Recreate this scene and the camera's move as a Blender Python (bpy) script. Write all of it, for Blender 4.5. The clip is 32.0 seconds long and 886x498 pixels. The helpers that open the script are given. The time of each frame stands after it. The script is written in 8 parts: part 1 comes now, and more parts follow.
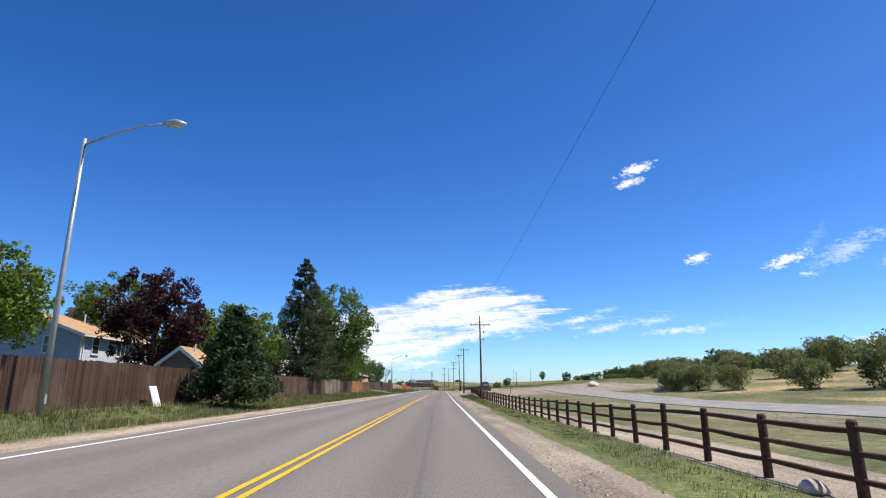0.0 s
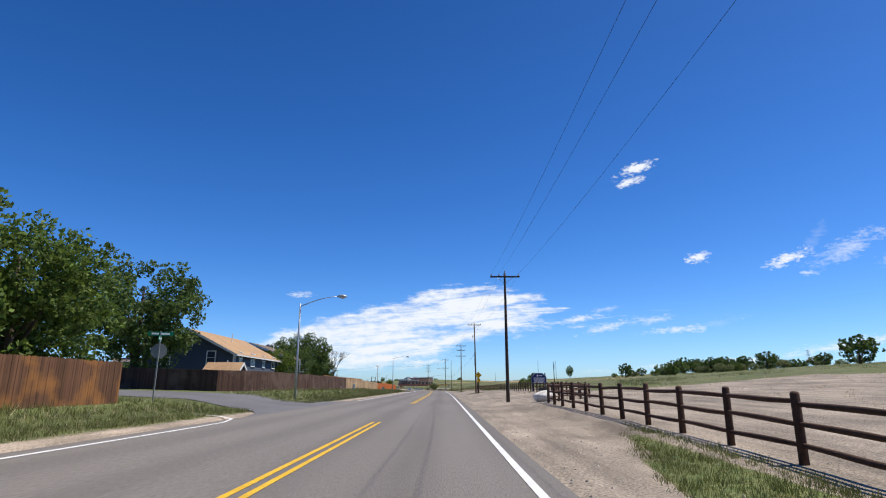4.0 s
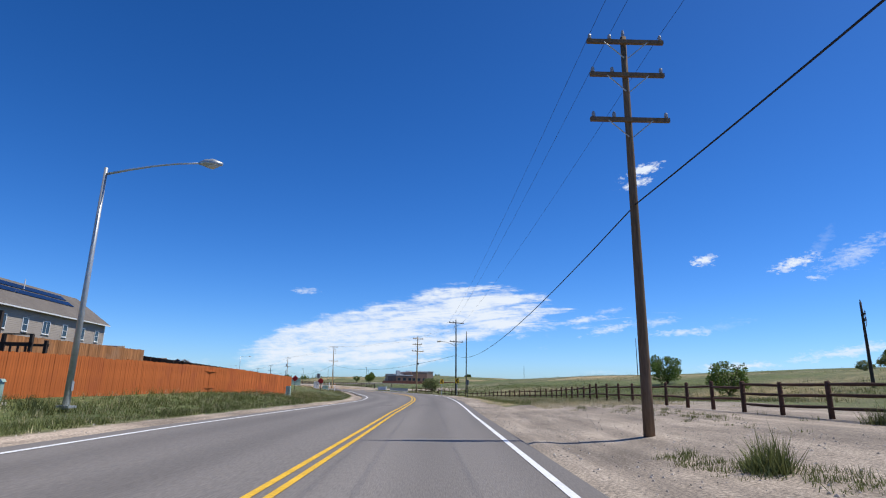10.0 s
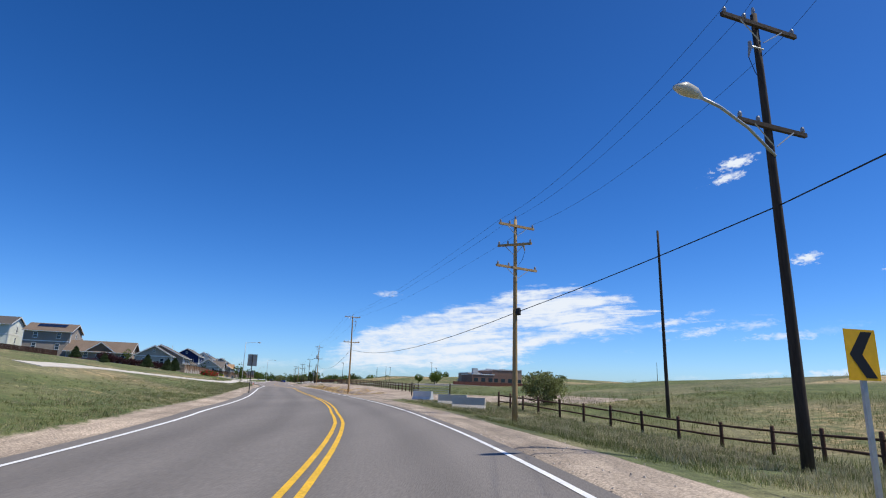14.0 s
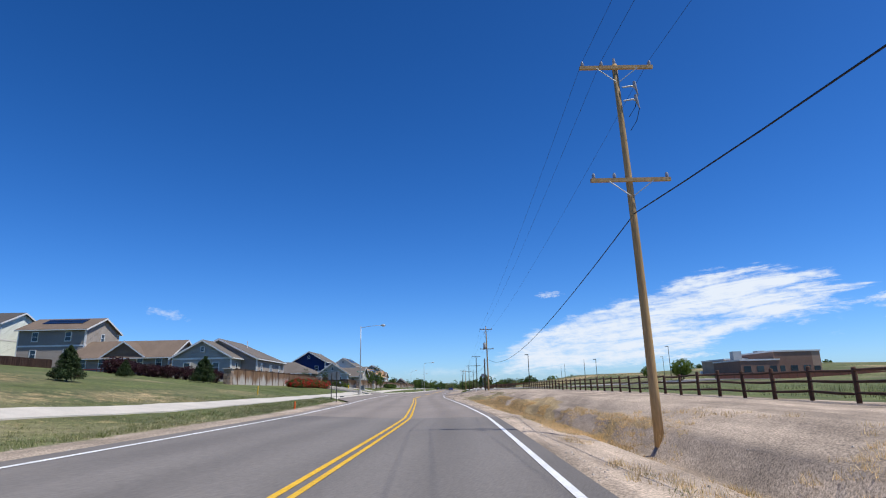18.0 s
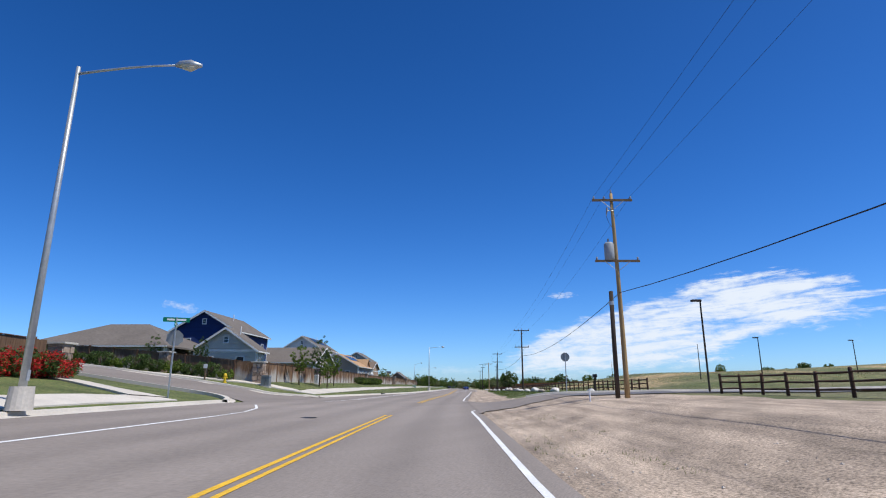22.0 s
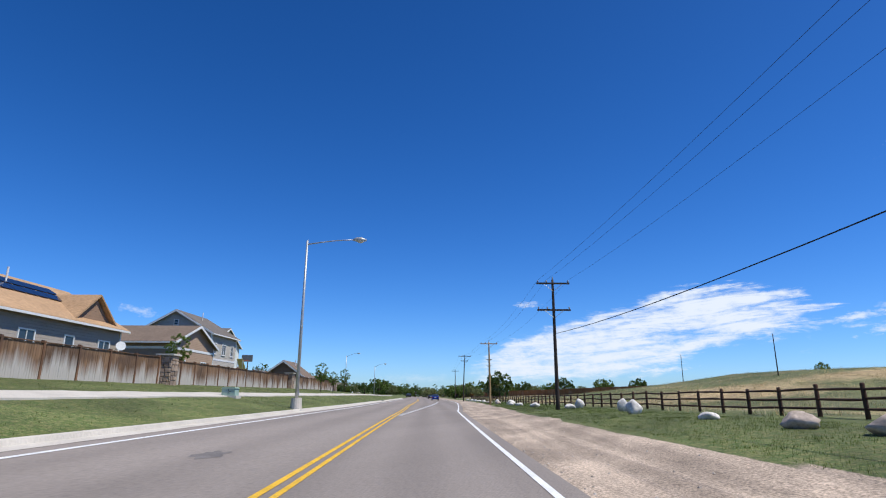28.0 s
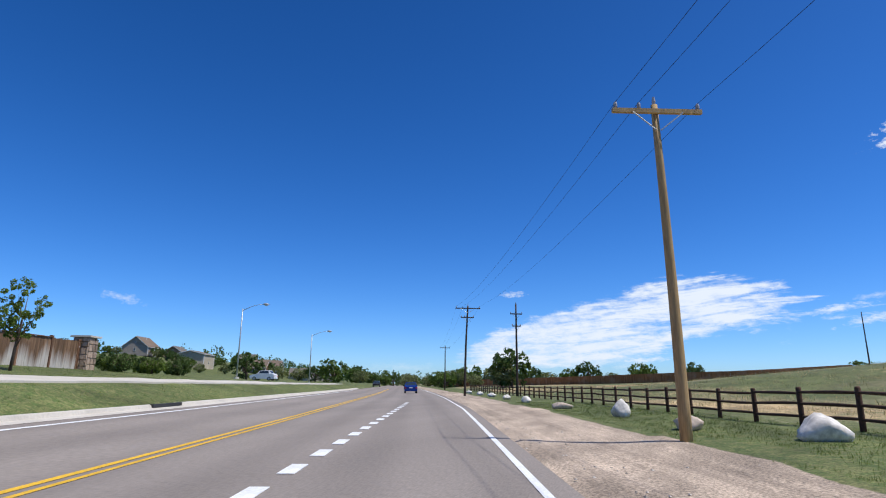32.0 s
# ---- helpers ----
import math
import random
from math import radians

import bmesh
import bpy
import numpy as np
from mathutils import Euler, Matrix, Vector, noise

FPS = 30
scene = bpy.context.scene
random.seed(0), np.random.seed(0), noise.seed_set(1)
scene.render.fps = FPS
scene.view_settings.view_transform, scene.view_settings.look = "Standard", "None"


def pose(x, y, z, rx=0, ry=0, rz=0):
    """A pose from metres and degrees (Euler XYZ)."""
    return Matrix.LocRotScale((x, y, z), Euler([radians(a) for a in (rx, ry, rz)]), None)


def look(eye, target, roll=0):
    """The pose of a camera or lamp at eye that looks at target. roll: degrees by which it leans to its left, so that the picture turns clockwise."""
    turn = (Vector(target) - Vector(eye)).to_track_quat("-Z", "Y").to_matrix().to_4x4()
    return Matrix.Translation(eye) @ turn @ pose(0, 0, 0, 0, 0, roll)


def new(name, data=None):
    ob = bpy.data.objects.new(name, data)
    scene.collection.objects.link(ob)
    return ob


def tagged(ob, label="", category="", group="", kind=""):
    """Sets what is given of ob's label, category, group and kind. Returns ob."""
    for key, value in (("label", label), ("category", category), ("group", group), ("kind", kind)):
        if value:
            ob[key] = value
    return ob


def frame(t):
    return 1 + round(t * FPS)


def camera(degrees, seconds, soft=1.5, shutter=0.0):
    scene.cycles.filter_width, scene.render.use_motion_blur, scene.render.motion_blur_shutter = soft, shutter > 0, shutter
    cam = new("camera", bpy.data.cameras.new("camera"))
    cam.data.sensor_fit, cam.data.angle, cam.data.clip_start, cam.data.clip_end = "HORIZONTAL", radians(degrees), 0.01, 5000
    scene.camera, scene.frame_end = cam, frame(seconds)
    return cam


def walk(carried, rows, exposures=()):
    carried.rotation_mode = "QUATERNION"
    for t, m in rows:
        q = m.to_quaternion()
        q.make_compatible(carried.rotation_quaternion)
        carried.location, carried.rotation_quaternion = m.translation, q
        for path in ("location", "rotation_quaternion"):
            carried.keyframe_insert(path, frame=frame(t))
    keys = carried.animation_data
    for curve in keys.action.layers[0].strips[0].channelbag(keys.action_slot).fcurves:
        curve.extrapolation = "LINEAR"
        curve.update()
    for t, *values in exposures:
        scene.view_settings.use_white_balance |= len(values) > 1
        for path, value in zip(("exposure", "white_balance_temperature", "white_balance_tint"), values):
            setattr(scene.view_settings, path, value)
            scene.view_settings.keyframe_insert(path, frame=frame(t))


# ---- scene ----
# ---- camera ----
HEIGHT = 1.3
cam = camera(76.8, 32.0, soft=1.1)
# seconds, x, y, yaw, pitch, lean to the right
PATH = [
    (0.0, -0.01, -0.00, 0.01, 13.95, 0.06),
    (0.5, -0.09, 11.32, 0.10, 14.00, 0.02),
    (1.0, -0.14, 22.64, 0.08, 14.07, -0.03),
    (1.5, -0.18, 33.96, 0.10, 14.09, -0.10),
    (2.0, -0.20, 45.27, 0.07, 13.90, -0.12),
    (2.5, -0.19, 56.52, 0.09, 13.71, 0.04),
    (3.0, -0.11, 67.64, 0.01, 13.70, 0.21),
    (3.5, -0.14, 78.76, -0.01, 13.79, 0.12),
    (4.0, -0.18, 89.86, 0.04, 13.85, 0.06),
    (4.5, -0.21, 100.93, 0.11, 13.83, 0.07),
    (5.0, -0.23, 111.98, 0.15, 13.83, 0.09),
    (5.5, -0.26, 122.99, 0.21, 13.83, 0.16),
    (6.0, -0.28, 133.98, 0.27, 13.82, 0.28),
    (6.5, -0.32, 144.93, 0.34, 13.79, 0.45),
    (7.0, -0.35, 155.85, 0.35, 13.75, 0.58),
    (7.5, -0.37, 166.71, 0.29, 13.74, 0.49),
    (8.0, -0.41, 177.49, 0.33, 13.77, 0.35),
    (8.5, -0.49, 188.19, 0.43, 13.80, 0.05),
    (9.0, -0.60, 198.82, 0.53, 13.75, -0.29),
    (9.5, -0.73, 209.27, 0.59, 13.72, -0.68),
    (10.0, -0.91, 219.49, 0.58, 13.71, -1.01),
    (10.5, -1.08, 229.66, 0.65, 13.75, -1.37),
    (11.0, -1.30, 239.76, 0.65, 13.71, -1.60),
    (11.5, -1.57, 249.77, 0.85, 13.76, -1.74),
    (12.0, -1.93, 259.73, 1.10, 13.80, -1.92),
    (12.5, -2.43, 269.61, 1.59, 13.81, -2.18),
    (13.0, -3.18, 279.46, 2.73, 13.79, -2.44),
    (13.5, -4.36, 289.21, 5.42, 13.77, -2.38),
    (14.0, -5.93, 298.80, 8.86, 13.75, -1.97),
    (14.5, -7.92, 308.30, 12.81, 13.71, -1.20),
    (15.0, -10.40, 317.58, 16.62, 13.68, -0.25),
    (15.5, -13.48, 326.67, 20.02, 13.68, 0.44),
    (16.0, -17.03, 335.58, 22.75, 13.69, 0.68),
    (16.5, -20.90, 344.34, 24.74, 13.71, 0.74),
    (17.0, -24.94, 352.96, 25.88, 13.75, 0.78),
    (17.5, -28.99, 361.51, 26.10, 13.82, 0.96),
    (18.0, -32.81, 370.12, 25.15, 13.99, 1.28),
    (18.5, -36.68, 378.65, 24.70, 14.09, 1.42),
    (19.0, -40.67, 387.11, 25.15, 14.19, 1.31),
    (19.5, -44.76, 395.52, 25.45, 14.17, 1.24),
    (20.0, -48.89, 403.95, 25.69, 13.96, 1.11),
    (20.5, -53.05, 412.36, 25.90, 13.75, 0.70),
    (21.0, -57.25, 420.66, 26.15, 13.72, 0.42),
    (21.5, -61.41, 428.80, 26.36, 13.72, 0.14),
    (22.0, -65.52, 436.62, 26.55, 13.86, -0.08),
    (22.5, -69.31, 444.42, 26.74, 14.01, -0.07),
    (23.0, -72.91, 452.09, 26.82, 14.08, -0.04),
    (23.5, -76.61, 459.62, 26.99, 14.11, -0.46),
    (24.0, -80.20, 467.05, 26.98, 13.99, -0.64),
    (24.5, -83.87, 474.43, 26.70, 14.02, -0.69),
    (25.0, -87.44, 481.94, 26.25, 14.13, -0.44),
    (25.5, -90.94, 489.56, 25.80, 14.27, -0.08),
    (26.0, -94.42, 497.27, 25.45, 14.42, 0.29),
    (26.5, -97.89, 505.06, 25.09, 14.55, 0.53),
    (26.8, -99.99, 509.77, 24.70, 14.56, 0.43),
    (27.0, -101.39, 512.93, 24.37, 14.63, 0.20),
    (27.5, -104.81, 520.92, 23.54, 14.73, -0.16),
    (28.0, -108.20, 528.92, 23.08, 14.66, -0.38),
    (28.5, -111.56, 536.83, 22.85, 14.72, -0.53),
    (29.0, -114.87, 544.60, 22.67, 14.72, -0.77),
    (29.5, -118.08, 552.27, 22.59, 14.69, -0.85),
    (30.0, -121.30, 559.84, 22.48, 14.56, -0.84),
    (30.5, -124.49, 567.35, 22.30, 14.25, -0.86),
    (31.0, -127.59, 574.95, 22.18, 14.03, -1.00),
    (31.5, -130.68, 582.70, 21.95, 13.90, -0.95),
    (32.0, -133.76, 590.52, 21.71, 13.58, -0.63),
]


def way(yaw, pitch):
    a, b = radians(yaw), radians(pitch)
    return Vector((-math.sin(a) * math.cos(b), math.cos(a) * math.cos(b), math.sin(b)))


walk(cam, [(t, look((x, y, HEIGHT), Vector((x, y, HEIGHT)) + 10 * way(a, b), -c)) for t, x, y, a, b, c in PATH],
     exposures=[(0.0, 0.34, 6740, 10), (1.0, 0.16, 6480, 10), (2.0, 0.2, 6600, 10), (4.0, 0.1, 6500, 10), (8.0, 0.0, 6110, 10), (14.0, 0.0, 6290, 10), (18.0, -0.02, 6150, 10), (24.0, 0.0, 6120, 10), (32.0, 0.01, 6090, 10)])

# ---- sky and sun ----
SUN_ELEVATION, SUN_AZIMUTH = 62.0, 82.0   # azimuth clockwise from +y
world = bpy.data.worlds.new("sky")
scene.world = world
world.use_nodes = True
wn = world.node_tree.nodes
sky = wn.new("ShaderNodeTexSky")
sky.sky_type = "NISHITA"
sky.sun_disc = False
sky.sun_elevation, sky.sun_rotation = radians(SUN_ELEVATION), radians(SUN_AZIMUTH)
sky.altitude, sky.air_density, sky.dust_density, sky.ozone_density = 1700, 1.0, 1.7, 3.0
wn["Background"].inputs["Strength"].default_value = 0.106
# the deep blue of thin, dry mountain air
deep = wn.new("ShaderNodeHueSaturation")
deep.inputs["Saturation"].default_value = 1.3
tint = wn.new("ShaderNodeVectorMath")
tint.operation = "MULTIPLY"
tint.inputs[1].default_value = (0.71, 0.93, 1.25)
world.node_tree.links.new(sky.outputs["Color"], deep.inputs["Color"])
world.node_tree.links.new(deep.outputs["Color"], tint.inputs[0])


# ---- clouds, endlessly far: drawn on the sky by bearing and height in degrees ----
def sky_math(operation, a, b=None, c=None, clamp=False):
    n = wn.new("ShaderNodeMath")
    n.operation, n.use_clamp = operation, clamp
    for socket, value in zip(n.inputs, (a, b, c)):
        if value is None:
            continue
        if isinstance(value, (int, float)):
            socket.default_value = value
        else:
            world.node_tree.links.new(value, socket)
    return n.outputs[0]


def sky_noise(vector, scale, detail, rough=0.6, distortion=0.4):
    n = wn.new("ShaderNodeTexNoise")
    n.inputs["Scale"].default_value, n.inputs["Detail"].default_value = scale, detail
    n.inputs["Roughness"].default_value, n.inputs["Distortion"].default_value = rough, distortion
    world.node_tree.links.new(vector, n.inputs["Vector"])
    return sky_math("SUBTRACT", n.outputs["Fac"], 0.5)


def sky_profile(bearing, rows, low=-24.0, high=20.0, tall=12.0):
    """Height in degrees over the bearing, straight from row to row."""
    n = wn.new("ShaderNodeValToRGB")
    ramp = n.color_ramp
    ramp.elements[0].position, ramp.elements[1].position = 0.0, 1.0
    for az, el in rows:
        ramp.elements.new((az - low) / (high - low)).color = (el / tall, el / tall, el / tall, 1)
    ramp.elements[0].color, ramp.elements[-1].color = ramp.elements[1].color[:], ramp.elements[-2].color[:]
    world.node_tree.links.new(sky_math("DIVIDE", sky_math("SUBTRACT", bearing, low), high - low), n.inputs["Fac"])
    return sky_math("MULTIPLY", n.outputs["Color"], tall)


def sky_vector(x, y, sx=1.0, sy=1.0):
    n = wn.new("ShaderNodeCombineXYZ")
    world.node_tree.links.new(sky_math("MULTIPLY", x, sx), n.inputs["X"])
    world.node_tree.links.new(sky_math("MULTIPLY", y, sy), n.inputs["Y"])
    return n.outputs["Vector"]


toward = wn.new("ShaderNodeTexCoord")
axes = wn.new("ShaderNodeSeparateXYZ")
world.node_tree.links.new(toward.outputs["Generated"], axes.inputs["Vector"])
bearing = sky_math("MULTIPLY", sky_math("ARCTAN2", axes.outputs["X"], axes.outputs["Y"]), 57.29578)
rise = sky_math("MULTIPLY", sky_math("ARCSINE", axes.outputs["Z"]), 57.29578)
plain_way = sky_vector(bearing, rise, 0.34, 1.0)
# the large cloud: a wedge with a domed top and streaky, frayed ends
wander = sky_noise(plain_way, 0.8, 4)
bank_az = sky_math("MULTIPLY_ADD", wander, 3.0, bearing)
bank_el = sky_math("MULTIPLY_ADD", sky_noise(plain_way, 1.1, 5, 0.65), 1.9, sky_math("MULTIPLY_ADD", bearing, -0.035, rise))
crest = sky_profile(bank_az, ((-24, 1.6), (-20.5, 3.6), (-17, 5.6), (-13, 7.1), (-9, 7.8), (-4, 9.2), (-1, 10.0), (5, 10.0), (9, 9.0), (12, 7.6), (15.5, 5.8)))
foot = sky_profile(bank_az, ((-24, 1.6), (-18, 1.5), (-10, 1.3), (-3, 1.9), (-0.5, 2.6), (2, 4.0), (7, 4.5), (12, 5.2), (15.5, 6.0)))
body = sky_math("MINIMUM", sky_math("MULTIPLY_ADD", sky_math("SUBTRACT", crest, bank_el), 0.95, 0.1),
                sky_math("MULTIPLY_ADD", sky_math("SUBTRACT", bank_el, foot), 0.62, 0.02))
ends = sky_math("MINIMUM", sky_math("MULTIPLY_ADD", bearing, 0.22, 4.6), sky_math("MULTIPLY_ADD", bearing, -0.085, 1.28))
body = sky_math("MINIMUM", sky_math("MINIMUM", body, ends), 0.8)
streaks = sky_noise(sky_vector(bearing, sky_math("MULTIPLY_ADD", bearing, -0.06, rise), 0.12, 1.0), 1.0, 6, 0.62, 0.9)
fray = sky_math("MULTIPLY_ADD", bearing, 0.045, 0.95, clamp=False)
body = sky_math("ADD", body, sky_math("MULTIPLY", sky_math("MULTIPLY", streaks, 3.2), sky_math("MAXIMUM", fray, 0.6)))
curds = sky_noise(sky_vector(bearing, rise, 0.45, 1.1), 1.6, 8, 0.7, 0.3)
body = sky_math("MULTIPLY_ADD", curds, 1.5, body)
ramp = wn.new("ShaderNodeMapRange")
ramp.interpolation_type = "SMOOTHSTEP"
ramp.inputs["From Min"].default_value, ramp.inputs["From Max"].default_value = -0.05, 1.15
world.node_tree.links.new(body, ramp.inputs["Value"])
cover_all = ramp.outputs["Result"]
# small clouds: bearing, height, half width, half height, tilt in degrees, thickness
CLOUDS = [(20.2, 20.8, 2.2, 0.6, 12, 1.0), (19.6, 19.6, 2.1, 0.48, 10, 0.95), (25.1, 11.8, 1.3, 0.55, 12, 1.0), (32.4, 10.9, 2.0, 0.62, 14, 1.0),
          (36.6, 11.2, 3.4, 0.95, 24, 0.62), (34.6, 12.6, 1.5, 0.6, 50, 0.3), (33.6, 9.5, 0.7, 0.32, 0, 0.8), (40.0, 10.2, 2.0, 0.7, 20, 0.5),
          (13.6, 6.5, 2.4, 0.42, 8, 0.8), (16.2, 5.6, 2.6, 0.5, 12, 0.75), (16.4, 7.4, 1.7, 0.34, 8, 0.5), (20.2, 6.2, 2.6, 0.5, 4, 0.6), (22.6, 5.2, 3.4, 0.42, 2, 0.7),
          (26, 5.6, 2.6, 0.4, 10, 0.35), (-2.5, 2.4, 3.4, 0.34, 3, 0.8), (-14.5, 8.9, 1.5, 0.38, 3, 0.75), (-51.6, 7.1, 1.9, 0.5, -14, 0.6), (21, 1.9, 2.4, 0.3, 4, 0.6),
          (27, 2.1, 3.6, 0.4, 3, 0.8), (36, 3.4, 6.5, 0.55, 9, 0.75), (15, 1.5, 2.5, 0.3, 0, 0.5), (46, 4.6, 7, 0.7, 8, 0.6), (-26, 1.6, 5, 0.5, 0, 0.4)]
ragged = sky_math("MULTIPLY", sky_math("ADD", sky_noise(sky_vector(bearing, rise, 0.6, 1.3), 1.2, 3), sky_noise(sky_vector(bearing, rise, 0.8, 1.7), 2.6, 7, 0.65)), 1.9)
place = sky_vector(bearing, rise)
for az, el, w, h, tilt, thick in CLOUDS:
    n = wn.new("ShaderNodeMapping")
    n.vector_type = "TEXTURE"
    n.inputs["Location"].default_value, n.inputs["Rotation"].default_value, n.inputs["Scale"].default_value = (az, el, 0), (0, 0, radians(tilt)), (w, h, 1)
    world.node_tree.links.new(place, n.inputs["Vector"])
    far = wn.new("ShaderNodeVectorMath")
    far.operation = "LENGTH"
    world.node_tree.links.new(n.outputs["Vector"], far.inputs[0])
    puff = sky_math("MULTIPLY_ADD", far.outputs["Value"], -0.95, 0.85)
    puff = sky_math("MULTIPLY", sky_math("ADD", puff, ragged), thick * 1.5, clamp=True)
    cover_all = sky_math("MAXIMUM", cover_all, sky_math("MULTIPLY", puff, thick))
# the sky pales towards the horizon
pale = wn.new("ShaderNodeVectorMath")
pale.operation = "SCALE"
world.node_tree.links.new(tint.outputs["Vector"], pale.inputs[0])
world.node_tree.links.new(sky_math("MAXIMUM", sky_math("MULTIPLY_ADD", sky_math("MAXIMUM", axes.outputs["Z"], 0.0), -0.55, 1.2), 0.8), pale.inputs["Scale"])
white = wn.new("ShaderNodeMix")
white.data_type = "RGBA"
for socket in white.inputs:
    if socket.name == "A" and socket.type == "RGBA":
        world.node_tree.links.new(pale.outputs["Vector"], socket)
    if socket.name == "B" and socket.type == "RGBA":
        socket.default_value = (7.9, 8.3, 8.8, 1)
world.node_tree.links.new(cover_all, white.inputs["Factor"])
world.node_tree.links.new(next(o for o in white.outputs if o.type == "RGBA"), wn["Background"].inputs["Color"])

sun = new("sun", bpy.data.lights.new("sun", "SUN"))
sun.data.energy, sun.data.angle, sun.data.color = 4.6, radians(0.53), (1.0, 0.925, 0.81)
sun_way = Vector((math.sin(radians(SUN_AZIMUTH)) * math.cos(radians(SUN_ELEVATION)),
                  math.cos(radians(SUN_AZIMUTH)) * math.cos(radians(SUN_ELEVATION)), math.sin(radians(SUN_ELEVATION))))
sun.matrix_world = look(sun_way * 100, (0, 0, 0))


# ---- materials ----
def material(name, color, rough=0.9, grain=(8.0, 0.25), stain=(0.4, 0.25), bump=0.15, bump_scale=30.0, metal=0.0,
             dark=None, per_object=0.0, stretch=(1, 1, 1), coat=0.0, translucent=0.0, island=0.0):
    """A principled material with fine grain, broad stains, relief and, where wanted, a change from piece to piece."""
    m = bpy.data.materials.new(name)
    m.use_nodes = True
    nodes, link = m.node_tree.nodes, m.node_tree.links.new
    p = nodes["Principled BSDF"]
    p.inputs["Roughness"].default_value, p.inputs["Metallic"].default_value = rough, metal
    p.inputs["Specular IOR Level"].default_value = 0.3
    p.inputs["Coat Weight"].default_value = coat
    co = nodes.new("ShaderNodeTexCoord")
    mp = nodes.new("ShaderNodeMapping")
    mp.inputs["Scale"].default_value = stretch
    link(co.outputs["Object"], mp.inputs["Vector"])
    value = None
    for scale, amount in (grain, stain):
        n = nodes.new("ShaderNodeTexNoise")
        n.inputs["Scale"].default_value, n.inputs["Detail"].default_value, n.inputs["Roughness"].default_value = scale, 5, 0.6
        link(mp.outputs["Vector"], n.inputs["Vector"])
        r = nodes.new("ShaderNodeMapRange")
        r.inputs["From Min"].default_value, r.inputs["From Max"].default_value = 0.3, 0.7
        r.inputs["To Min"].default_value, r.inputs["To Max"].default_value = 1 - amount, 1 + amount
        link(n.outputs["Fac"], r.inputs["Value"])
        if value is None:
            value = r.outputs["Result"]
        else:
            mul = nodes.new("ShaderNodeMath")
            mul.operation = "MULTIPLY"
            link(value, mul.inputs[0])
            link(r.outputs["Result"], mul.inputs[1])
            value = mul.outputs[0]
    for amount, source, socket in ((per_object, "ShaderNodeObjectInfo", "Random"), (island, "ShaderNodeNewGeometry", "Random Per Island")):
        if amount:
            info = nodes.new(source)
            r = nodes.new("ShaderNodeMapRange")
            r.inputs["To Min"].default_value, r.inputs["To Max"].default_value = 1 - amount, 1 + amount
            link(info.outputs[socket], r.inputs["Value"])
            mul = nodes.new("ShaderNodeMath")
            mul.operation = "MULTIPLY"
            link(value, mul.inputs[0])
            link(r.outputs["Result"], mul.inputs[1])
            value = mul.outputs[0]
    if dark is None:
        base = nodes.new("ShaderNodeVectorMath")
        base.operation = "SCALE"
        base.inputs[0].default_value = color
        link(value, base.inputs["Scale"])
        out = base.outputs["Vector"]
    else:
        n = nodes.new("ShaderNodeTexNoise")
        n.inputs["Scale"].default_value, n.inputs["Detail"].default_value = stain[0] * 2.3, 6
        link(mp.outputs["Vector"], n.inputs["Vector"])
        ramp = nodes.new("ShaderNodeValToRGB")
        ramp.color_ramp.elements[0].position, ramp.color_ramp.elements[1].position = 0.40, 0.62
        ramp.color_ramp.elements[0].color, ramp.color_ramp.elements[1].color = (*color, 1), (*dark, 1)
        link(n.outputs["Fac"], ramp.inputs["Fac"])
        base = nodes.new("ShaderNodeVectorMath")
        base.operation = "SCALE"
        link(ramp.outputs["Color"], base.inputs[0])
        link(value, base.inputs["Scale"])
        out = base.outputs["Vector"]
    link(out, p.inputs["Base Color"])
    if bump:
        n = nodes.new("ShaderNodeTexNoise")
        n.inputs["Scale"].default_value, n.inputs["Detail"].default_value = bump_scale, 4
        link(mp.outputs["Vector"], n.inputs["Vector"])
        b = nodes.new("ShaderNodeBump")
        b.inputs["Strength"].default_value, b.inputs["Distance"].default_value = bump, 0.03
        link(n.outputs["Fac"], b.inputs["Height"])
        link(b.outputs["Normal"], p.inputs["Normal"])
    if translucent:
        t = nodes.new("ShaderNodeBsdfTranslucent")
        link(out, t.inputs["Color"])
        mix = nodes.new("ShaderNodeMixShader")
        mix.inputs["Fac"].default_value = translucent
        link(p.outputs["BSDF"], mix.inputs[1])
        link(t.outputs["BSDF"], mix.inputs[2])
        link(mix.outputs["Shader"], nodes["Material Output"].inputs["Surface"])
    return m


def siding(name, color, lap=0.18):
    """Painted lap siding: one shadow line a board."""
    m = material(name, color, 0.7, (6, 0.06), (0.5, 0.08), 0.0)
    nodes, link = m.node_tree.nodes, m.node_tree.links.new
    co = nodes.new("ShaderNodeTexCoord")
    w = nodes.new("ShaderNodeTexWave")
    w.wave_type, w.bands_direction, w.wave_profile = "BANDS", "Z", "SAW"
    w.inputs["Scale"].default_value = 0.314 / lap
    link(co.outputs["Object"], w.inputs["Vector"])
    b = nodes.new("ShaderNodeBump")
    b.invert = True
    b.inputs["Strength"].default_value, b.inputs["Distance"].default_value = 1.0, 0.05
    link(w.outputs["Fac"], b.inputs["Height"])
    link(b.outputs["Normal"], nodes["Principled BSDF"].inputs["Normal"])
    return m


def plain(name, color, rough=0.6, metal=0.0):
    return material(name, color, rough, (12, 0.08), (1.0, 0.08), 0.05, 40, metal)


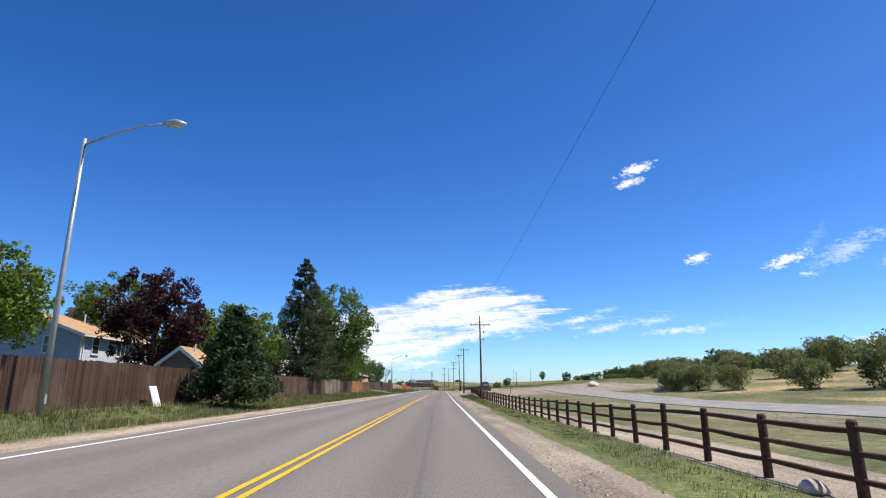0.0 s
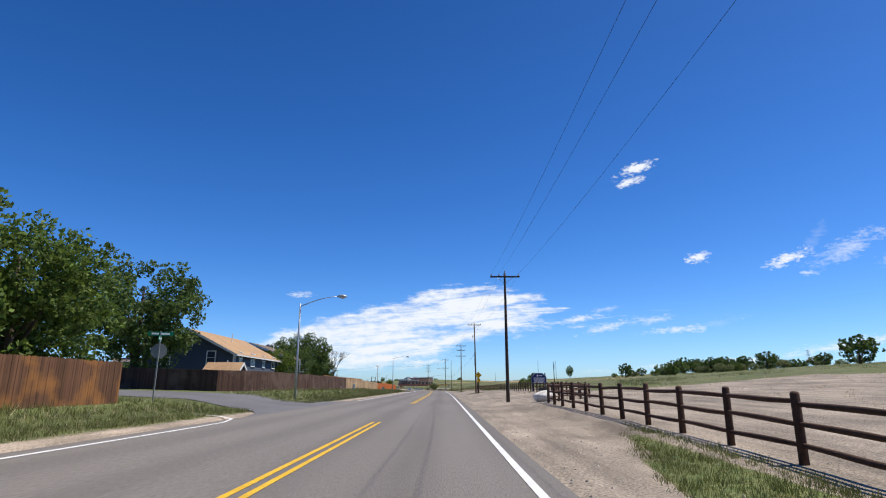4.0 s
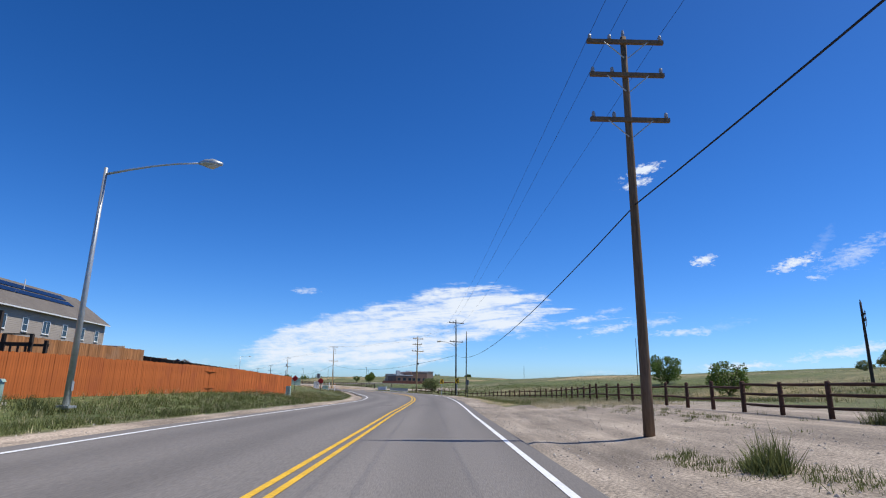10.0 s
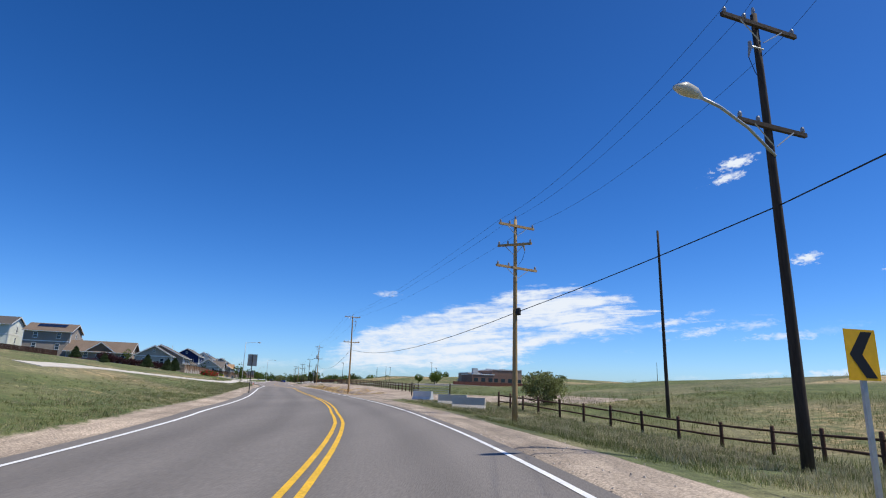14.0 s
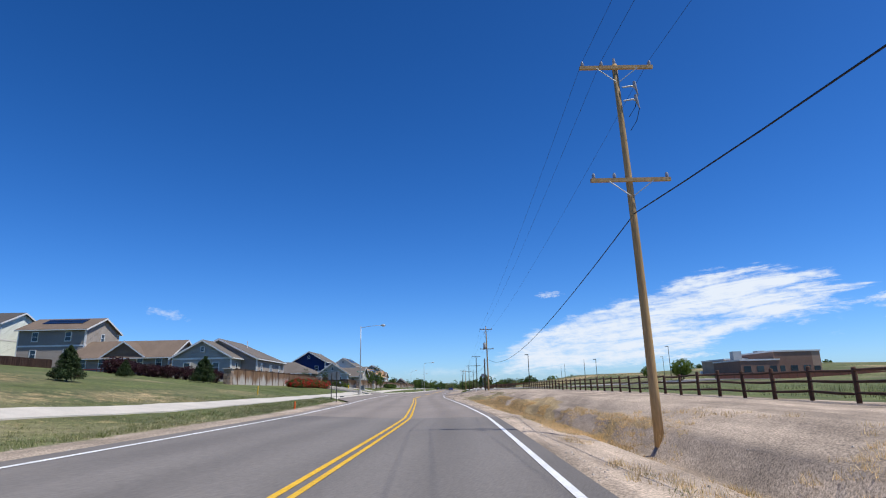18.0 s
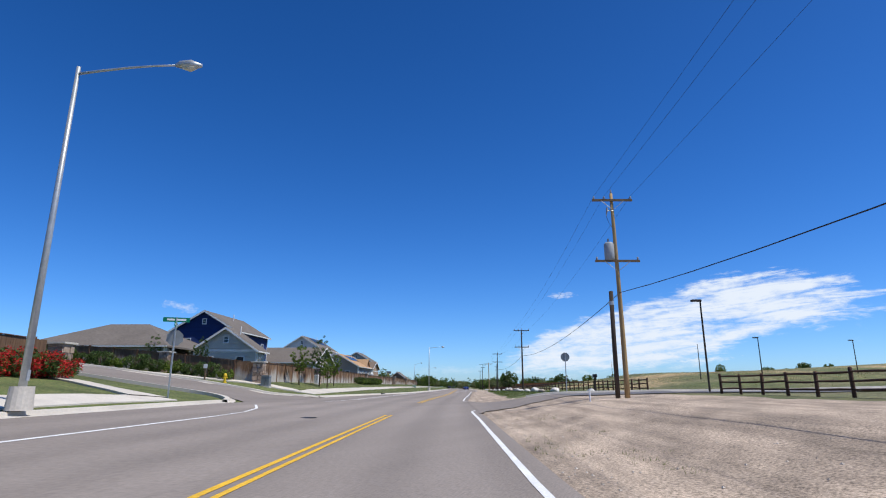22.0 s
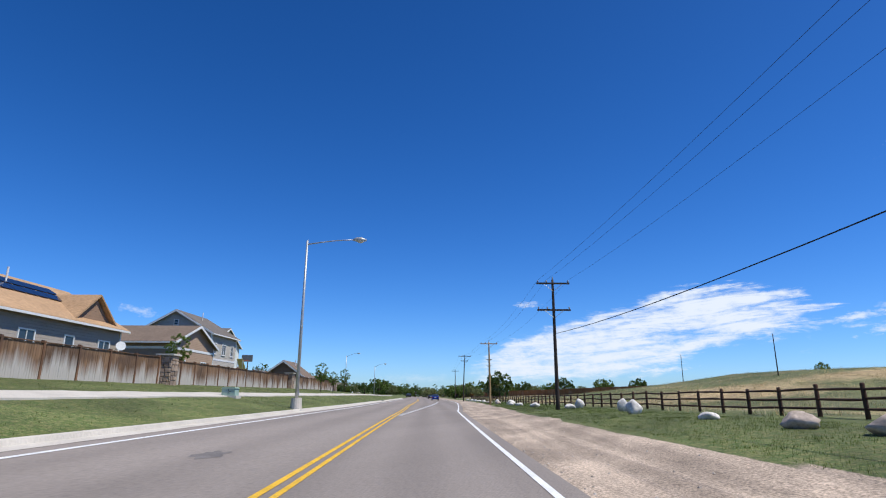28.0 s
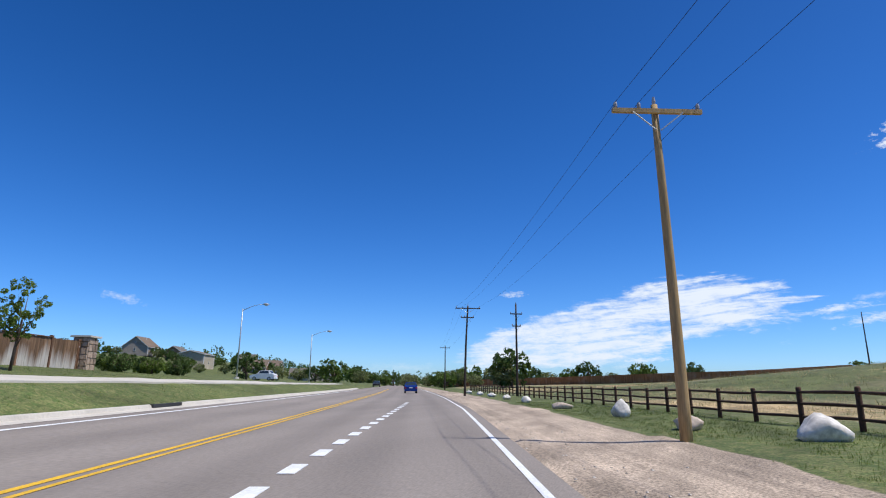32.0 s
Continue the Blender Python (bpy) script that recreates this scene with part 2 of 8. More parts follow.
def tracks(m, spread=0.1):
    """Worn wheel tracks and long streaks, by the lane attribute: metres across from the centre line."""
    nodes, link = m.node_tree.nodes, m.node_tree.links.new
    p = nodes["Principled BSDF"]
    old = p.inputs["Base Color"].links[0].from_socket
    attr, w, n, mul = nodes.new("ShaderNodeAttribute"), nodes.new("ShaderNodeTexWave"), nodes.new("ShaderNodeTexNoise"), nodes.new("ShaderNodeVectorMath")
    attr.attribute_name = "lane"
    mul.operation = "MULTIPLY"
    mul.inputs[1].default_value = (1.0, 0.06, 1.0)
    link(attr.outputs["Vector"], mul.inputs[0])
    w.wave_type, w.bands_direction = "BANDS", "X"
    w.inputs["Scale"].default_value, w.inputs["Distortion"].default_value, w.inputs["Detail Scale"].default_value = 0.16, 1.2, 0.5
    link(mul.outputs["Vector"], w.inputs["Vector"])
    n.inputs["Scale"].default_value, n.inputs["Detail"].default_value = 1.6, 5
    link(mul.outputs["Vector"], n.inputs["Vector"])
    both = nodes.new("ShaderNodeMath")
    both.operation = "ADD"
    link(w.outputs["Fac"], both.inputs[0])
    link(n.outputs["Fac"], both.inputs[1])
    r = nodes.new("ShaderNodeMapRange")
    r.inputs["From Min"].default_value, r.inputs["From Max"].default_value = 0.45, 1.35
    r.inputs["To Min"].default_value, r.inputs["To Max"].default_value = 1 - spread, 1 + spread
    link(both.outputs[0], r.inputs["Value"])
    out = nodes.new("ShaderNodeVectorMath")
    out.operation = "SCALE"
    link(old, out.inputs[0])
    link(r.outputs["Result"], out.inputs["Scale"])
    link(out.outputs["Vector"], p.inputs["Base Color"])
    return m


ASPHALT = tracks(material("asphalt", (0.182, 0.165, 0.147), 0.88, (45, 0.22), (0.25, 0.12), 0.25, 60, stretch=(1, 0.12, 1)), 0.09)
ASPHALT_OLD = tracks(material("worn_asphalt", (0.25, 0.216, 0.186), 0.9, (45, 0.22), (0.25, 0.12), 0.25, 60, stretch=(1, 0.15, 1)), 0.08)
ASPHALT_SIDE = material("side_asphalt", (0.15, 0.147, 0.15), 0.9, (30, 0.2), (0.3, 0.15), 0.2, 50)
YELLOW = material("yellow_paint", (0.72, 0.43, 0.03), 0.7, (20, 0.2), (1.5, 0.15), 0.1)
WHITE_LINE = material("white_road_paint", (0.75, 0.75, 0.73), 0.7, (20, 0.15), (1.5, 0.12), 0.1)
CONCRETE = material("pale_concrete", (0.56, 0.515, 0.44), 0.85, (15, 0.1), (0.6, 0.12), 0.1, 40)
TAR = material("tar", (0.03, 0.03, 0.03), 0.6, (10, 0.2), (1, 0.2), 0.1)


# ---- plan: a reference line that follows the road, s metres along it, d metres to its right ----
TURNS = [(0, 0.2), (120, 0.1), (180, 0.24), (220, 1), (245, 1.42), (265, 2.58), (285, 6.63), (300, 10.96), (315, 15.74), (330, 20.97), (345, 24.45), (360, 25), (390, 25.2), (410, 26.4), (440, 26.6), (480, 26.04), (520, 24.09), (560, 22.9), (600, 22.4), (640, 23.4), (700, 25.5)]
LINE_S = np.arange(-900.0, 3200.0, 0.5)
LINE_H = np.radians(np.interp(LINE_S, [a for a, b in TURNS], [b for a, b in TURNS]))
LINE_X = np.concatenate([[0], np.cumsum(-np.sin((LINE_H[1:] + LINE_H[:-1]) / 2) * 0.5)])
LINE_Y = np.concatenate([[0], np.cumsum(np.cos((LINE_H[1:] + LINE_H[:-1]) / 2) * 0.5)])
ZERO = int(900 / 0.5)
LINE_X, LINE_Y = LINE_X - LINE_X[ZERO], LINE_Y - LINE_Y[ZERO]
# far from the road the cross direction turns slowly, so that the ground sheet never folds
WIDE_H = np.radians(np.interp(LINE_S, [-100, 900], [0, 25.5]))


def heading(s):
    return float(np.interp(s, LINE_S, LINE_H))


def spot(s, d, z=None):
    """The world place of (s, d); without z it lies on the ground."""
    h, w = heading(s), float(np.interp(s, LINE_S, WIDE_H))
    near = max(-70.0, min(70.0, d))
    far = d - near
    x = float(np.interp(s, LINE_S, LINE_X)) + math.cos(h) * near + math.cos(w) * far
    y = float(np.interp(s, LINE_S, LINE_Y)) + math.sin(h) * near + math.sin(w) * far
    return Vector((x, y, level(s, d) if z is None else z))


def table(s, rows):
    return float(np.interp(s, [r[0] for r in rows], [r[1] for r in rows]))


YELLOW_D = [(-60, -2.6), (52, -2.58), (97, -2.47), (163, -2.21), (206, -2.17), (247, -1.92), (267, -1.4), (287, -1.08), (296, -1.14),
            (306, -1.39), (319, -1.63), (325, -1.9), (373, -2.26), (402, -1.65), (430, -2.26), (457, -3.0), (474, -2.8), (497, -2.51),
            (538, -1.95), (559, -2.13), (600, -3.46), (625, -4.5), (660, -5.0)]
RIGHT_D = [(-60, 1.4), (52, 1.28), (100, 1.3), (163, 1.54), (206, 1.62), (247, 1.82), (267, 2.24), (283, 2.75), (296, 2.95), (306, 2.3),
           (321, 1.8), (373, 1.47), (402, 2.0), (418, 1.9), (430, 1.7), (457, 1.15), (474, 1.3), (504, 1.2), (538, 1.75), (559, 1.73),
           (600, 1.2), (625, 1.8), (650, 2.4), (700, 2.6)]
LEFT_GAP = [(0, 5.0), (420, 5.0), (440, 5.4), (480, 5.2), (520, 4.8), (560, 4.6), (600, 3.9), (640, 3.7)]
LEFT_Z = [(0, 0.12), (235, 0.1), (278, -0.25), (306, -0.25), (322, 0.06), (345, 0.18), (400, 0.24), (440, 0.3), (700, 0.28)]


def yellow_d(s):
    return table(s, YELLOW_D)


def right_d(s):
    return table(s, RIGHT_D)


def left_d(s):
    return yellow_d(s) - table(s, LEFT_GAP)


EDGE_OUT = [(0, 0.55), (427, 0.55), (438, 3.0), (478, 3.4), (500, 2.4), (515, 1.7), (530, 0.9), (545, 0.5), (800, 0.5)]


def edge_d(s):
    """Where the asphalt ends on the left."""
    return left_d(s) - table(s, EDGE_OUT)


def road_z(s, d):
    """The carriageway: flat on the right, rising to the left."""
    a, b = yellow_d(s), left_d(s)
    return 0.0 if d >= a else table(s, LEFT_Z) * (a - d) / (a - b)


# ground to the right: (s, d of fence), (s, height at fence)
FENCE_D = [(-60, 5.9), (120, 6.1), (124, 6.3), (134, 11.5), (260, 11.8), (280, 13.6), (300, 14.2), (320, 15.8), (338, 12.6), (385, 12.6),
           (414, 13.8), (450, 15.3), (480, 16.5), (520, 17.2), (550, 15.0), (580, 14.2), (615, 12.4), (640, 11.9), (900, 11.9)]
FENCE_Z = [(-60, -0.3), (12, -0.3), (38, -0.5), (60, -0.38), (92, -0.22), (103, 0.15), (115, 0.33), (130, 0.45), (165, 0.75), (220, 0.6),
           (260, 0.45), (280, 0.0), (300, -0.35), (322, -1.0), (338, -0.36), (365, 0.2), (390, 0.54), (420, 0.75), (450, 0.88), (515, 0.95),
           (555, 0.72), (580, 0.55), (615, 0.32), (640, 0.12), (700, 0.0), (3000, 0)]
# far right: heights 25, 60, 120 and 300 m out
HILL = {25: [(-100, -0.2), (60, -0.1), (110, 1.0), (170, 1.7), (300, 0.2), (360, 0.0), (440, 0.7), (540, 1.1), (640, 0.7), (740, 0.8), (800, 1.0), (900, 0.3)],
        60: [(-100, 2.2), (60, 2.6), (150, 4.4), (250, 4.0), (330, 4.2), (385, 3.7), (425, 1.6), (480, 1.2), (560, 3.8), (640, 5.6), (668, 6.0), (690, 4.6), (715, 2.6), (800, 1.6), (900, 0)],
        120: [(-100, 7.5), (60, 8), (150, 8.0), (250, 7.6), (330, 7.2), (400, 5.2), (440, 2.2), (500, 1.8), (600, 8.0), (680, 7.0), (800, 1), (1000, 0)],
        300: [(-100, 12), (100, 12), (200, 9), (300, 8), (420, 3.2), (520, 2.0), (640, 5), (800, 1), (1200, 0)]}
# ground to the left: heights at given distances
BANK = {11.5: [(-60, 0.25), (240, 0.2), (262, 0.3), (274, 0.0), (290, 0.4), (330, 0.4), (400, 0.4), (440, 0.75), (470, 0.75), (495, 0.55), (530, 0.9), (560, 1.1), (640, 1.2), (700, 1.0)],
        14.5: [(-60, 0.5), (120, 0.6), (150, 0.9), (200, 0.85), (225, 0.55), (240, 0.45), (262, 0.5), (274, 0.2), (286, 0.5), (300, 0.72), (350, 0.85), (420, 0.95), (470, 1.05), (492, 0.7), (504, 1.2), (518, 1.3), (560, 1.45), (640, 1.5), (700, 1.2)],
        17: [(-60, 0.6), (120, 0.7), (150, 1.0), (200, 0.95), (225, 0.65), (240, 0.6), (262, 0.65), (274, 0.5), (286, 0.8), (300, 1.1), (350, 1.3), (420, 1.3), (470, 1.5), (490, 1.0), (502, 1.75), (518, 1.75), (560, 1.8), (640, 1.85), (700, 1.3)],
        28: [(-60, 0.8), (150, 1.2), (262, 1.5), (280, 1.9), (300, 3.0), (360, 3.1), (450, 2.7), (530, 2.8), (640, 2.6), (700, 1.6)],
        60: [(-60, 1.2), (150, 1.5), (262, 2.6), (300, 5.0), (380, 5.8), (440, 5.8), (480, 5.8), (560, 4.2), (640, 3.4), (700, 2.0)],
        130: [(-60, 2), (262, 4), (400, 10), (440, 12), (500, 12), (640, 5), (760, 7), (900, 14), (1200, 17)]}


def level(s, d):
    """Ground height."""
    r, l = right_d(s), edge_d(s) + 0.5
    if d > r + 0.4:
        fd, fz = table(s, FENCE_D), table(s, FENCE_Z)
        bank = max(0.0, min(1.0, (s - 366) / 14, (442 - s) / 25))     # the stretch with a ditch beside the road
        pts = [(r + 0.4, 0.0 - 0.02), (r + 1.6, -0.05 - 0.10 * bank), (r + 2.9, -0.04 + fz * 0.12 - 0.38 * bank),
               (r + 3.9, fz * 0.3 * (1 - bank) - 0.78 * bank), (r + 4.25, fz * 0.34 * (1 - bank) - 0.75 * bank), (r + 4.55, fz * 0.4 * (1 - bank) - 0.12 * bank), (r + 6.4, fz * 0.75 + 0.1 * bank) if fd > r + 7 else (fd - 1.0, fz * 0.9), (fd, fz)]
        if fz < -0.6:
            pts[6] = (fd - 3, fz * 0.8)
        pts += [(fd + 6, (fz + table(s, HILL[25])) / 2), (max(25, fd + 9), table(s, HILL[25])), (60, table(s, HILL[60])),
                (120, table(s, HILL[120])), (300, table(s, HILL[300])), (1500, 0.0)]
        z = float(np.interp(d, [p[0] for p in pts], [p[1] for p in pts]))
        if d > fd + 2:
            z += min(1, (d - fd) / 40) * 0.5 * noise.noise(Vector((s * 0.03, d * 0.03, 0)))
        elif d > r + 1.2:
            z += 0.05 * noise.noise(Vector((s * 0.4, d * 0.4, 3)))
        return z
    if d < l - 0.55:
        lz = road_z(s, l - 0.5)
        kerb = (1 if 428 < s < 800 else 0) * max(0.0, min(1.0, (abs(s - 489) - 9) / 4))
        pts = [(-(l - 0.95), lz - 0.07), (-(l - 1.2), lz + 0.14 * kerb - 0.03 * (1 - kerb))]
        start = -(l - 1.2)
        for k in sorted(BANK):
            if k > start + 0.6:
                pts.append((k, table(s, BANK[k])))
        pts += [(400, table(s, BANK[130]) * 0.6), (1500, 0.0)]
        z = float(np.interp(-d, [p[0] for p in pts], [p[1] for p in pts]))
        if -d > start + 1:
            z += 0.04 * noise.noise(Vector((s * 0.4, d * 0.4, 7)))
        return z
    return road_z(s, d) - 0.12


class Geo:
    """Collects vertices and faces, in any frame, for one mesh."""

    def __init__(self):
        self.v, self.f = [], []

    def add(self, verts, faces):
        k = len(self.v)
        self.v += [tuple(v) for v in verts]
        self.f += [tuple(i + k for i in f) for f in faces]
        return self

    def box(self, x0, y0, z0, x1, y1, z1, m=None):
        vs = [Vector(p) for p in ((x0, y0, z0), (x1, y0, z0), (x1, y1, z0), (x0, y1, z0), (x0, y0, z1), (x1, y0, z1), (x1, y1, z1), (x0, y1, z1))]
        if m:
            vs = [m @ v for v in vs]
        return self.add(vs, [(3, 2, 1, 0), (4, 5, 6, 7), (0, 1, 5, 4), (1, 2, 6, 5), (2, 3, 7, 6), (3, 0, 4, 7)])

    def tube(self, pts, radii, n=8, caps=True):
        rings = []
        for i, p in enumerate(pts):
            p = Vector(p)
            a = Vector(pts[min(i + 1, len(pts) - 1)]) - Vector(pts[max(i - 1, 0)])
            a.normalize()
            u = a.cross(Vector((0, 0, 1)) if abs(a.z) < 0.9 else Vector((1, 0, 0))).normalized()
            w = a.cross(u)
            r = radii[i] if isinstance(radii, (list, tuple)) else radii
            rings.append([p + r * (math.cos(2 * math.pi * k / n) * u + math.sin(2 * math.pi * k / n) * w) for k in range(n)])
        vs = [v for r in rings for v in r]
        fs = [(i * n + k, i * n + (k + 1) % n, (i + 1) * n + (k + 1) % n, (i + 1) * n + k) for i in range(len(pts) - 1) for k in range(n)]
        if caps:
            fs += [tuple(reversed(range(n))), tuple(range((len(pts) - 1) * n, len(pts) * n))]
        return self.add(vs, [tuple(reversed(f)) for f in fs])

    def prism(self, poly, axis, a, b):
        """poly: points in the plane across the axis, drawn counter-clockwise seen from +axis."""
        def put(p, t):
            return {"x": (t, p[0], p[1]), "y": (p[0], t, p[1]), "z": (p[0], p[1], t)}[axis]
        n = len(poly)
        vs = [put(p, a) for p in poly] + [put(p, b) for p in poly]
        fs = [tuple(reversed(range(n))), tuple(range(n, 2 * n))] + [(i, (i + 1) % n, n + (i + 1) % n, n + i) for i in range(n)]
        if axis == "y":
            fs = [tuple(reversed(f)) for f in fs]
        return self.add(vs, fs)

    def mesh(self, name, mat, smooth=False):
        me = bpy.data.meshes.new(name)
        me.from_pydata(self.v, [], self.f)
        me.update()
        me.materials.append(mat)
        if smooth:
            me.shade_smooth()
        return me


def part(name, geo, mat, parent=None, label="", smooth=False, m=None):
    """One mesh object under a thing or a part. geo: a Geo or a finished mesh."""
    me = geo.mesh(name, mat, smooth) if isinstance(geo, Geo) else geo
    ob = new(name, me)
    if parent:
        ob.parent = parent
    if m is not None:
        ob.matrix_basis = m
    if label:
        ob["label"] = label
    return ob


def thing(name, label, category, m=None, group="", kind=""):
    """An Empty at the base of a thing."""
    ob = new(name)
    ob.empty_display_size = 0.3
    if m is not None:
        ob.matrix_basis = m
    return tagged(ob, label, category, group, kind)


def here(s, d, z=None, turn=0.0):
    """The pose of a thing at (s, d): its y runs along the road and its x to the right."""
    p = spot(s, d, z)
    return Matrix.Translation(p) @ Matrix.Rotation(heading(s) + radians(turn), 4, "Z")


# ---- ground ----
def ground_material():
    m = material("meadow", (0.098, 0.115, 0.041), 0.95, (2.2, 0.4), (0.06, 0.25), 0.35, 34.0, dark=(0.195, 0.178, 0.088))
    nodes, link = m.node_tree.nodes, m.node_tree.links.new
    p = nodes["Principled BSDF"]
    attr, co = nodes.new("ShaderNodeAttribute"), nodes.new("ShaderNodeTexCoord")
    attr.attribute_name = "cover"
    old = p.inputs["Base Color"].links[0].from_socket

    def noise_at(scale, detail=5, rough=0.6, stretch=None):
        n = nodes.new("ShaderNodeTexNoise")
        n.inputs["Scale"].default_value, n.inputs["Detail"].default_value, n.inputs["Roughness"].default_value = scale, detail, rough
        source = co.outputs["Object"]
        if stretch:
            mp = nodes.new("ShaderNodeMapping")
            mp.inputs["Scale"].default_value = stretch
            link(source, mp.inputs["Vector"])
            source = mp.outputs["Vector"]
        link(source, n.inputs["Vector"])
        return n.outputs["Fac"]

    def ranged(value, a, b, lo, hi):
        r = nodes.new("ShaderNodeMapRange")
        for key, v in (("From Min", a), ("From Max", b), ("To Min", lo), ("To Max", hi)):
            r.inputs[key].default_value = v
        link(value, r.inputs["Value"])
        return r.outputs["Result"]

    def mixed(factor, a, b):
        mix = nodes.new("ShaderNodeMix")
        mix.data_type = "RGBA"
        link(factor, mix.inputs["Factor"])
        for key, v in (("A", a), ("B", b)):
            if isinstance(v, tuple):
                mix.inputs[key].default_value = (*v, 1)
            else:
                link(v, mix.inputs[key])
        return mix.outputs["Result"]

    # cover.r: bare earth, cover.g: lush grass, cover.b: dry straw, alpha: how red the earth is
    sep = nodes.new("ShaderNodeSeparateColor")
    link(attr.outputs["Color"], sep.inputs["Color"])
    patch, fine, grit = noise_at(1.2, 6), noise_at(5.0, 6, 0.7), noise_at(21.0, 4, 0.7)
    broad = noise_at(1.0, 5, 0.6, (0.55, 0.2, 1))
    clump = ranged(fine, 0.4, 0.62, 0.0, 1.0)
    earth = mixed(attr.outputs["Alpha"], (0.295, 0.25, 0.195), (0.445, 0.352, 0.262))
    kinds = {"Green": mixed(clump, (0.075, 0.112, 0.028), (0.175, 0.175, 0.065)), "Blue": mixed(clump, (0.33, 0.235, 0.11), (0.54, 0.41, 0.22)), "Red": earth}
    grain = ranged(grit, 0.36, 0.64, 0.45, 1.5)
    # wheel trails along the shoulder
    lane = nodes.new("ShaderNodeAttribute")
    lane.attribute_name = "lane"
    worn = nodes.new("ShaderNodeTexNoise")
    worn.inputs["Scale"].default_value, worn.inputs["Detail"].default_value, worn.inputs["Roughness"].default_value = 1.0, 5, 0.62
    link(lane.outputs["Vector"], worn.inputs["Vector"])
    trail = ranged(worn.outputs["Fac"], 0.36, 0.62, 0.76, 1.14)
    tone = ranged(broad, 0.34, 0.66, 0.66, 1.24)
    rough_grass = nodes.new("ShaderNodeVectorMath")
    rough_grass.operation = "SCALE"
    link(old, rough_grass.inputs[0])
    link(grain, rough_grass.inputs["Scale"])
    old = rough_grass.outputs["Vector"]
    for key in ("Green", "Blue", "Red"):
        c = kinds[key]
        for value in (grain, tone, trail) if key == "Red" else (grain, tone):
            mul = nodes.new("ShaderNodeVectorMath")
            mul.operation = "SCALE"
            link(c, mul.inputs[0])
            link(value, mul.inputs["Scale"])
            c = mul.outputs["Vector"]
        # the edge between covers is broken up by noise
        both = nodes.new("ShaderNodeMix")
        both.inputs["Factor"].default_value = 0.45
        link(patch, both.inputs["A"])
        link(fine, both.inputs["B"])
        add = nodes.new("ShaderNodeMath")
        link(sep.outputs[key], add.inputs[0])
        link(both.outputs["Result"], add.inputs[1])
        old = mixed(ranged(add.outputs[0], 0.93, 1.10, 0.0, 1.0), old, c)
    link(old, p.inputs["Base Color"])
    return m


def cover(s, d):
    """Bare earth, lush grass, dry straw at a place, 0 to 1 each."""
    r, l, fd = right_d(s), edge_d(s) + 0.55, table(s, FENCE_D)
    bare = lush = dry = 0.0
    n = noise.noise(Vector((s * 0.08, d * 0.2, 1)))
    if d > 0:
        e = d - r
        if s < 109:
            start = 1.8 + 0.4 * n + max(0.0, s - 98) * 0.26
            bare = 1.0 if (e < start or (fd - 0.9 < d < fd + 2.2)) else 0.0
            lush = 0.9 if start < e and d < fd - 0.9 else 0.0
            if 14 < d < 24:
                bare = 0.5
            if s > 60 and fd + 2 < d < 45:
                bare = 0.42 + 0.45 * max(0.0, min(1.0, (s - 88) / 12))
            if d > 31:
                dry = 0.42 + 0.35 * n
                lush = 0.3 + 0.3 * noise.noise(Vector((s * 0.05, d * 0.15, 7)))
        elif s < 256 + 6 * n:
            bare = 1.0 if d < fd + 1.5 else (0.8 if s < 150 and d < 40 else 0.62 if d < fd + 5 + 4 * n else 0.2 + 0.35 * n)
            lush = 0.0 if d < fd + 1 else 0.55
        elif s < 352:
            bare = 1.0 if e < 2.6 + 0.5 * n else 0.0
            dry = 0.5 if 1.8 < e and d < fd + 1 and s < 300 else 0.3
            lush = 0.4 if s > 305 and e > 3.5 else 0.2
            if d > fd + 1.5:
                wide = noise.noise(Vector((s * 0.035, d * 0.06, 6)))
                lush, dry, bare = 0.5 + 0.6 * wide, 0.38 - 0.4 * wide, 0.15 - 0.3 * wide
        elif s < 372:
            bare = 1.0 if d < 30 else 0.4
        elif s < 470:
            bare = 1.0 if d < fd + 1 else 0.1
            dry = (0.85 if s > 396 else 0.45) if 1.9 < e < (4.8 if s > 396 else 4.0) + 3 * n and s < 444 and n > -0.35 else 0.0
            if dry > 0.5:
                bare = 0.35
            lush = 0.7 if d > fd + 1.5 else 0.0
        elif s < 500:
            bare = 0.95 if d < 14 else 0.2
            lush = 0.4
        else:
            bare = 1.0 if e < 4.2 + 0.6 * n else 0.0
            lush = 0.85 if 4.2 < e and d < fd else 0.55
            if d > fd + 2:
                dry = 0.42 + 0.5 * noise.noise(Vector((s * 0.03, d * 0.07, 8)))
                lush = 0.5 - 0.3 * noise.noise(Vector((s * 0.05, d * 0.09, 11)))
            if d > fd - 0.3 and d < fd + 3:
                bare = 0.4
    else:
        e = l - d
        if s < 430:
            bare = 0.95 if e < 2.0 + 0.5 * n else 0.0
            lush = 0.75 if e > 2.2 else 0.0
            dry = 0.3
            if 262 < s < 430:
                lush, dry = 0.5 + 0.3 * n, 0.38 - 0.25 * n
                if 255 < s < 278 and 3 < e < 9:
                    bare = 0.7
        else:
            lush, dry, bare = 0.95, 0.0, 0.0
    return bare, lush, dry


def far_steps(start, stop, first, grow, cap):
    out, step = [], first
    while start < stop:
        out.append(start)
        start += step
        step = min(cap, step * grow)
    return out


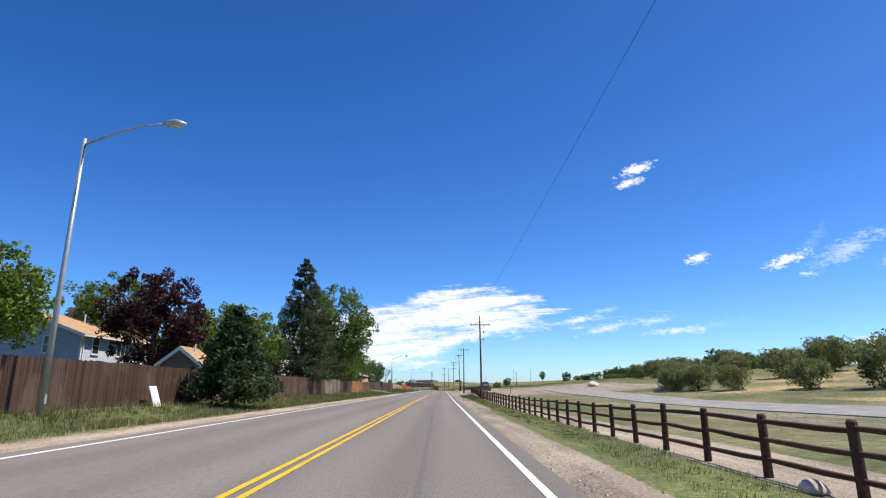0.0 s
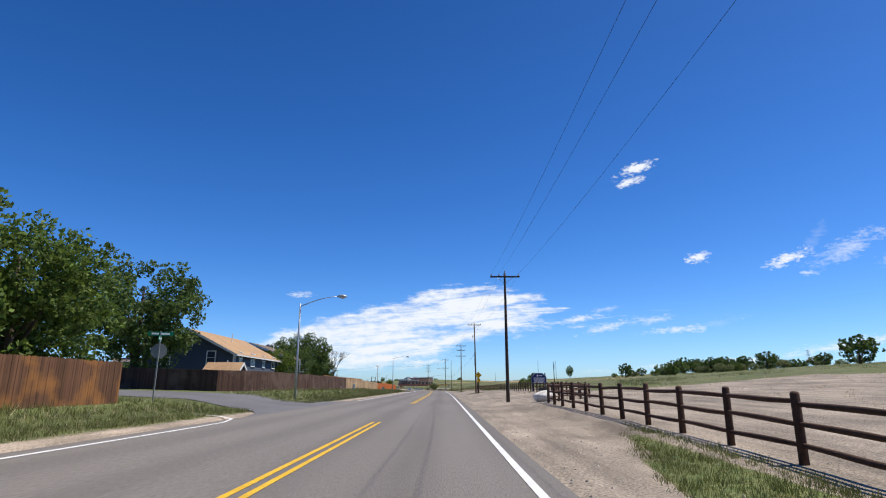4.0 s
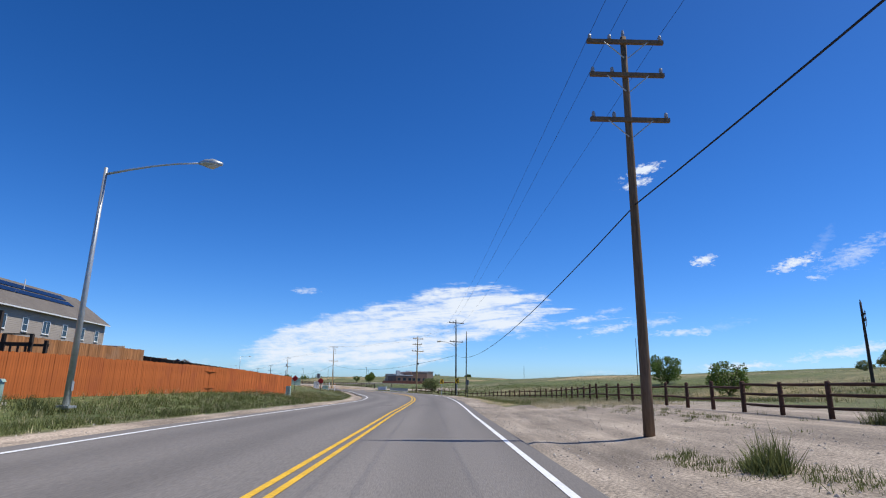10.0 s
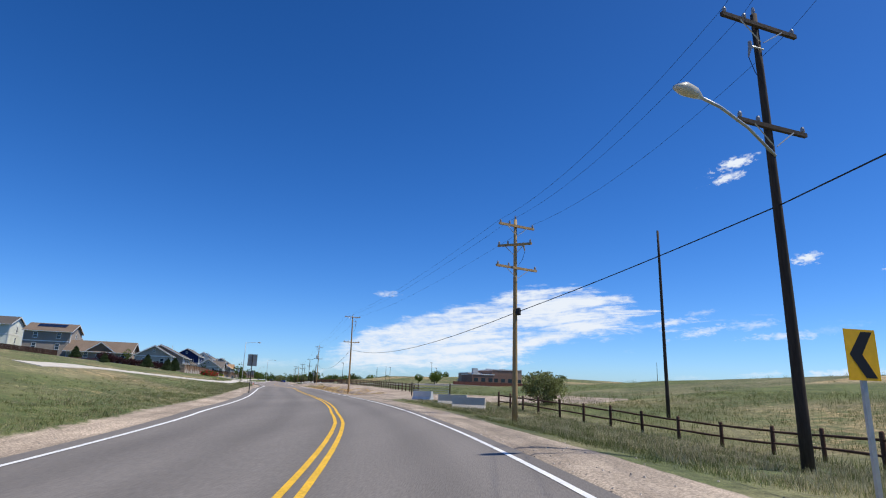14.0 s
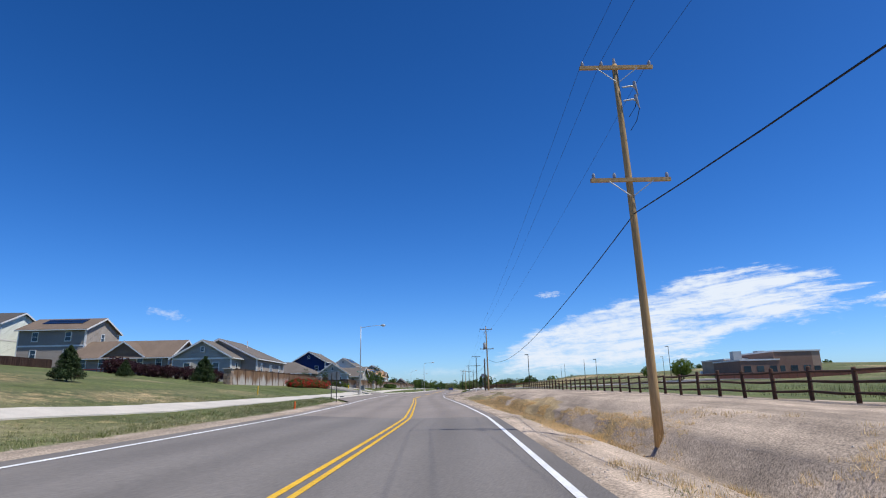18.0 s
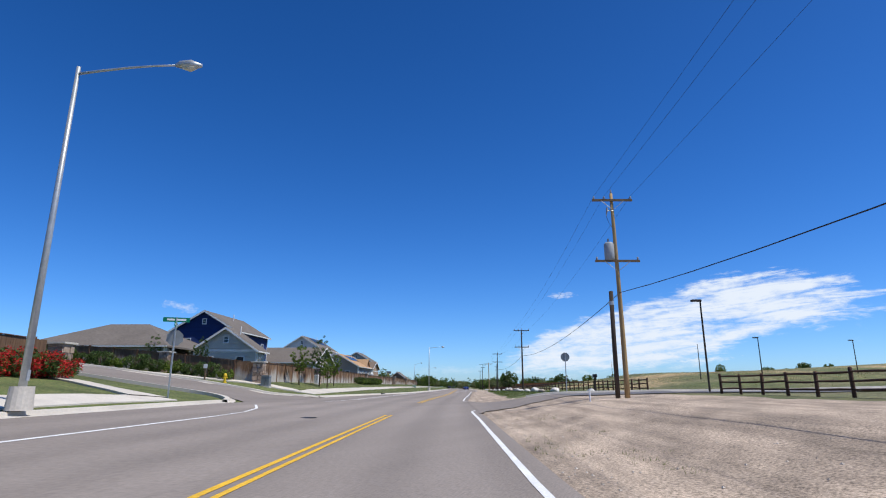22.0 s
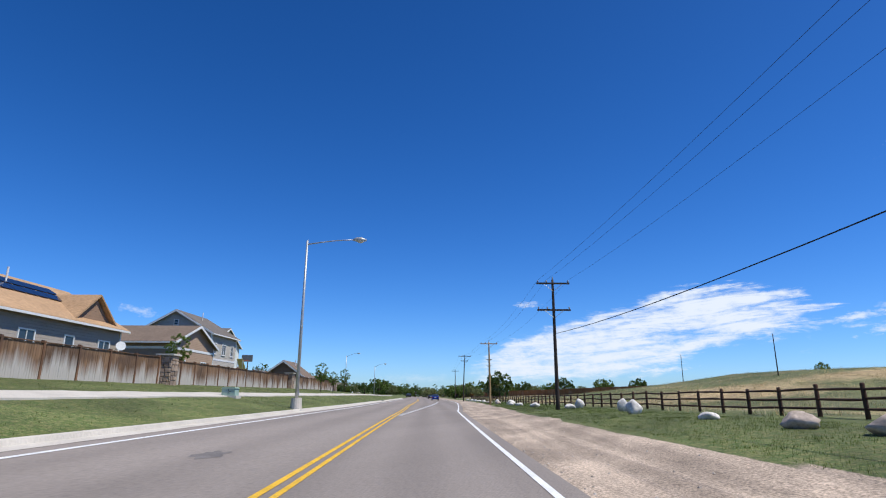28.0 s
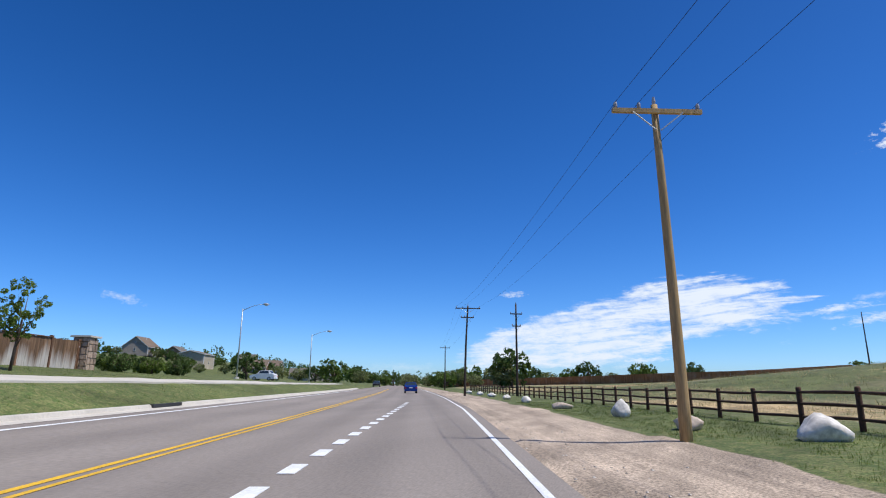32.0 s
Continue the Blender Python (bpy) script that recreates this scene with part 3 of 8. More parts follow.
ss = [-v for v in reversed(far_steps(62, 850, 8, 1.4, 120))] + list(np.arange(-60, 720, 2.0)) + far_steps(720, 3100, 4, 1.15, 160)
dl = [-v for v in reversed(far_steps(30, 1500, 4, 1.25, 160))] + list(np.arange(-29, -9.4, 0.9)) + [-8.78, -8.52, -7.6]
dr = list(np.arange(1.9, 9, 0.35)) + list(np.arange(9.2, 30, 0.7)) + far_steps(30, 1500, 3, 1.2, 160)
ds = dl + [-3, 0.5] + dr


def column(s, o):
    """Columns of the ground sheet run along the edges of the road and straighten out farther off."""
    if o < -5:
        return o + (edge_d(s) + 8.05) * max(0.0, 1 - max(0.0, -o - 10) / 20)
    if o > 1:
        return o + (right_d(s) - 1.5) * max(0.0, 1 - max(0.0, o - 8) / 12)
    return yellow_d(s) if o == -3 else o


geo = Geo()
covers, lanes = [], []
REDNESS = [(0, 0.1), (92, 0.1), (104, 0.2), (250, 0.25), (280, 0.4), (360, 0.5), (372, 0.9), (470, 0.9), (500, 0.95), (660, 1.0)]
for s in ss:
    for o in ds:
        d = column(s, o)
        geo.v.append(tuple(spot(s, d)))
        lanes.append((d * 1.6, s * 0.07, 0.0))
        covers.append((*cover(s, d), table(s, REDNESS) if d > 0 else 0.65))
nd = len(ds)
geo.f = [(i * nd + j, i * nd + j + 1, (i + 1) * nd + j + 1, (i + 1) * nd + j) for i in range(len(ss) - 1) for j in range(nd - 1)]
me = geo.mesh("ground", ground_material(), smooth=True)
layer = me.attributes.new("cover", "FLOAT_COLOR", "POINT")
layer.data.foreach_set("color", np.array(covers, dtype=np.float32).ravel())
me.attributes.new("lane", "FLOAT_VECTOR", "POINT").data.foreach_set("vector", np.array(lanes, dtype=np.float32).ravel())
tagged(new("ground", me), "grassy and bare earth ground beside the road", "ground", kind="structure")


# ---- road ----
def ribbon(s0, s1, da, db, za=0.0, zb=None, step=2.0, thick=0.0):
    """A strip along the road between two offsets, which may be functions of s; heights are added to the road's."""
    fa = da if callable(da) else (lambda s: da)
    fb = db if callable(db) else (lambda s: db)
    zb = za if zb is None else zb
    n = max(1, int(round((s1 - s0) / step)))
    geo = Geo()
    for i in range(n + 1):
        s = s0 + (s1 - s0) * i / n
        a, b = fa(s), fb(s)
        geo.v.append(tuple(spot(s, a, road_z(s, a) + za)))
        geo.v.append(tuple(spot(s, b, road_z(s, b) + zb)))
    geo.f = [(2 * i, 2 * i + 1, 2 * i + 3, 2 * i + 2) for i in range(n)]
    return geo


def road_piece(name, s0, s1, mat, label):
    geo = Geo()
    n = int((s1 - s0) / 2)
    cols = 7
    for i in range(n + 1):
        s = s0 + (s1 - s0) * i / n
        a, b = edge_d(s), right_d(s) + 0.45
        y = yellow_d(s)
        row = [a, (a + y) / 2, y, y + 0.01, (y + b) / 2, b - 0.01, b]
        for k, d in enumerate(row):
            w = 0.05 * noise.noise(Vector((s * 0.7, d, 5))) if k in (0, cols - 1) else 0
            geo.v.append(tuple(spot(s, d + w, road_z(s, d) - (0.05 if k in (cols - 1,) else 0))))
    geo.f = [(i * cols + k, i * cols + k + 1, (i + 1) * cols + k + 1, (i + 1) * cols + k) for i in range(n) for k in range(cols - 1)]
    ob = tagged(part(name, geo, mat), label, "road", kind="structure")
    lane = []
    for i in range(n + 1):
        s = s0 + (s1 - s0) * i / n
        a, b, y = edge_d(s), right_d(s) + 0.45, yellow_d(s)
        lane += [(d - y, s, 0) for d in (a, (a + y) / 2, y, y + 0.01, (y + b) / 2, b - 0.01, b)]
    ob.data.attributes.new("lane", "FLOAT_VECTOR", "POINT").data.foreach_set("vector", np.array(lane, dtype=np.float32).ravel())
    return ob


road_piece("road", -60, 402, ASPHALT, "grey asphalt two-lane road with worn wheel tracks")
road_piece("road_far", 402, 1000, ASPHALT_OLD, "pale pinkish worn asphalt road")

# painted lines
LINES = [("yellow_line", -60, 112, YELLOW), ("yellow_line", 136, 477, YELLOW), ("yellow_line", 497, 760, YELLOW)]
for name, a, b, mat in LINES:
    for off in (-0.17, 0.08):
        tagged(part(name, ribbon(a, b, lambda s: yellow_d(s) + off, lambda s: yellow_d(s) + off + 0.11, 0.008), mat),
               "yellow painted centre line on the road", "road marking", "double yellow line", "structure")
for a, b in ((-60, 480), (506, 760)):
    tagged(part("white_edge_line", ribbon(a, b, lambda s: right_d(s) - 0.06, lambda s: right_d(s) + 0.07, 0.008), WHITE_LINE),
           "white painted edge line of the road", "road marking", "edge lines", "structure")
for a, b in ((-60, 108), (140, 470), (497, 700)):
    tagged(part("white_edge_line", ribbon(a, b, lambda s: left_d(s) - 0.06, lambda s: left_d(s) + 0.07, 0.008), WHITE_LINE),
           "white painted edge line of the road", "road marking", "edge lines", "structure")


def curl(points):
    """A painted line that turns off the road, through (s, d) points."""
    geo = Geo()
    ends = [spot(s, d, road_z(s, d) + 0.009) for s, d in points]
    for i, p in enumerate(ends):
        w = ends[min(i + 1, len(ends) - 1)] - ends[max(i - 1, 0)]
        side = Vector((w.y, -w.x, 0)).normalized() * 0.06
        geo.v += [tuple(p - side), tuple(p + side)]
    geo.f = [(2 * i, 2 * i + 1, 2 * i + 3, 2 * i + 2) for i in range(len(ends) - 1)]
    tagged(part("white_edge_line", geo, WHITE_LINE), "white painted edge line of the road", "road marking", "edge lines", "structure")


curl([(497, left_d(497)), (494, left_d(494) - 0.06), (491, left_d(491) - 0.25), (488, left_d(488) - 0.55)])
curl([(506, 1.2), (505, 1.22), (503.6, 1.4), (502.2, 1.8), (501, 2.6)])
curl([(480, right_d(480)), (481.5, 1.34), (482.6, 1.55), (483.5, 1.95), (484.4, 2.7), (485, 3.8), (485.3, 5.2)])
curl([(108, left_d(108)), (110, left_d(110) - 0.05), (112, left_d(112) - 0.5), (113.6, left_d(113) - 1.6), (114.6, left_d(114) - 3.2), (115.2, left_d(115) - 5.5)])
curl([(470, left_d(470)), (473, left_d(473) - 0.15), (476, left_d(476) - 0.7), (479, left_d(479) - 1.8)])


# dotted lane line where the turn lane begins
dash = Geo().box(-0.13, -0.5, 0, 0.13, 0.5, 0.01).mesh("lane_dash", WHITE_LINE)
for i in range(34):
    s = 590 + i * 2.07
    tagged(part("lane_dash", dash, None, m=here(s, -2.75 + (s - 590) * 0.028, 0.004)), "short white dash of a dotted lane line", "road marking",
           "dotted lane line", "structure")


def band(name, s0, s1, fa, fb, lift, mat, label, category, step=2.0, depth=0.15):
    """A raised strip that follows the ground."""
    n = max(1, int(round((s1 - s0) / step)))
    geo = Geo()
    for i in range(n + 1):
        s = s0 + (s1 - s0) * i / n
        a, b = fa(s), fb(s)
        pa, pb = spot(s, a), spot(s, b)
        za, zb = pa.z + lift, pb.z + lift
        geo.v += [(pa.x, pa.y, za), (pb.x, pb.y, zb), (pa.x, pa.y, za - depth), (pb.x, pb.y, zb - depth)]
    for i in range(n):
        k = 4 * i
        geo.f += [(k, k + 1, k + 5, k + 4), (k + 1, k + 3, k + 7, k + 5), (k + 2, k, k + 4, k + 6)]
    geo.f += [(0, 2, 3, 1), (4 * n, 4 * n + 1, 4 * n + 3, 4 * n + 2)]
    return tagged(part(name, geo, mat), label, category, kind="structure")


# gravel track across the meadow
GRAVEL_GREY = material("grey_gravel", (0.27, 0.265, 0.26), 0.95, (14, 0.4), (0.5, 0.25), 0.6, 22)
band("gravel_track", -60, 112, lambda s: 20.5 + 1.2 * math.sin(s * 0.05), lambda s: 27.5 + 1.5 * math.sin(s * 0.04 + 1), 0.06, GRAVEL_GREY,
     "grey gravel track across the dry meadow", "track")
# side streets
def flare(x, half, radius):
    """Half width of a street, x metres in from the main road's edge."""
    return half if x >= radius else half + radius - math.sqrt(radius ** 2 - (radius - x) ** 2)


def street(name, s_mid, d0, d1, half, mat, label, lift=0.03, turn=0.0, radius=6.0, start=0.0):
    """A side street from d0 to d1; start: metres from d0 at which this piece begins."""
    geo = Geo()
    sign = 1 if d1 > d0 else -1
    xs = [x for x in list(np.arange(-1.2, 9, 0.4)) + list(np.arange(9, abs(d1 - d0), 2.0)) if x >= start - 1.3]
    cols = 10
    for x in xs:
        d = d0 + sign * x
        w = flare(max(0.0, x), half, radius)
        for k in range(cols + 1):
            s = s_mid + w * (2 * k / cols - 1) + turn * max(0.0, x)
            z = road_z(s, d) - 0.03 if x < 0 else max(level(s, d), -0.1) + lift
            geo.v.append(tuple(spot(s, d, z)))
    geo.f = [(i * (cols + 1) + k, i * (cols + 1) + k + 1, (i + 1) * (cols + 1) + k + 1, (i + 1) * (cols + 1) + k)[::-sign] for i in range(len(xs) - 1) for k in range(cols)]
    return tagged(part(name, geo, mat), label, "street", kind="structure")


def corner_kerb(s_mid, d0, half, radius, side, turn, length, way=-1, begin=0.02):
    """A kerb round a street corner and along the street."""
    geo = Geo()
    xs = list(np.linspace(begin, radius, 14)) + list(np.linspace(radius + 1, length, 8))
    line = [spot(s_mid + side * flare(x, half, radius) + turn * x, d0 + way * x) for x in xs]
    for i, p in enumerate(line):
        w = line[min(i + 1, len(line) - 1)] - line[max(i - 1, 0)]
        out = Vector((w.y, -w.x, 0)).normalized() * side
        if out.dot(spot(s_mid + side * 40, d0 + way * 10) - p) < 0:
            out = -out
        for o, h in ((-0.3, 0.04), (0.0, 0.06), (0.03, 0.2), (0.28, 0.21), (0.3, -0.1)):
            geo.v.append(tuple(p + out * o + Vector((0, 0, h))))
    geo.f = [(5 * i + k, 5 * i + k + 1, 5 * i + 6 + k, 5 * i + 5 + k) for i in range(len(line) - 1) for k in range(4)]
    tagged(part("kerb", geo, CONCRETE), "pale concrete kerb round the street corner", "kerb", kind="structure")


street("side_street", 127.5, -8.2, -60, 5.2, ASPHALT_SIDE, "grey asphalt side street between the plank fences", turn=0.1, radius=8.0)
street("side_street_far", 489, -10.9, -75, 5.0, ASPHALT_OLD, "pale asphalt street into the housing estate", 0.05, 0.05, 4.0)
street("park_road_mouth", 491, 1.7, 9.5, 4.2, ASPHALT_OLD, "pale dusty asphalt mouth of a park road", 0.05, 0.12, 8.0)
street("park_road", 491, 1.7, 75, 4.2, ASPHALT_SIDE, "dark asphalt park road", 0.06, 0.12, 8.0, start=7.5)
corner_kerb(489, -11.72, 5.0, 4.0, -1, 0.05, 30)
corner_kerb(489, -10.32, 5.0, 4.0, 1, 0.05, 30)
corner_kerb(491, 1.7, 4.2, 8.0, 1, 0.12, 60, 1, 4.5)


# kerb, gutter and pavement along the estate
def kerb_run(s0, s1):
    tagged(part("gutter", ribbon(s0, s1, lambda s: edge_d(s) - 0.42, lambda s: edge_d(s) + 0.03, 0.012, 0.008), CONCRETE),
           "pale concrete gutter beside the asphalt", "gutter", kind="structure")
    geo = Geo()
    n = int((s1 - s0) / 2)
    for i in range(n + 1):
        s = s0 + (s1 - s0) * i / n
        z = road_z(s, edge_d(s) - 0.4)
        for d, h in ((-0.42, 0.0), (-0.45, 0.11), (-0.60, 0.13), (-0.63, -0.1)):
            geo.v.append(tuple(spot(s, edge_d(s) + d, z + h)))
    geo.f = [(4 * i + k + 1, 4 * i + k, 4 * i + 4 + k, 4 * i + 5 + k) for i in range(n) for k in range(3)]
    tagged(part("kerb", geo, CONCRETE), "pale concrete kerb", "kerb", kind="structure")


kerb_run(436, 479.6)
kerb_run(496.5, 720)
PAVE_OUT, PAVE_IN = [(352, -21), (366, -18.5), (384, -15.5), (402, -13.9), (430, -13.2), (470, -14.2), (500, -13.5), (540, -13.2), (640, -13.4), (720, -14)], 1.7
for a, b in ((340, 476), (499.5, 720)):
    band("pavement", a, b, lambda s: table(s, PAVE_OUT), lambda s: table(s, PAVE_OUT) + PAVE_IN, 0.05, CONCRETE,
         "pale concrete footpath through mown grass", "pavement")
for side, label in ((-1, "pale concrete footpath bending into the estate street"), (1, "pale concrete footpath round the street corner")):
    path = [(489 + side * ((13 if side < 0 else 10.6) - (6.6 if side < 0 else 4.2) * f) + 0.3, -13.9 - 12 * f) for f in (0, 0.1, 0.2, 0.35, 0.6, 1.0)]
    geo = Geo()
    for s, d in path:
        for e in (0, 1):
            p = spot(s + side * 1.6 * e, d + 0.9 * (1 - e) * max(0, 1 - (-13.9 - d) / 3))
            geo.v += [(p.x, p.y, p.z + 0.09), (p.x, p.y, p.z - 0.1)]
    for i in range(len(path) - 1):
        k = 4 * i
        geo.f += [(k, k + 2, k + 6, k + 4), (k, k + 4, k + 5, k + 1), (k + 2, k + 3, k + 7, k + 6)]
    tagged(part("corner_pavement", geo, CONCRETE), label, "pavement", kind="structure")

# tar seams and patches in the old asphalt
random.seed(5)
for s0, s1, d0, d1 in ((534, 552, -4.3, -5.6),):
    geo = Geo()
    k = 14
    for i in range(k + 1):
        s, d = s0 + (s1 - s0) * i / k, d0 + (d1 - d0) * i / k + random.uniform(-0.12, 0.12)
        w = random.uniform(0.015, 0.06) * (0.1 + math.sin(math.pi * i / k))
        geo.v += [tuple(spot(s, d - w, road_z(s, d) + 0.004)), tuple(spot(s, d + w, road_z(s, d) + 0.004))]
    geo.f = [(2 * i, 2 * i + 1, 2 * i + 3, 2 * i + 2) for i in range(k)]
    tagged(part("tar_seam", geo, TAR), "dark tar seam in the asphalt", "road repair", kind="structure")
for s, d in ((439, -6.2), (552, -5.6), (472, -5.4)):
    geo = Geo().tube([(0, 0, 0), (0, 0, 0.012)], 0.35, 20)
    tagged(part("manhole_cover", geo, TAR, m=here(s, d, road_z(s, d))), "dark iron manhole cover in the road", "manhole cover", kind="structure")
for s, d in ((446, -9.2), (521, -8.6), (640, -9.9)):
    z = road_z(s, edge_d(s) - 0.4)
    geo = Geo().box(-0.06, -1.2, 0.02, 0.06, 1.2, 0.14)
    tagged(part("storm_drain", geo, TAR, m=here(s, edge_d(s) - 0.42, z)), "dark slot of a kerb drain", "drain", kind="structure")

# dark repairs and worn spots in the carriageway
PATCH = material("dark_asphalt_patch", (0.165, 0.15, 0.138), 0.9, (40, 0.25), (2.0, 0.3), 0.2, 50)
random.seed(9)
for s, d, w, l in ((257, -2.9, 0.5, 1.1), (258, -0.4, 0.4, 1.3), (268, 0.6, 0.45, 1.2), (563, -4.4, 0.3, 0.8)):
    geo = Geo()
    n = 22
    for i in range(n):
        a, r = 2 * math.pi * i / n, random.uniform(0.6, 1.1)
        x, y = d + math.cos(a) * w * r, s + math.sin(a) * l * r
        geo.v.append(tuple(spot(y, x, road_z(y, x) + 0.004)))
    geo.f = [tuple(range(n))]
    tagged(part("asphalt_patch", geo, PATCH), "dark worn repair patch in the asphalt", "road repair", kind="structure")


# ---- utility poles, wires and street lamps ----
POLE_BROWN = material("weathered_pole_wood", (0.17, 0.115, 0.07), 0.9, (6, 0.3), (0.6, 0.25), 0.4, 18, stretch=(4, 4, 0.4))
POLE_DARK = material("creosoted_pole_wood", (0.06, 0.045, 0.035), 0.9, (6, 0.3), (0.6, 0.25), 0.4, 18, stretch=(4, 4, 0.4))
POLE_PALE = material("new_pole_wood", (0.42, 0.28, 0.13), 0.85, (6, 0.25), (0.6, 0.2), 0.35, 18, stretch=(4, 4, 0.4))
INSULATOR = plain("grey_insulator", (0.3, 0.3, 0.32), 0.4)
GALVANISED = material("galvanised_steel", (0.44, 0.46, 0.46), 0.45, (8, 0.1), (1, 0.1), 0.05, metal=0.5)
CABLE = plain("black_cable", (0.02, 0.02, 0.022), 0.7)
LAMP_GLASS = plain("lamp_lens", (0.55, 0.52, 0.42), 0.3)
SIGN_DARK = plain("dark_plastic", (0.03, 0.03, 0.03), 0.6)
TRANSFORMER = plain("grey_transformer_paint", (0.33, 0.35, 0.36), 0.5)
POLES = {}
CABLE_Z = {3: 7.05, 4: 6.3, 5: 6.2, 6: 5.2, 7: 6.6, 9: 6.4, 10: 6.0, 11: 5.6}     # where the telephone cable is tied


def utility_pole(key, s, d, height, wood, arms, label, base=None, lean=0.0, turn=0.0, arm_wood=None, pins=True, radius=0.15):
    """arms: (distance below the top, length, turn)."""
    root = thing("utility_pole", label, "utility pole", here(s, d, base, turn), "utility poles")
    n = 7
    pole = Geo().tube([(lean * (i / n) ** 2, 0, -0.4 + (height + 0.4) * i / n) for i in range(n + 1)],
                      [radius - (radius * 0.42) * i / n for i in range(n + 1)], 12)
    part("pole", pole, wood, root, smooth=True)
    ends = []
    for drop, length, angle in arms:
        z = height - drop
        m = Matrix.Translation((lean * (z / height) ** 2, 0, z)) @ Matrix.Rotation(radians(angle), 4, "Z")
        arm = part("crossarm", Geo().box(-length / 2, -0.19, -0.06, length / 2, -0.09, 0.06), arm_wood or wood, root, m=m)
        for e in (-1, 1):
            part("brace", Geo().tube([(e * length * 0.28, -0.2, -0.05), (e * 0.06, -0.17, -0.55)], 0.018, 5), GALVANISED, arm)
        for x in ((-0.47, 0.47) if length < 1.6 else (-0.46, -0.2, 0.46)):
            if pins:
                part("insulator", Geo().tube([(x * length, -0.14, 0.06), (x * length, -0.14, 0.1), (x * length, -0.14, 0.18), (x * length, -0.14, 0.24)],
                                             [0.02, 0.055, 0.055, 0.03], 8), INSULATOR, arm)
            ends.append((x * length, -0.14, 0.24, m))
    if pins and arms:
        part("top_insulator", Geo().tube([(lean, 0, height), (lean, 0, height + 0.1), (lean, 0, height + 0.24)], [0.03, 0.055, 0.03], 8), INSULATOR, root)
    base_m = root.matrix_basis
    POLES[key] = [base_m @ (m @ Vector((x, y, z))) for x, y, z, m in ends[:3]] + [base_m @ Vector((lean * 0.4, -0.16, CABLE_Z.get(key, 6.0) - base_m.translation.z))]
    return root


def hang(a, b, sag, radius, name="power_line", label="thin black overhead power line", n=14):
    pts = [Vector(a).lerp(Vector(b), i / n) - Vector((0, 0, 4 * sag * (i / n) * (1 - i / n))) for i in range(n + 1)]
    tagged(part(name, Geo().tube(pts, radius, 5, False), CABLE), label, "overhead line", name + "s")


BROWN, DARK, PALE = "weathered brown wooden utility pole with ", "dark creosoted wooden utility pole with ", "pale new wooden utility pole with "
p1 = utility_pole(1, 79.6, 5.5, 11.3, POLE_BROWN, [(1.15, 2.8, 0)], BROWN + "one crossarm", -0.2, -0.1)
utility_pole(2, 135.0, 5.2, 10.2, POLE_DARK, [(0.3, 2.4, 0)], DARK + "one crossarm at the top", 0.15)
p3 = utility_pole(3, 186.7, 5.8, 11.55, POLE_BROWN, [(0.3, 2.3, 0)], BROWN + "one crossarm, beside a cut-off stub", 0.4, -0.15)
p4 = utility_pole(4, 234.4, 5.5, 11.55, POLE_BROWN, [(0.25, 2.3, 0), (1.35, 2.2, 0), (2.8, 2.3, 0)], BROWN + "three crossarms", 0.12)
p5 = utility_pole(5, 312.1, 9.7, 12.3, POLE_DARK, [(0.45, 2.8, 14), (3.6, 2.5, 14)], DARK + "two crossarms and a lamp arm", -0.3, -0.1)
utility_pole("5b", 333.0, 19.9, 12.7, POLE_DARK, [], "slender dark wooden pole without crossarms behind the fence", pins=False, radius=0.13)
p6 = utility_pole(6, 327.5, 7.2, 10.4, POLE_PALE, [(0.4, 2.3, 16), (1.45, 1.9, -35), (2.75, 2.7, 18)], PALE + "three skewed crossarms", -0.05)
p7 = utility_pole(7, 392.8, 6.3, 12.15, POLE_PALE, [(0.2, 2.5, 0), (4.3, 2.6, 0)], PALE + "two crossarms on the dry bank", -0.1, -0.15)
p9 = utility_pole(9, 480.6, 9.6, 11.4, POLE_PALE, [(0.45, 2.3, 0), (4.05, 2.5, 0)], PALE + "two crossarms and a transformer", 0.85, -0.1, arm_wood=POLE_BROWN)
p10 = utility_pole(10, 538.0, 10.1, 9.75, POLE_DARK, [(0.15, 2.4, 0), (2.7, 2.2, 0)], DARK + "two crossarms", 0.25)
p11 = utility_pole(11, 591.7, 8.0, 9.5, POLE_DARK, [(0.3, 2.4, 0), (2.25, 2.4, 0)], DARK + "two crossarms above boulders", 0.05)
p13 = utility_pole(13, 631.6, 6.4, 8.65, POLE_PALE, [(0.25, 2.4, 0)], PALE + "one braced crossarm", 0.0, -0.1)
utility_pole(14, 685.1, 5.6, 10.5, POLE_DARK, [(0.3, 3.0, 0), (1.4, 1.6, 0)], DARK + "a long top crossarm", 0.0, 0.35)
utility_pole(15, 682.5, 11.3, 10.6, POLE_DARK, [(1.2, 1.4, 0), (2.6, 1.0, 0)], DARK + "two short crossarms", -0.1)
utility_pole(16, 745, 7.5, 9.6, POLE_DARK, [(0.4, 2.2, 0)], DARK + "one crossarm", 0.0)
utility_pole("F", 265.0, 36.1, 7.0, POLE_DARK, [(1.0, 0.9, 60), (1.5, 0.8, 60)], DARK + "short arms out in the meadow", None)
for s, d, h in ((331, 62, 8.5), (372, 100, 10.0), (560, 45, 6.5), (640, 52, 6.5), (690, 60, 7), (470, 120, 9)):
    utility_pole((s, d), s, d, h, POLE_DARK, [], "slender dark pole standing out in the meadow", pins=False, radius=0.1)
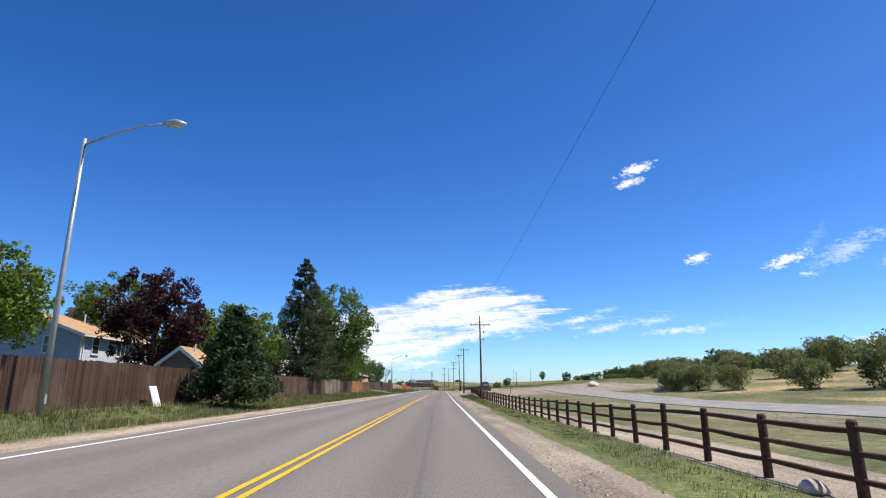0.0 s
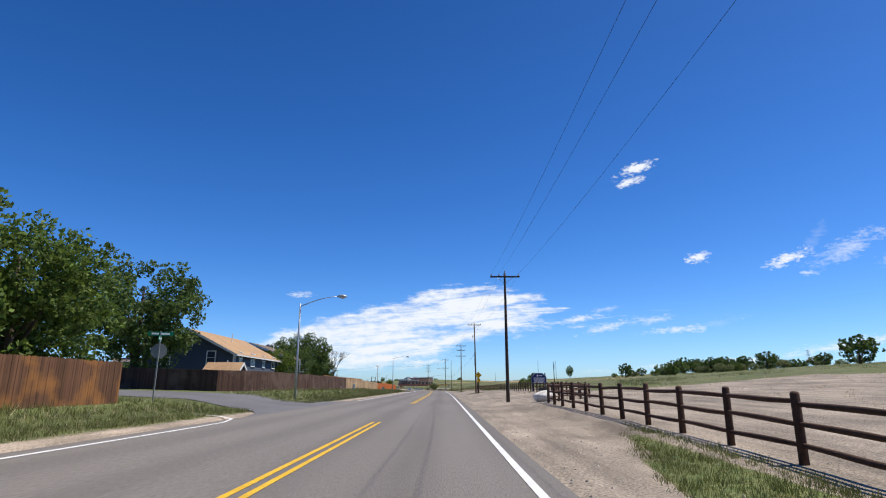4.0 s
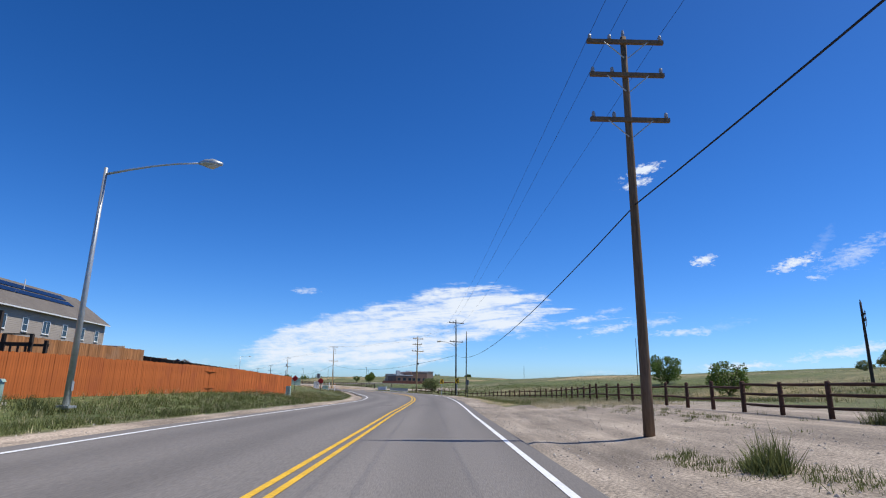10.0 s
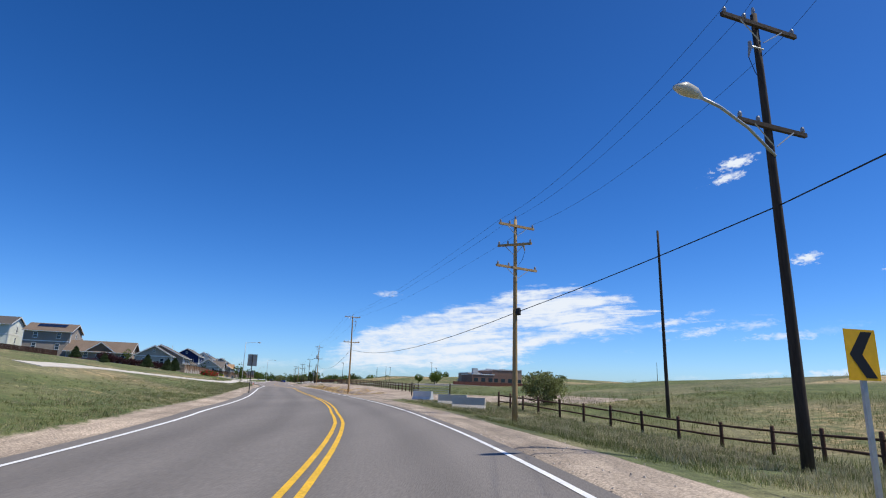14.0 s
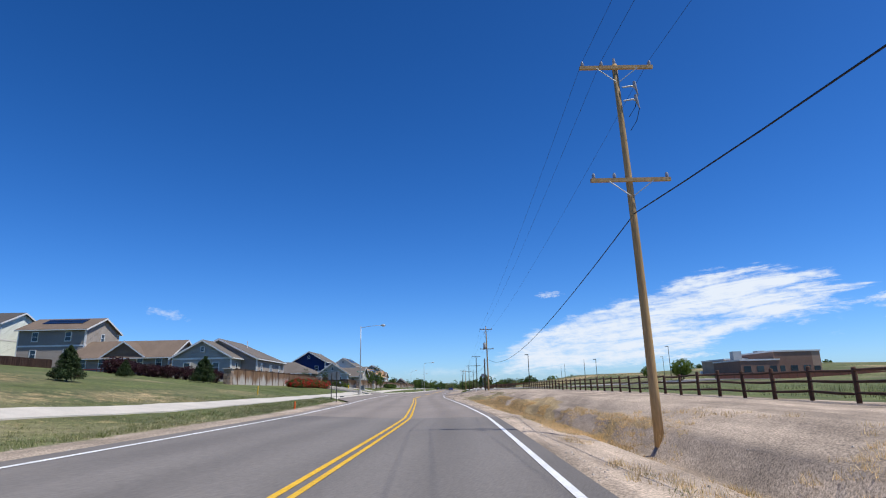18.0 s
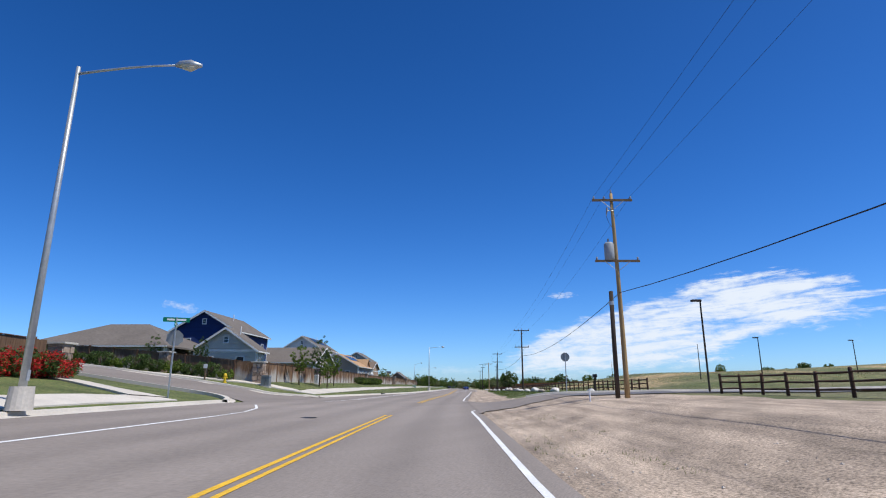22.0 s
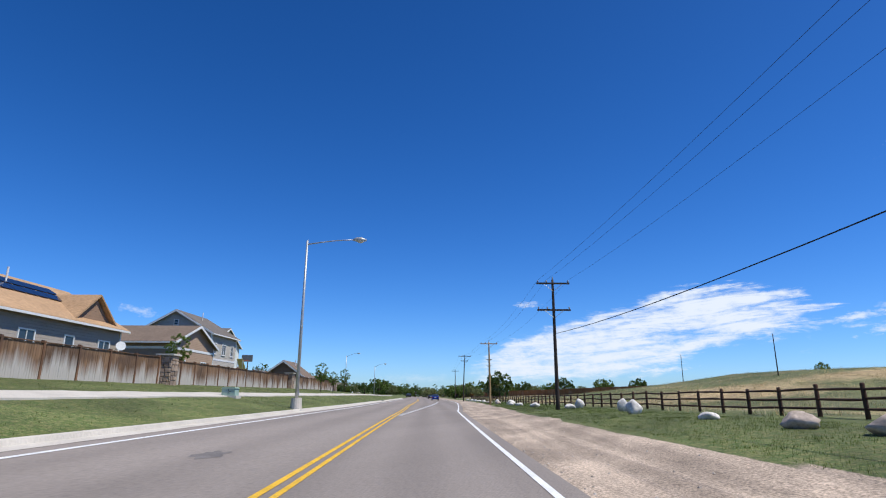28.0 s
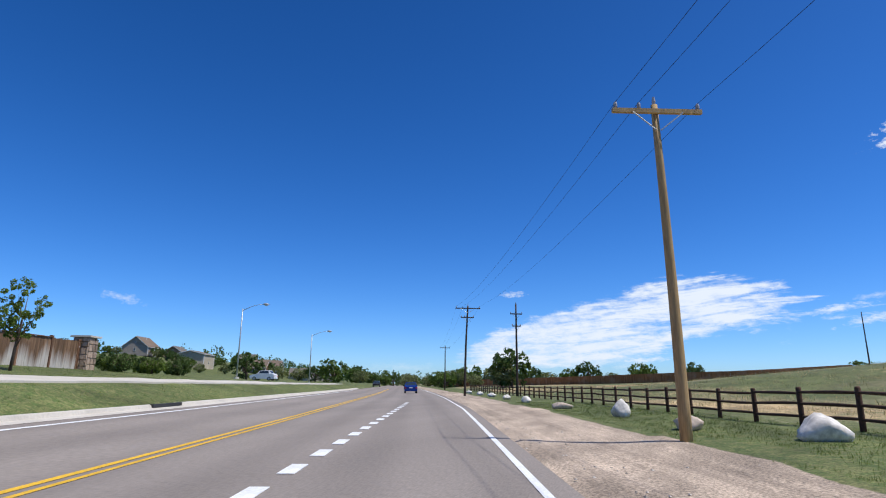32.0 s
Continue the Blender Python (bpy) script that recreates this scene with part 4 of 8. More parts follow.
# stubs beside the poles
for s, d, h, r, z in ((186.0, 6.15, 3.25, 0.17, 0.45), (480.3, 9.0, 5.6, 0.13, 0.85)):
    root = thing("pole_stub", "dark cut-off wooden pole standing beside a utility pole", "pole stub", here(s, d, z))
    part("stub", Geo().tube([(0, 0, -0.4), (0, 0, h * 0.5), (0.02, 0, h)], [r, r * 0.95, r * 0.88], 12), POLE_DARK, root, smooth=True)
    part("strap", Geo().tube([(0, 0, h * 0.86), (0, 0, h * 0.9)], r + 0.01, 12), GALVANISED, root)
for z in (7.4,):
    tank = part("transformer", Geo().tube([(-0.42, 0, z), (-0.42, 0, z + 0.08), (-0.42, 0, z + 0.95), (-0.42, 0, z + 1.05)], [0.24, 0.28, 0.28, 0.2], 14),
                TRANSFORMER, p9, "grey steel transformer can", True)
    part("bushing", Geo().tube([(-0.42, 0.1, z + 1.0), (-0.42, 0.1, z + 1.3)], 0.05, 8), INSULATOR, tank)

# fuse cut-outs, arresters and drop wires on the poles
def cutout(pole, z, side, label):
    bracket = part("cutout", Geo().tube([(0, -0.12, z), (side * 0.3, -0.14, z + 0.04), (side * 0.42, -0.14, z + 0.02)], [0.025, 0.03, 0.05], 6), GALVANISED, pole, label)
    part("fuse_tube", Geo().tube([(side * 0.42, -0.14, z + 0.2), (side * 0.42, -0.15, z + 0.05), (side * 0.5, -0.15, z - 0.3)], [0.05, 0.06, 0.02], 7), INSULATOR, bracket)
    part("drop_wire", Geo().tube([(side * 0.5, -0.15, z - 0.3), (side * 0.36, -0.15, z - 0.75), (side * 0.13, -0.13, z - 1.1)], 0.012, 4), CABLE, bracket)


for pole, z, side in ((p1, 9.1, 1), (p1, 8.1, 1), (p3, 9.3, -1), (p5, 11.1, -1), (p6, 8.9, 1), (p7, 11.2, 1), (p7, 10.7, 1), (p9, 10.3, -1)):
    cutout(pole, z, side, "grey fuse cut-out on a bracket")
part("splice_case", Geo().tube([(0.12, -0.2, 5.1), (0.12, -0.2, 5.15), (0.12, -0.2, 5.45), (0.12, -0.2, 5.5)], [0.06, 0.13, 0.13, 0.06], 8), SIGN_DARK, p6, "dark round splice case")
part("riser_guard", Geo().box(-0.19, -0.06, 4.4, -0.12, 0.06, 6.6), SIGN_DARK, p3, "dark cable riser guard")

order = [1, 2, 3, 4, 5, 6, 7, 9, 10, 11, 13, 14, 16]
for a, b in zip(order, order[1:]):
    for i in range(3):
        hang(POLES[a][min(i, len(POLES[a]) - 2)], POLES[b][min(i, len(POLES[b]) - 2)], 0.7, 0.006)
for a, b in zip(order[2:9], order[3:10]):
    hang(POLES[a][-1], POLES[b][-1], 0.00028 * (POLES[a][-1] - POLES[b][-1]).length ** 2, 0.019, "telephone_cable", "thick black telephone cable between utility poles", 18)
hang(POLES[1][0], spot(-40, 5.3, 11.0), 0.9, 0.006)


def street_lamp(s, d, height, reach, label, base=None, turn=0.0, footing=False, radius=0.11, rise=0.85):
    root = thing("street_lamp", label, "street lamp", here(s, d, base, turn), "street lamps")
    part("pole", Geo().tube([(0, 0, -0.1), (0, 0, height * 0.5), (0, 0, height)], [radius, radius * 0.78, radius * 0.55], 12), GALVANISED, root, smooth=True)
    arm = [(reach * f, 0, height - 0.25 + rise * math.sin(f * math.pi / 2)) for f in (0, 0.25, 0.5, 0.75, 1.0)]
    part("arm", Geo().tube(arm, [0.045, 0.04, 0.035, 0.03, 0.03], 8), GALVANISED, root, smooth=True)
    x, z = reach, height - 0.25 + rise
    head = part("lamp_head", Geo().tube([(x - 0.1, 0, z), (x + 0.1, 0, z + 0.02), (x + 0.4, 0, z + 0.02), (x + 0.75, 0, z - 0.02)], [0.05, 0.13, 0.16, 0.06], 10),
                GALVANISED, root, "grey cobra-head luminaire", True)
    part("lens", Geo().tube([(x + 0.15, 0, z - 0.08), (x + 0.4, 0, z - 0.1), (x + 0.6, 0, z - 0.08)], [0.06, 0.12, 0.05], 10), LAMP_GLASS, head, smooth=True)
    part("base_plate", Geo().box(-0.22, -0.22, -0.05, 0.22, 0.22, 0.03), GALVANISED, root)
    part("hand_hole", Geo().box(radius - 0.02, -0.06, 0.5, radius + 0.01, 0.06, 0.8), TRANSFORMER, root)
    if footing:
        part("footing", Geo().tube([(0, 0, -0.3), (0, 0, 0.35)], [0.34, 0.3], 16), CONCRETE, root, "round concrete footing")


STEEL = "galvanised steel street lamp with a curved arm"
street_lamp(19.0, -13.1, 9.9, 2.9, STEEL + " by a fence", 0.3)
street_lamp(137.2, -12.0, 8.0, 3.2, STEEL + " at a street corner", 0.2)
street_lamp(238.6, -12.0, 8.3, 3.4, STEEL + " in rough grass", 0.42, rise=0.5)
street_lamp(465.6, -11.85, 10.3, 3.2, "tall grey street lamp on a concrete footing at a street corner", 0.95, footing=True, rise=0.3)
street_lamp(584.6, -8.35, 9.75, 2.9, "tall grey street lamp on a concrete footing in mown grass", 0.75, footing=True, rise=0.3)
street_lamp(692, -22.7, 9.0, 2.6, "tall grey street lamp beside the footpath", footing=True)
street_lamp(716, -17.5, 8.0, 2.6, "distant grey street lamp at a crossing")
# the lamp on the fifth pole
arm5 = part("lamp_arm", Geo().tube([(0, -0.1, 7.9), (-1.1, -0.65, 8.35), (-2.2, -1.2, 8.55), (-3.0, -1.6, 8.55)], 0.04, 8), GALVANISED, p5, "grey steel lamp arm", True)
part("lamp_head", Geo().tube([(-2.9, -1.55, 8.55), (-3.15, -1.68, 8.58), (-3.5, -1.86, 8.55), (-3.85, -2.05, 8.45)], [0.05, 0.14, 0.17, 0.06], 10), LAMP_GLASS, arm5, "", True)


def lot_lamp(s, d, top):
    z = level(s, d)
    root = thing("car_park_lamp", "slim dark car park lamp on a straight pole", "street lamp", here(s, d), "car park lamps")
    part("pole", Geo().tube([(0, 0, -0.1), (0, 0, top - z)], [0.08, 0.06], 8), POLE_DARK, root)
    part("lamp_head", Geo().box(-0.65, -0.16, top - z - 0.08, 0.05, 0.16, top - z + 0.06), POLE_DARK, root)


lot_lamp(491.5, 18.8, 7.6)
lot_lamp(509.5, 54.3, 9.7)
lot_lamp(530, 42, 8.0)
lot_lamp(548, 66, 9.0)


# ---- fences ----
LOG = material("dark_brown_log", (0.085, 0.045, 0.028), 0.85, (5, 0.3), (0.7, 0.2), 0.35, 14, per_object=0.25, stretch=(3, 3, 3))
FENCE_SPACING = 2.4


def rail_fence(s0, s1, rails, label, offset=None):
    """Log posts with rails; posts stand on the ground line beside the road."""
    root = thing("rail_fence", label, "fence")
    n = int((s1 - s0) / FENCE_SPACING)
    post = Geo().tube([(0, 0, -0.3), (0, 0, 0.4), (0.005, 0.005, 1.1), (0, 0, 1.14)], [0.085, 0.08, 0.078, 0.06], 8).mesh("post", LOG, True)
    rail = Geo().tube([(0, 0, 0), (0.33, 0.012, 0.01), (0.66, -0.012, 0.006), (1, 0, 0)], [0.042, 0.052, 0.05, 0.042], 7).mesh("rail", LOG, True)
    random.seed(int(s0) + 77)
    tops = []
    for i in range(n + 1):
        s = s0 + i * FENCE_SPACING
        d = table(s, FENCE_D) if offset is None else offset(s)
        p = spot(s, d)
        tops.append(p)
        part("post", post, None, root, m=Matrix.Translation(p) @ Matrix.Rotation(random.uniform(0, 6.28), 4, "Z") @ Matrix.Rotation(random.uniform(-0.025, 0.025), 4, "X")
             @ Matrix.Diagonal((1, 1, random.uniform(0.95, 1.06), 1)))
    for a, b in zip(tops, tops[1:]):
        for h in rails:
            u = a + Vector((0, 0, h + random.uniform(-0.03, 0.03)))
            v = b + Vector((0, 0, h + random.uniform(-0.03, 0.03)))
            w = v - u
            m = Matrix.Translation(u) @ w.to_track_quat("X", "Z").to_matrix().to_4x4() @ Matrix.Diagonal((w.length, 1, random.choice((-1, 1)), 1))
            part("rail", rail, None, root, m=m)
    return root


THREE, TWO = (0.30, 0.66, 1.0), (0.45, 0.92)
rail_fence(-20.3, 122.5, THREE, "dark brown log rail fence with three rails beside the verge")
rail_fence(121.3, 241.4, THREE, "dark brown log rail fence behind a bare gravel pull-off")
rail_fence(241.3, 345.5, TWO, "dark brown log rail fence sinking into tall dry grass")
rail_fence(372.0, 486.5, THREE, "dark brown log rail fence on top of a bare earth bank")
rail_fence(499.0, 612.0, THREE, "dark brown log rail fence behind boulders and mown grass")
rail_fence(611.8, 735.0, THREE, "dark brown log rail fence along a green meadow")


def plank_material(name, color, pale, share, per=0.18):
    m = material(name, color, 0.9, (3, 0.22), (0.9, 0.25), 0.3, 12, per_object=per, island=per, stretch=(2.5, 2.5, 0.35))
    nodes, link = m.node_tree.nodes, m.node_tree.links.new
    p = nodes["Principled BSDF"]
    old = p.inputs["Base Color"].links[0].from_socket
    co = nodes.new("ShaderNodeNewGeometry")
    n = nodes.new("ShaderNodeTexNoise")
    n.inputs["Scale"].default_value, n.inputs["Detail"].default_value = 0.55, 5
    link(co.outputs["Position"], n.inputs["Vector"])
    r = nodes.new("ShaderNodeMapRange")
    r.inputs["From Min"].default_value, r.inputs["From Max"].default_value = 0.66 - share, 0.72 - share * 0.6
    link(n.outputs["Fac"], r.inputs["Value"])
    mix = nodes.new("ShaderNodeMix")
    mix.data_type = "RGBA"
    link(r.outputs["Result"], mix.inputs["Factor"])
    link(old, mix.inputs["A"])
    mix.inputs["B"].default_value = (*pale, 1)
    link(mix.outputs["Result"], p.inputs["Base Color"])
    return m


PLANK_DARK = plank_material("dark_brown_planks", (0.075, 0.041, 0.029), (0.125, 0.08, 0.058), 0.14, 0.3)
PLANK_GREY = plank_material("weathered_grey_planks", (0.165, 0.11, 0.078), (0.27, 0.21, 0.17), 0.2, 0.3)
PLANK_RUST = plank_material("rust_brown_planks", (0.33, 0.145, 0.055), (0.38, 0.2, 0.1), 0.15)
# rust fence under the trees: shade and sunlit patches put into the colour
PLANK_RUST_SHADED = plank_material("umber_planks", (0.13, 0.062, 0.032), (0.3, 0.13, 0.04), 0.16, 0.3)
PLANK_TAN = plank_material("raw_tan_planks", (0.44, 0.30, 0.17), (0.33, 0.2, 0.11), 0.14, 0.26)
PLANK_ORANGE = plank_material("orange_stained_planks", (0.48, 0.13, 0.03), (0.42, 0.11, 0.03), 0.12, 0.06)
PLANK_ESTATE = plank_material("bleached_brown_planks", (0.21, 0.125, 0.07), (0.13, 0.08, 0.05), 0.16, 0.22)
POST_ESTATE = plank_material("brown_fence_timber", (0.17, 0.09, 0.05), (0.12, 0.07, 0.045), 0.16, 0.2)


def bleach(m, pale):
    """Boards bleached pale at the foot, in waves from panel to panel."""
    nodes, link = m.node_tree.nodes, m.node_tree.links.new
    p = nodes["Principled BSDF"]
    old = p.inputs["Base Color"].links[0].from_socket
    attr, geom, n = nodes.new("ShaderNodeAttribute"), nodes.new("ShaderNodeNewGeometry"), nodes.new("ShaderNodeTexNoise")
    attr.attribute_name = "rise"
    flat = nodes.new("ShaderNodeVectorMath")
    flat.operation = "MULTIPLY"
    flat.inputs[1].default_value = (1, 1, 0)
    link(geom.outputs["Position"], flat.inputs[0])
    n.inputs["Scale"].default_value, n.inputs["Detail"].default_value, n.inputs["Roughness"].default_value = 0.45, 8, 0.75
    link(flat.outputs["Vector"], n.inputs["Vector"])
    lim = nodes.new("ShaderNodeMapRange")
    lim.inputs["From Min"].default_value, lim.inputs["From Max"].default_value = 0.34, 0.68
    lim.inputs["To Min"].default_value, lim.inputs["To Max"].default_value = -0.1, 1.6
    link(n.outputs["Fac"], lim.inputs["Value"])
    sub = nodes.new("ShaderNodeMath")
    sub.operation = "SUBTRACT"
    link(lim.outputs["Result"], sub.inputs[0])
    link(attr.outputs["Fac"], sub.inputs[1])
    r = nodes.new("ShaderNodeMapRange")
    r.inputs["From Min"].default_value, r.inputs["From Max"].default_value = -0.3, 0.45
    r.inputs["To Max"].default_value = 0.9
    link(sub.outputs[0], r.inputs["Value"])
    mix = nodes.new("ShaderNodeMix")
    mix.data_type = "RGBA"
    link(r.outputs["Result"], mix.inputs["Factor"])
    link(old, mix.inputs["A"])
    mix.inputs["B"].default_value = (*pale, 1)
    link(mix.outputs["Result"], p.inputs["Base Color"])
    return m


bleach(PLANK_ESTATE, (0.52, 0.485, 0.43))


def plank_fence(points, height, mat, label, width=0.145, near=None, cap=False, lift=0.0, limit=150):
    """An upright board fence through (s, d) points. near: the stretch of s whose boards are single parts."""
    root = thing("plank_fence", label, "fence")
    ss = [p[0] for p in points]
    length, marks = 0.0, []
    line = []
    for (s0, d0), (s1, d1) in zip(points, points[1:]):
        a, b = spot(s0, d0, 0), spot(s1, d1, 0)
        k = max(1, int((b - a).length / 0.5))
        line += [(s0 + (s1 - s0) * i / k, d0 + (d1 - d0) * i / k) for i in range(k)]
    line.append(points[-1])
    places = [spot(s, d) + Vector((0, 0, lift)) for s, d in line]
    walk_len = [0.0]
    for a, b in zip(places, places[1:]):
        walk_len.append(walk_len[-1] + math.hypot(b.x - a.x, b.y - a.y))

    def along(t):
        i = int(np.clip(np.searchsorted(walk_len, t) - 1, 0, len(places) - 2))
        f = (t - walk_len[i]) / max(1e-6, walk_len[i + 1] - walk_len[i])
        p = places[i].lerp(places[i + 1], f)
        w = places[i + 1] - places[i]
        return p, math.atan2(w.y, w.x), line[i][0] + f * (line[i + 1][0] - line[i][0])

    random.seed(int(ss[0] * 7) + 3)
    boards = [Geo().prism([(0, -0.15), (width * 0.96, -0.15), (width * 0.96, height - 0.05), (width * 0.96 - 0.03, height), (0.03, height), (0, height - 0.05)], "y", -0.011, 0.011).mesh("plank", mat)]
    boards[0].attributes.new("rise", "FLOAT", "POINT").data.foreach_set("value", [v.co.z for v in boards[0].vertices])
    rest = Geo()
    made = 0
    n = int(walk_len[-1] / width)
    for i in range(n):
        p, h, s = along((i + 0.0) * width)
        m = Matrix.Translation(p) @ Matrix.Rotation(h, 4, "Z") @ Matrix.Rotation(random.uniform(-0.006, 0.006), 4, "Y") \
            @ Matrix.Translation((0, random.uniform(-0.006, 0.006), random.uniform(-0.025, 0.02)))
        if made < limit and (near is None or near[0] <= s <= near[1]):
            part("plank", boards[0], None, root, m=m)
            made += 1
        else:
            rest.box(0, -0.011, -0.15, width * 0.96, 0.011, height, m)
    if rest.v:
        ob = part("planks", rest, mat, root)
        ob.data.attributes.new("rise", "FLOAT", "POINT").data.foreach_set("value", [-0.15, -0.15, -0.15, -0.15, height, height, height, height] * (len(rest.v) // 8))
        ob["kind"] = "stuff"
    # posts, and rails on the inner side
    k = int(walk_len[-1] / 2.4)
    side = Matrix.Translation((0, 0.1, 0))
    for i in range(k + 1):
        p, h, s = along(min(i * 2.4, walk_len[-1] - 0.01))
        m = Matrix.Translation(p) @ Matrix.Rotation(h, 4, "Z")
        part("post", Geo().box(-0.05, 0.02, -0.2, 0.05, 0.12, height + (0.12 if cap else 0.02)), POST_ESTATE if cap else mat, root, m=m)
        if cap:
            part("post_face", Geo().box(-0.06, -0.06, -0.2, 0.06, -0.013, height + 0.1), POST_ESTATE, root, m=m)
        if i < k:
            q, h2, s2 = along(min((i + 1) * 2.4, walk_len[-1] - 0.01))
            w = q - p
            rot = Matrix.Translation(p) @ w.to_track_quat("X", "Z").to_matrix().to_4x4()
            for z in (0.3, height - 0.35):
                part("rail", Geo().box(0, 0.013, z, w.length, 0.05, z + 0.09), mat, root, m=rot)
            if cap:
                part("cap_board", Geo().box(0, -0.07, height + 0.005, w.length, 0.07, height + 0.04), POST_ESTATE, root, m=rot)
    return root


plank_fence([(-22, -14.2), (69, -14.0)], 1.85, PLANK_DARK, "dark brown weathered plank fence behind rough grass", near=(14, 58))
plank_fence([(69.1, -14.0), (80, -14.1)], 1.85, PLANK_GREY, "bleached grey-brown plank fence with uneven boards")
plank_fence([(80.1, -14.1), (91, -14.2)], 1.75, PLANK_DARK, "dark plank fence under tree branches")
plank_fence([(91.1, -14.2), (104, -14.35)], 1.8, PLANK_RUST, "rust-orange sunlit plank fence")
plank_fence([(104.1, -14.35), (115.8, -14.5), (116.5, -15.5), (118, -30)], 1.8, PLANK_RUST_SHADED, "rust plank fence with tree shade in its colour, ending at a side street")
plank_fence([(140, -30), (139, -19.2), (141, -17.7), (152, -16.6), (160, -15.8), (184, -15.6)], 1.8, PLANK_DARK, "dark brown plank fence at the street corner", near=(139, 174))
plank_fence([(184.1, -15.6), (237, -15.8)], 1.75, PLANK_TAN, "raw tan plank fence with knots and stains", near=(186, 230))
plank_fence([(237.1, -15.8), (260, -15.6), (274, -12.7)], 1.75, PLANK_ORANGE, "bright orange stained plank fence", near=(238, 275), limit=190)
plank_fence([(274.1, -12.9), (276, -20), (278, -30), (280, -45)], 1.8, PLANK_DARK, "dark brown plank fence turning uphill from the orange fence", near=(270, 279), limit=60)
plank_fence([(208, -24), (240, -24), (266, -23)], 2.5, PLANK_RUST, "reddish plank fence on higher ground behind the first fence", near=(400, 401))
plank_fence([(443.4, -24.4), (480, -21.6)], 1.85, PLANK_ESTATE, "brown capped plank fence behind red flowering shrubs", cap=True, near=(443, 480))
plank_fence([(504, -60), (500.5, -19.5), (500.5, -17.2), (519, -16.9)], 1.7, PLANK_ESTATE, "brown capped plank fence along the estate street", cap=True, near=(500, 519))
plank_fence([(519, -16.9), (560, -18.6)], 1.7, PLANK_ESTATE, "brown plank fence bleached pale by sprinklers", cap=True, near=(519, 560))
plank_fence([(560, -18.6), (587, -17.4)], 1.6, PLANK_ESTATE, "brown plank fence with pale water stains", cap=True, near=(560, 587))
plank_fence([(587, -17.4), (621, -19.0)], 1.5, PLANK_ESTATE, "bleached plank fence behind mown grass", cap=True, near=(587, 621))
plank_fence([(621, -19.0), (650, -18.8)], 1.5, PLANK_ESTATE, "brown plank fence ending at a stone pillar", cap=True, near=(621, 650))
plank_fence([(650, -18.8), (652, -50)], 1.5, PLANK_ESTATE, "brown plank fence round the last garden", cap=True, near=(700, 701))
plank_fence([(446, -104), (451, -80), (454, -66), (456, -53.5)], 1.2, PLANK_DARK, "low dark brown fence below the estate houses", near=(900, 901))

STONE = material("fieldstone", (0.36, 0.27, 0.2), 0.9, (9, 0.25), (1.2, 0.2), 0.4, 20, per_object=0.35)
MORTAR = material("mortar", (0.3, 0.27, 0.24), 0.95)


def stone_pillar(s, d, height=1.95, z=None):
    root = thing("stone_pillar", "square fieldstone fence pillar with a flat stone cap", "pillar", here(s, d, z), "stone pillars")
    part("core", Geo().box(-0.4, -0.4, -0.3, 0.4, 0.4, height), MORTAR, root)
    random.seed(int(s * 3))
    for face in (0, 1):
        zz = -0.1
        while zz < height - 0.12:
            hgt = random.uniform(0.24, 0.42)
            x = -0.45
            while x < 0.40:
                w = min(random.uniform(0.3, 0.55), 0.45 - x)
                t = random.uniform(0.05, 0.09)
                top = min(zz + hgt, height)
                g = Geo().add([(x + 0.012, -0.4, zz + 0.012), (x + w - 0.012, -0.4, zz + 0.012), (x + w - 0.012, -0.4, top - 0.012), (x + 0.012, -0.4, top - 0.012),
                               (x + 0.04, -0.4 - t, zz + 0.04), (x + w - 0.04, -0.4 - t, zz + 0.03), (x + w - 0.05, -0.4 - t, top - 0.04), (x + 0.03, -0.4 - t, top - 0.03)],
                              [(4, 5, 6, 7), (0, 1, 5, 4), (1, 2, 6, 5), (2, 3, 7, 6), (3, 0, 4, 7)])
                part("stone", g, STONE, root, m=Matrix.Rotation(face * math.pi / 2, 4, "Z"))
                x += w
            zz += hgt
    part("cap", Geo().box(-0.56, -0.56, height, 0.56, 0.56, height + 0.1), CONCRETE, root, "pale stone cap")


for s, d in ((443.2, -24.4), (480.8, -21.4), (500.2, -17.0), (501, -26), (519, -16.6), (560.3, -18.6), (587, -17.2), (621.4, -18.9), (650.6, -18.8)):
    stone_pillar(s, d, 1.75)


# ---- houses ----
TRIM = plain("white_trim_paint", (0.72, 0.72, 0.7), 0.6)
GLASS = bpy.data.materials.new("window_glass")
GLASS.use_nodes = True
_p = GLASS.node_tree.nodes["Principled BSDF"]
_p.inputs["Base Color"].default_value, _p.inputs["Roughness"].default_value = (0.03, 0.045, 0.06, 1), 0.06
SOLAR = material("solar_cells", (0.012, 0.02, 0.05), 0.15, (2, 0.1), (0.5, 0.1), 0.0)


def shingles(name, color):
    m = material(name, color, 0.95, (5, 0.22), (0.4, 0.12), 0.5, 9)
    return m


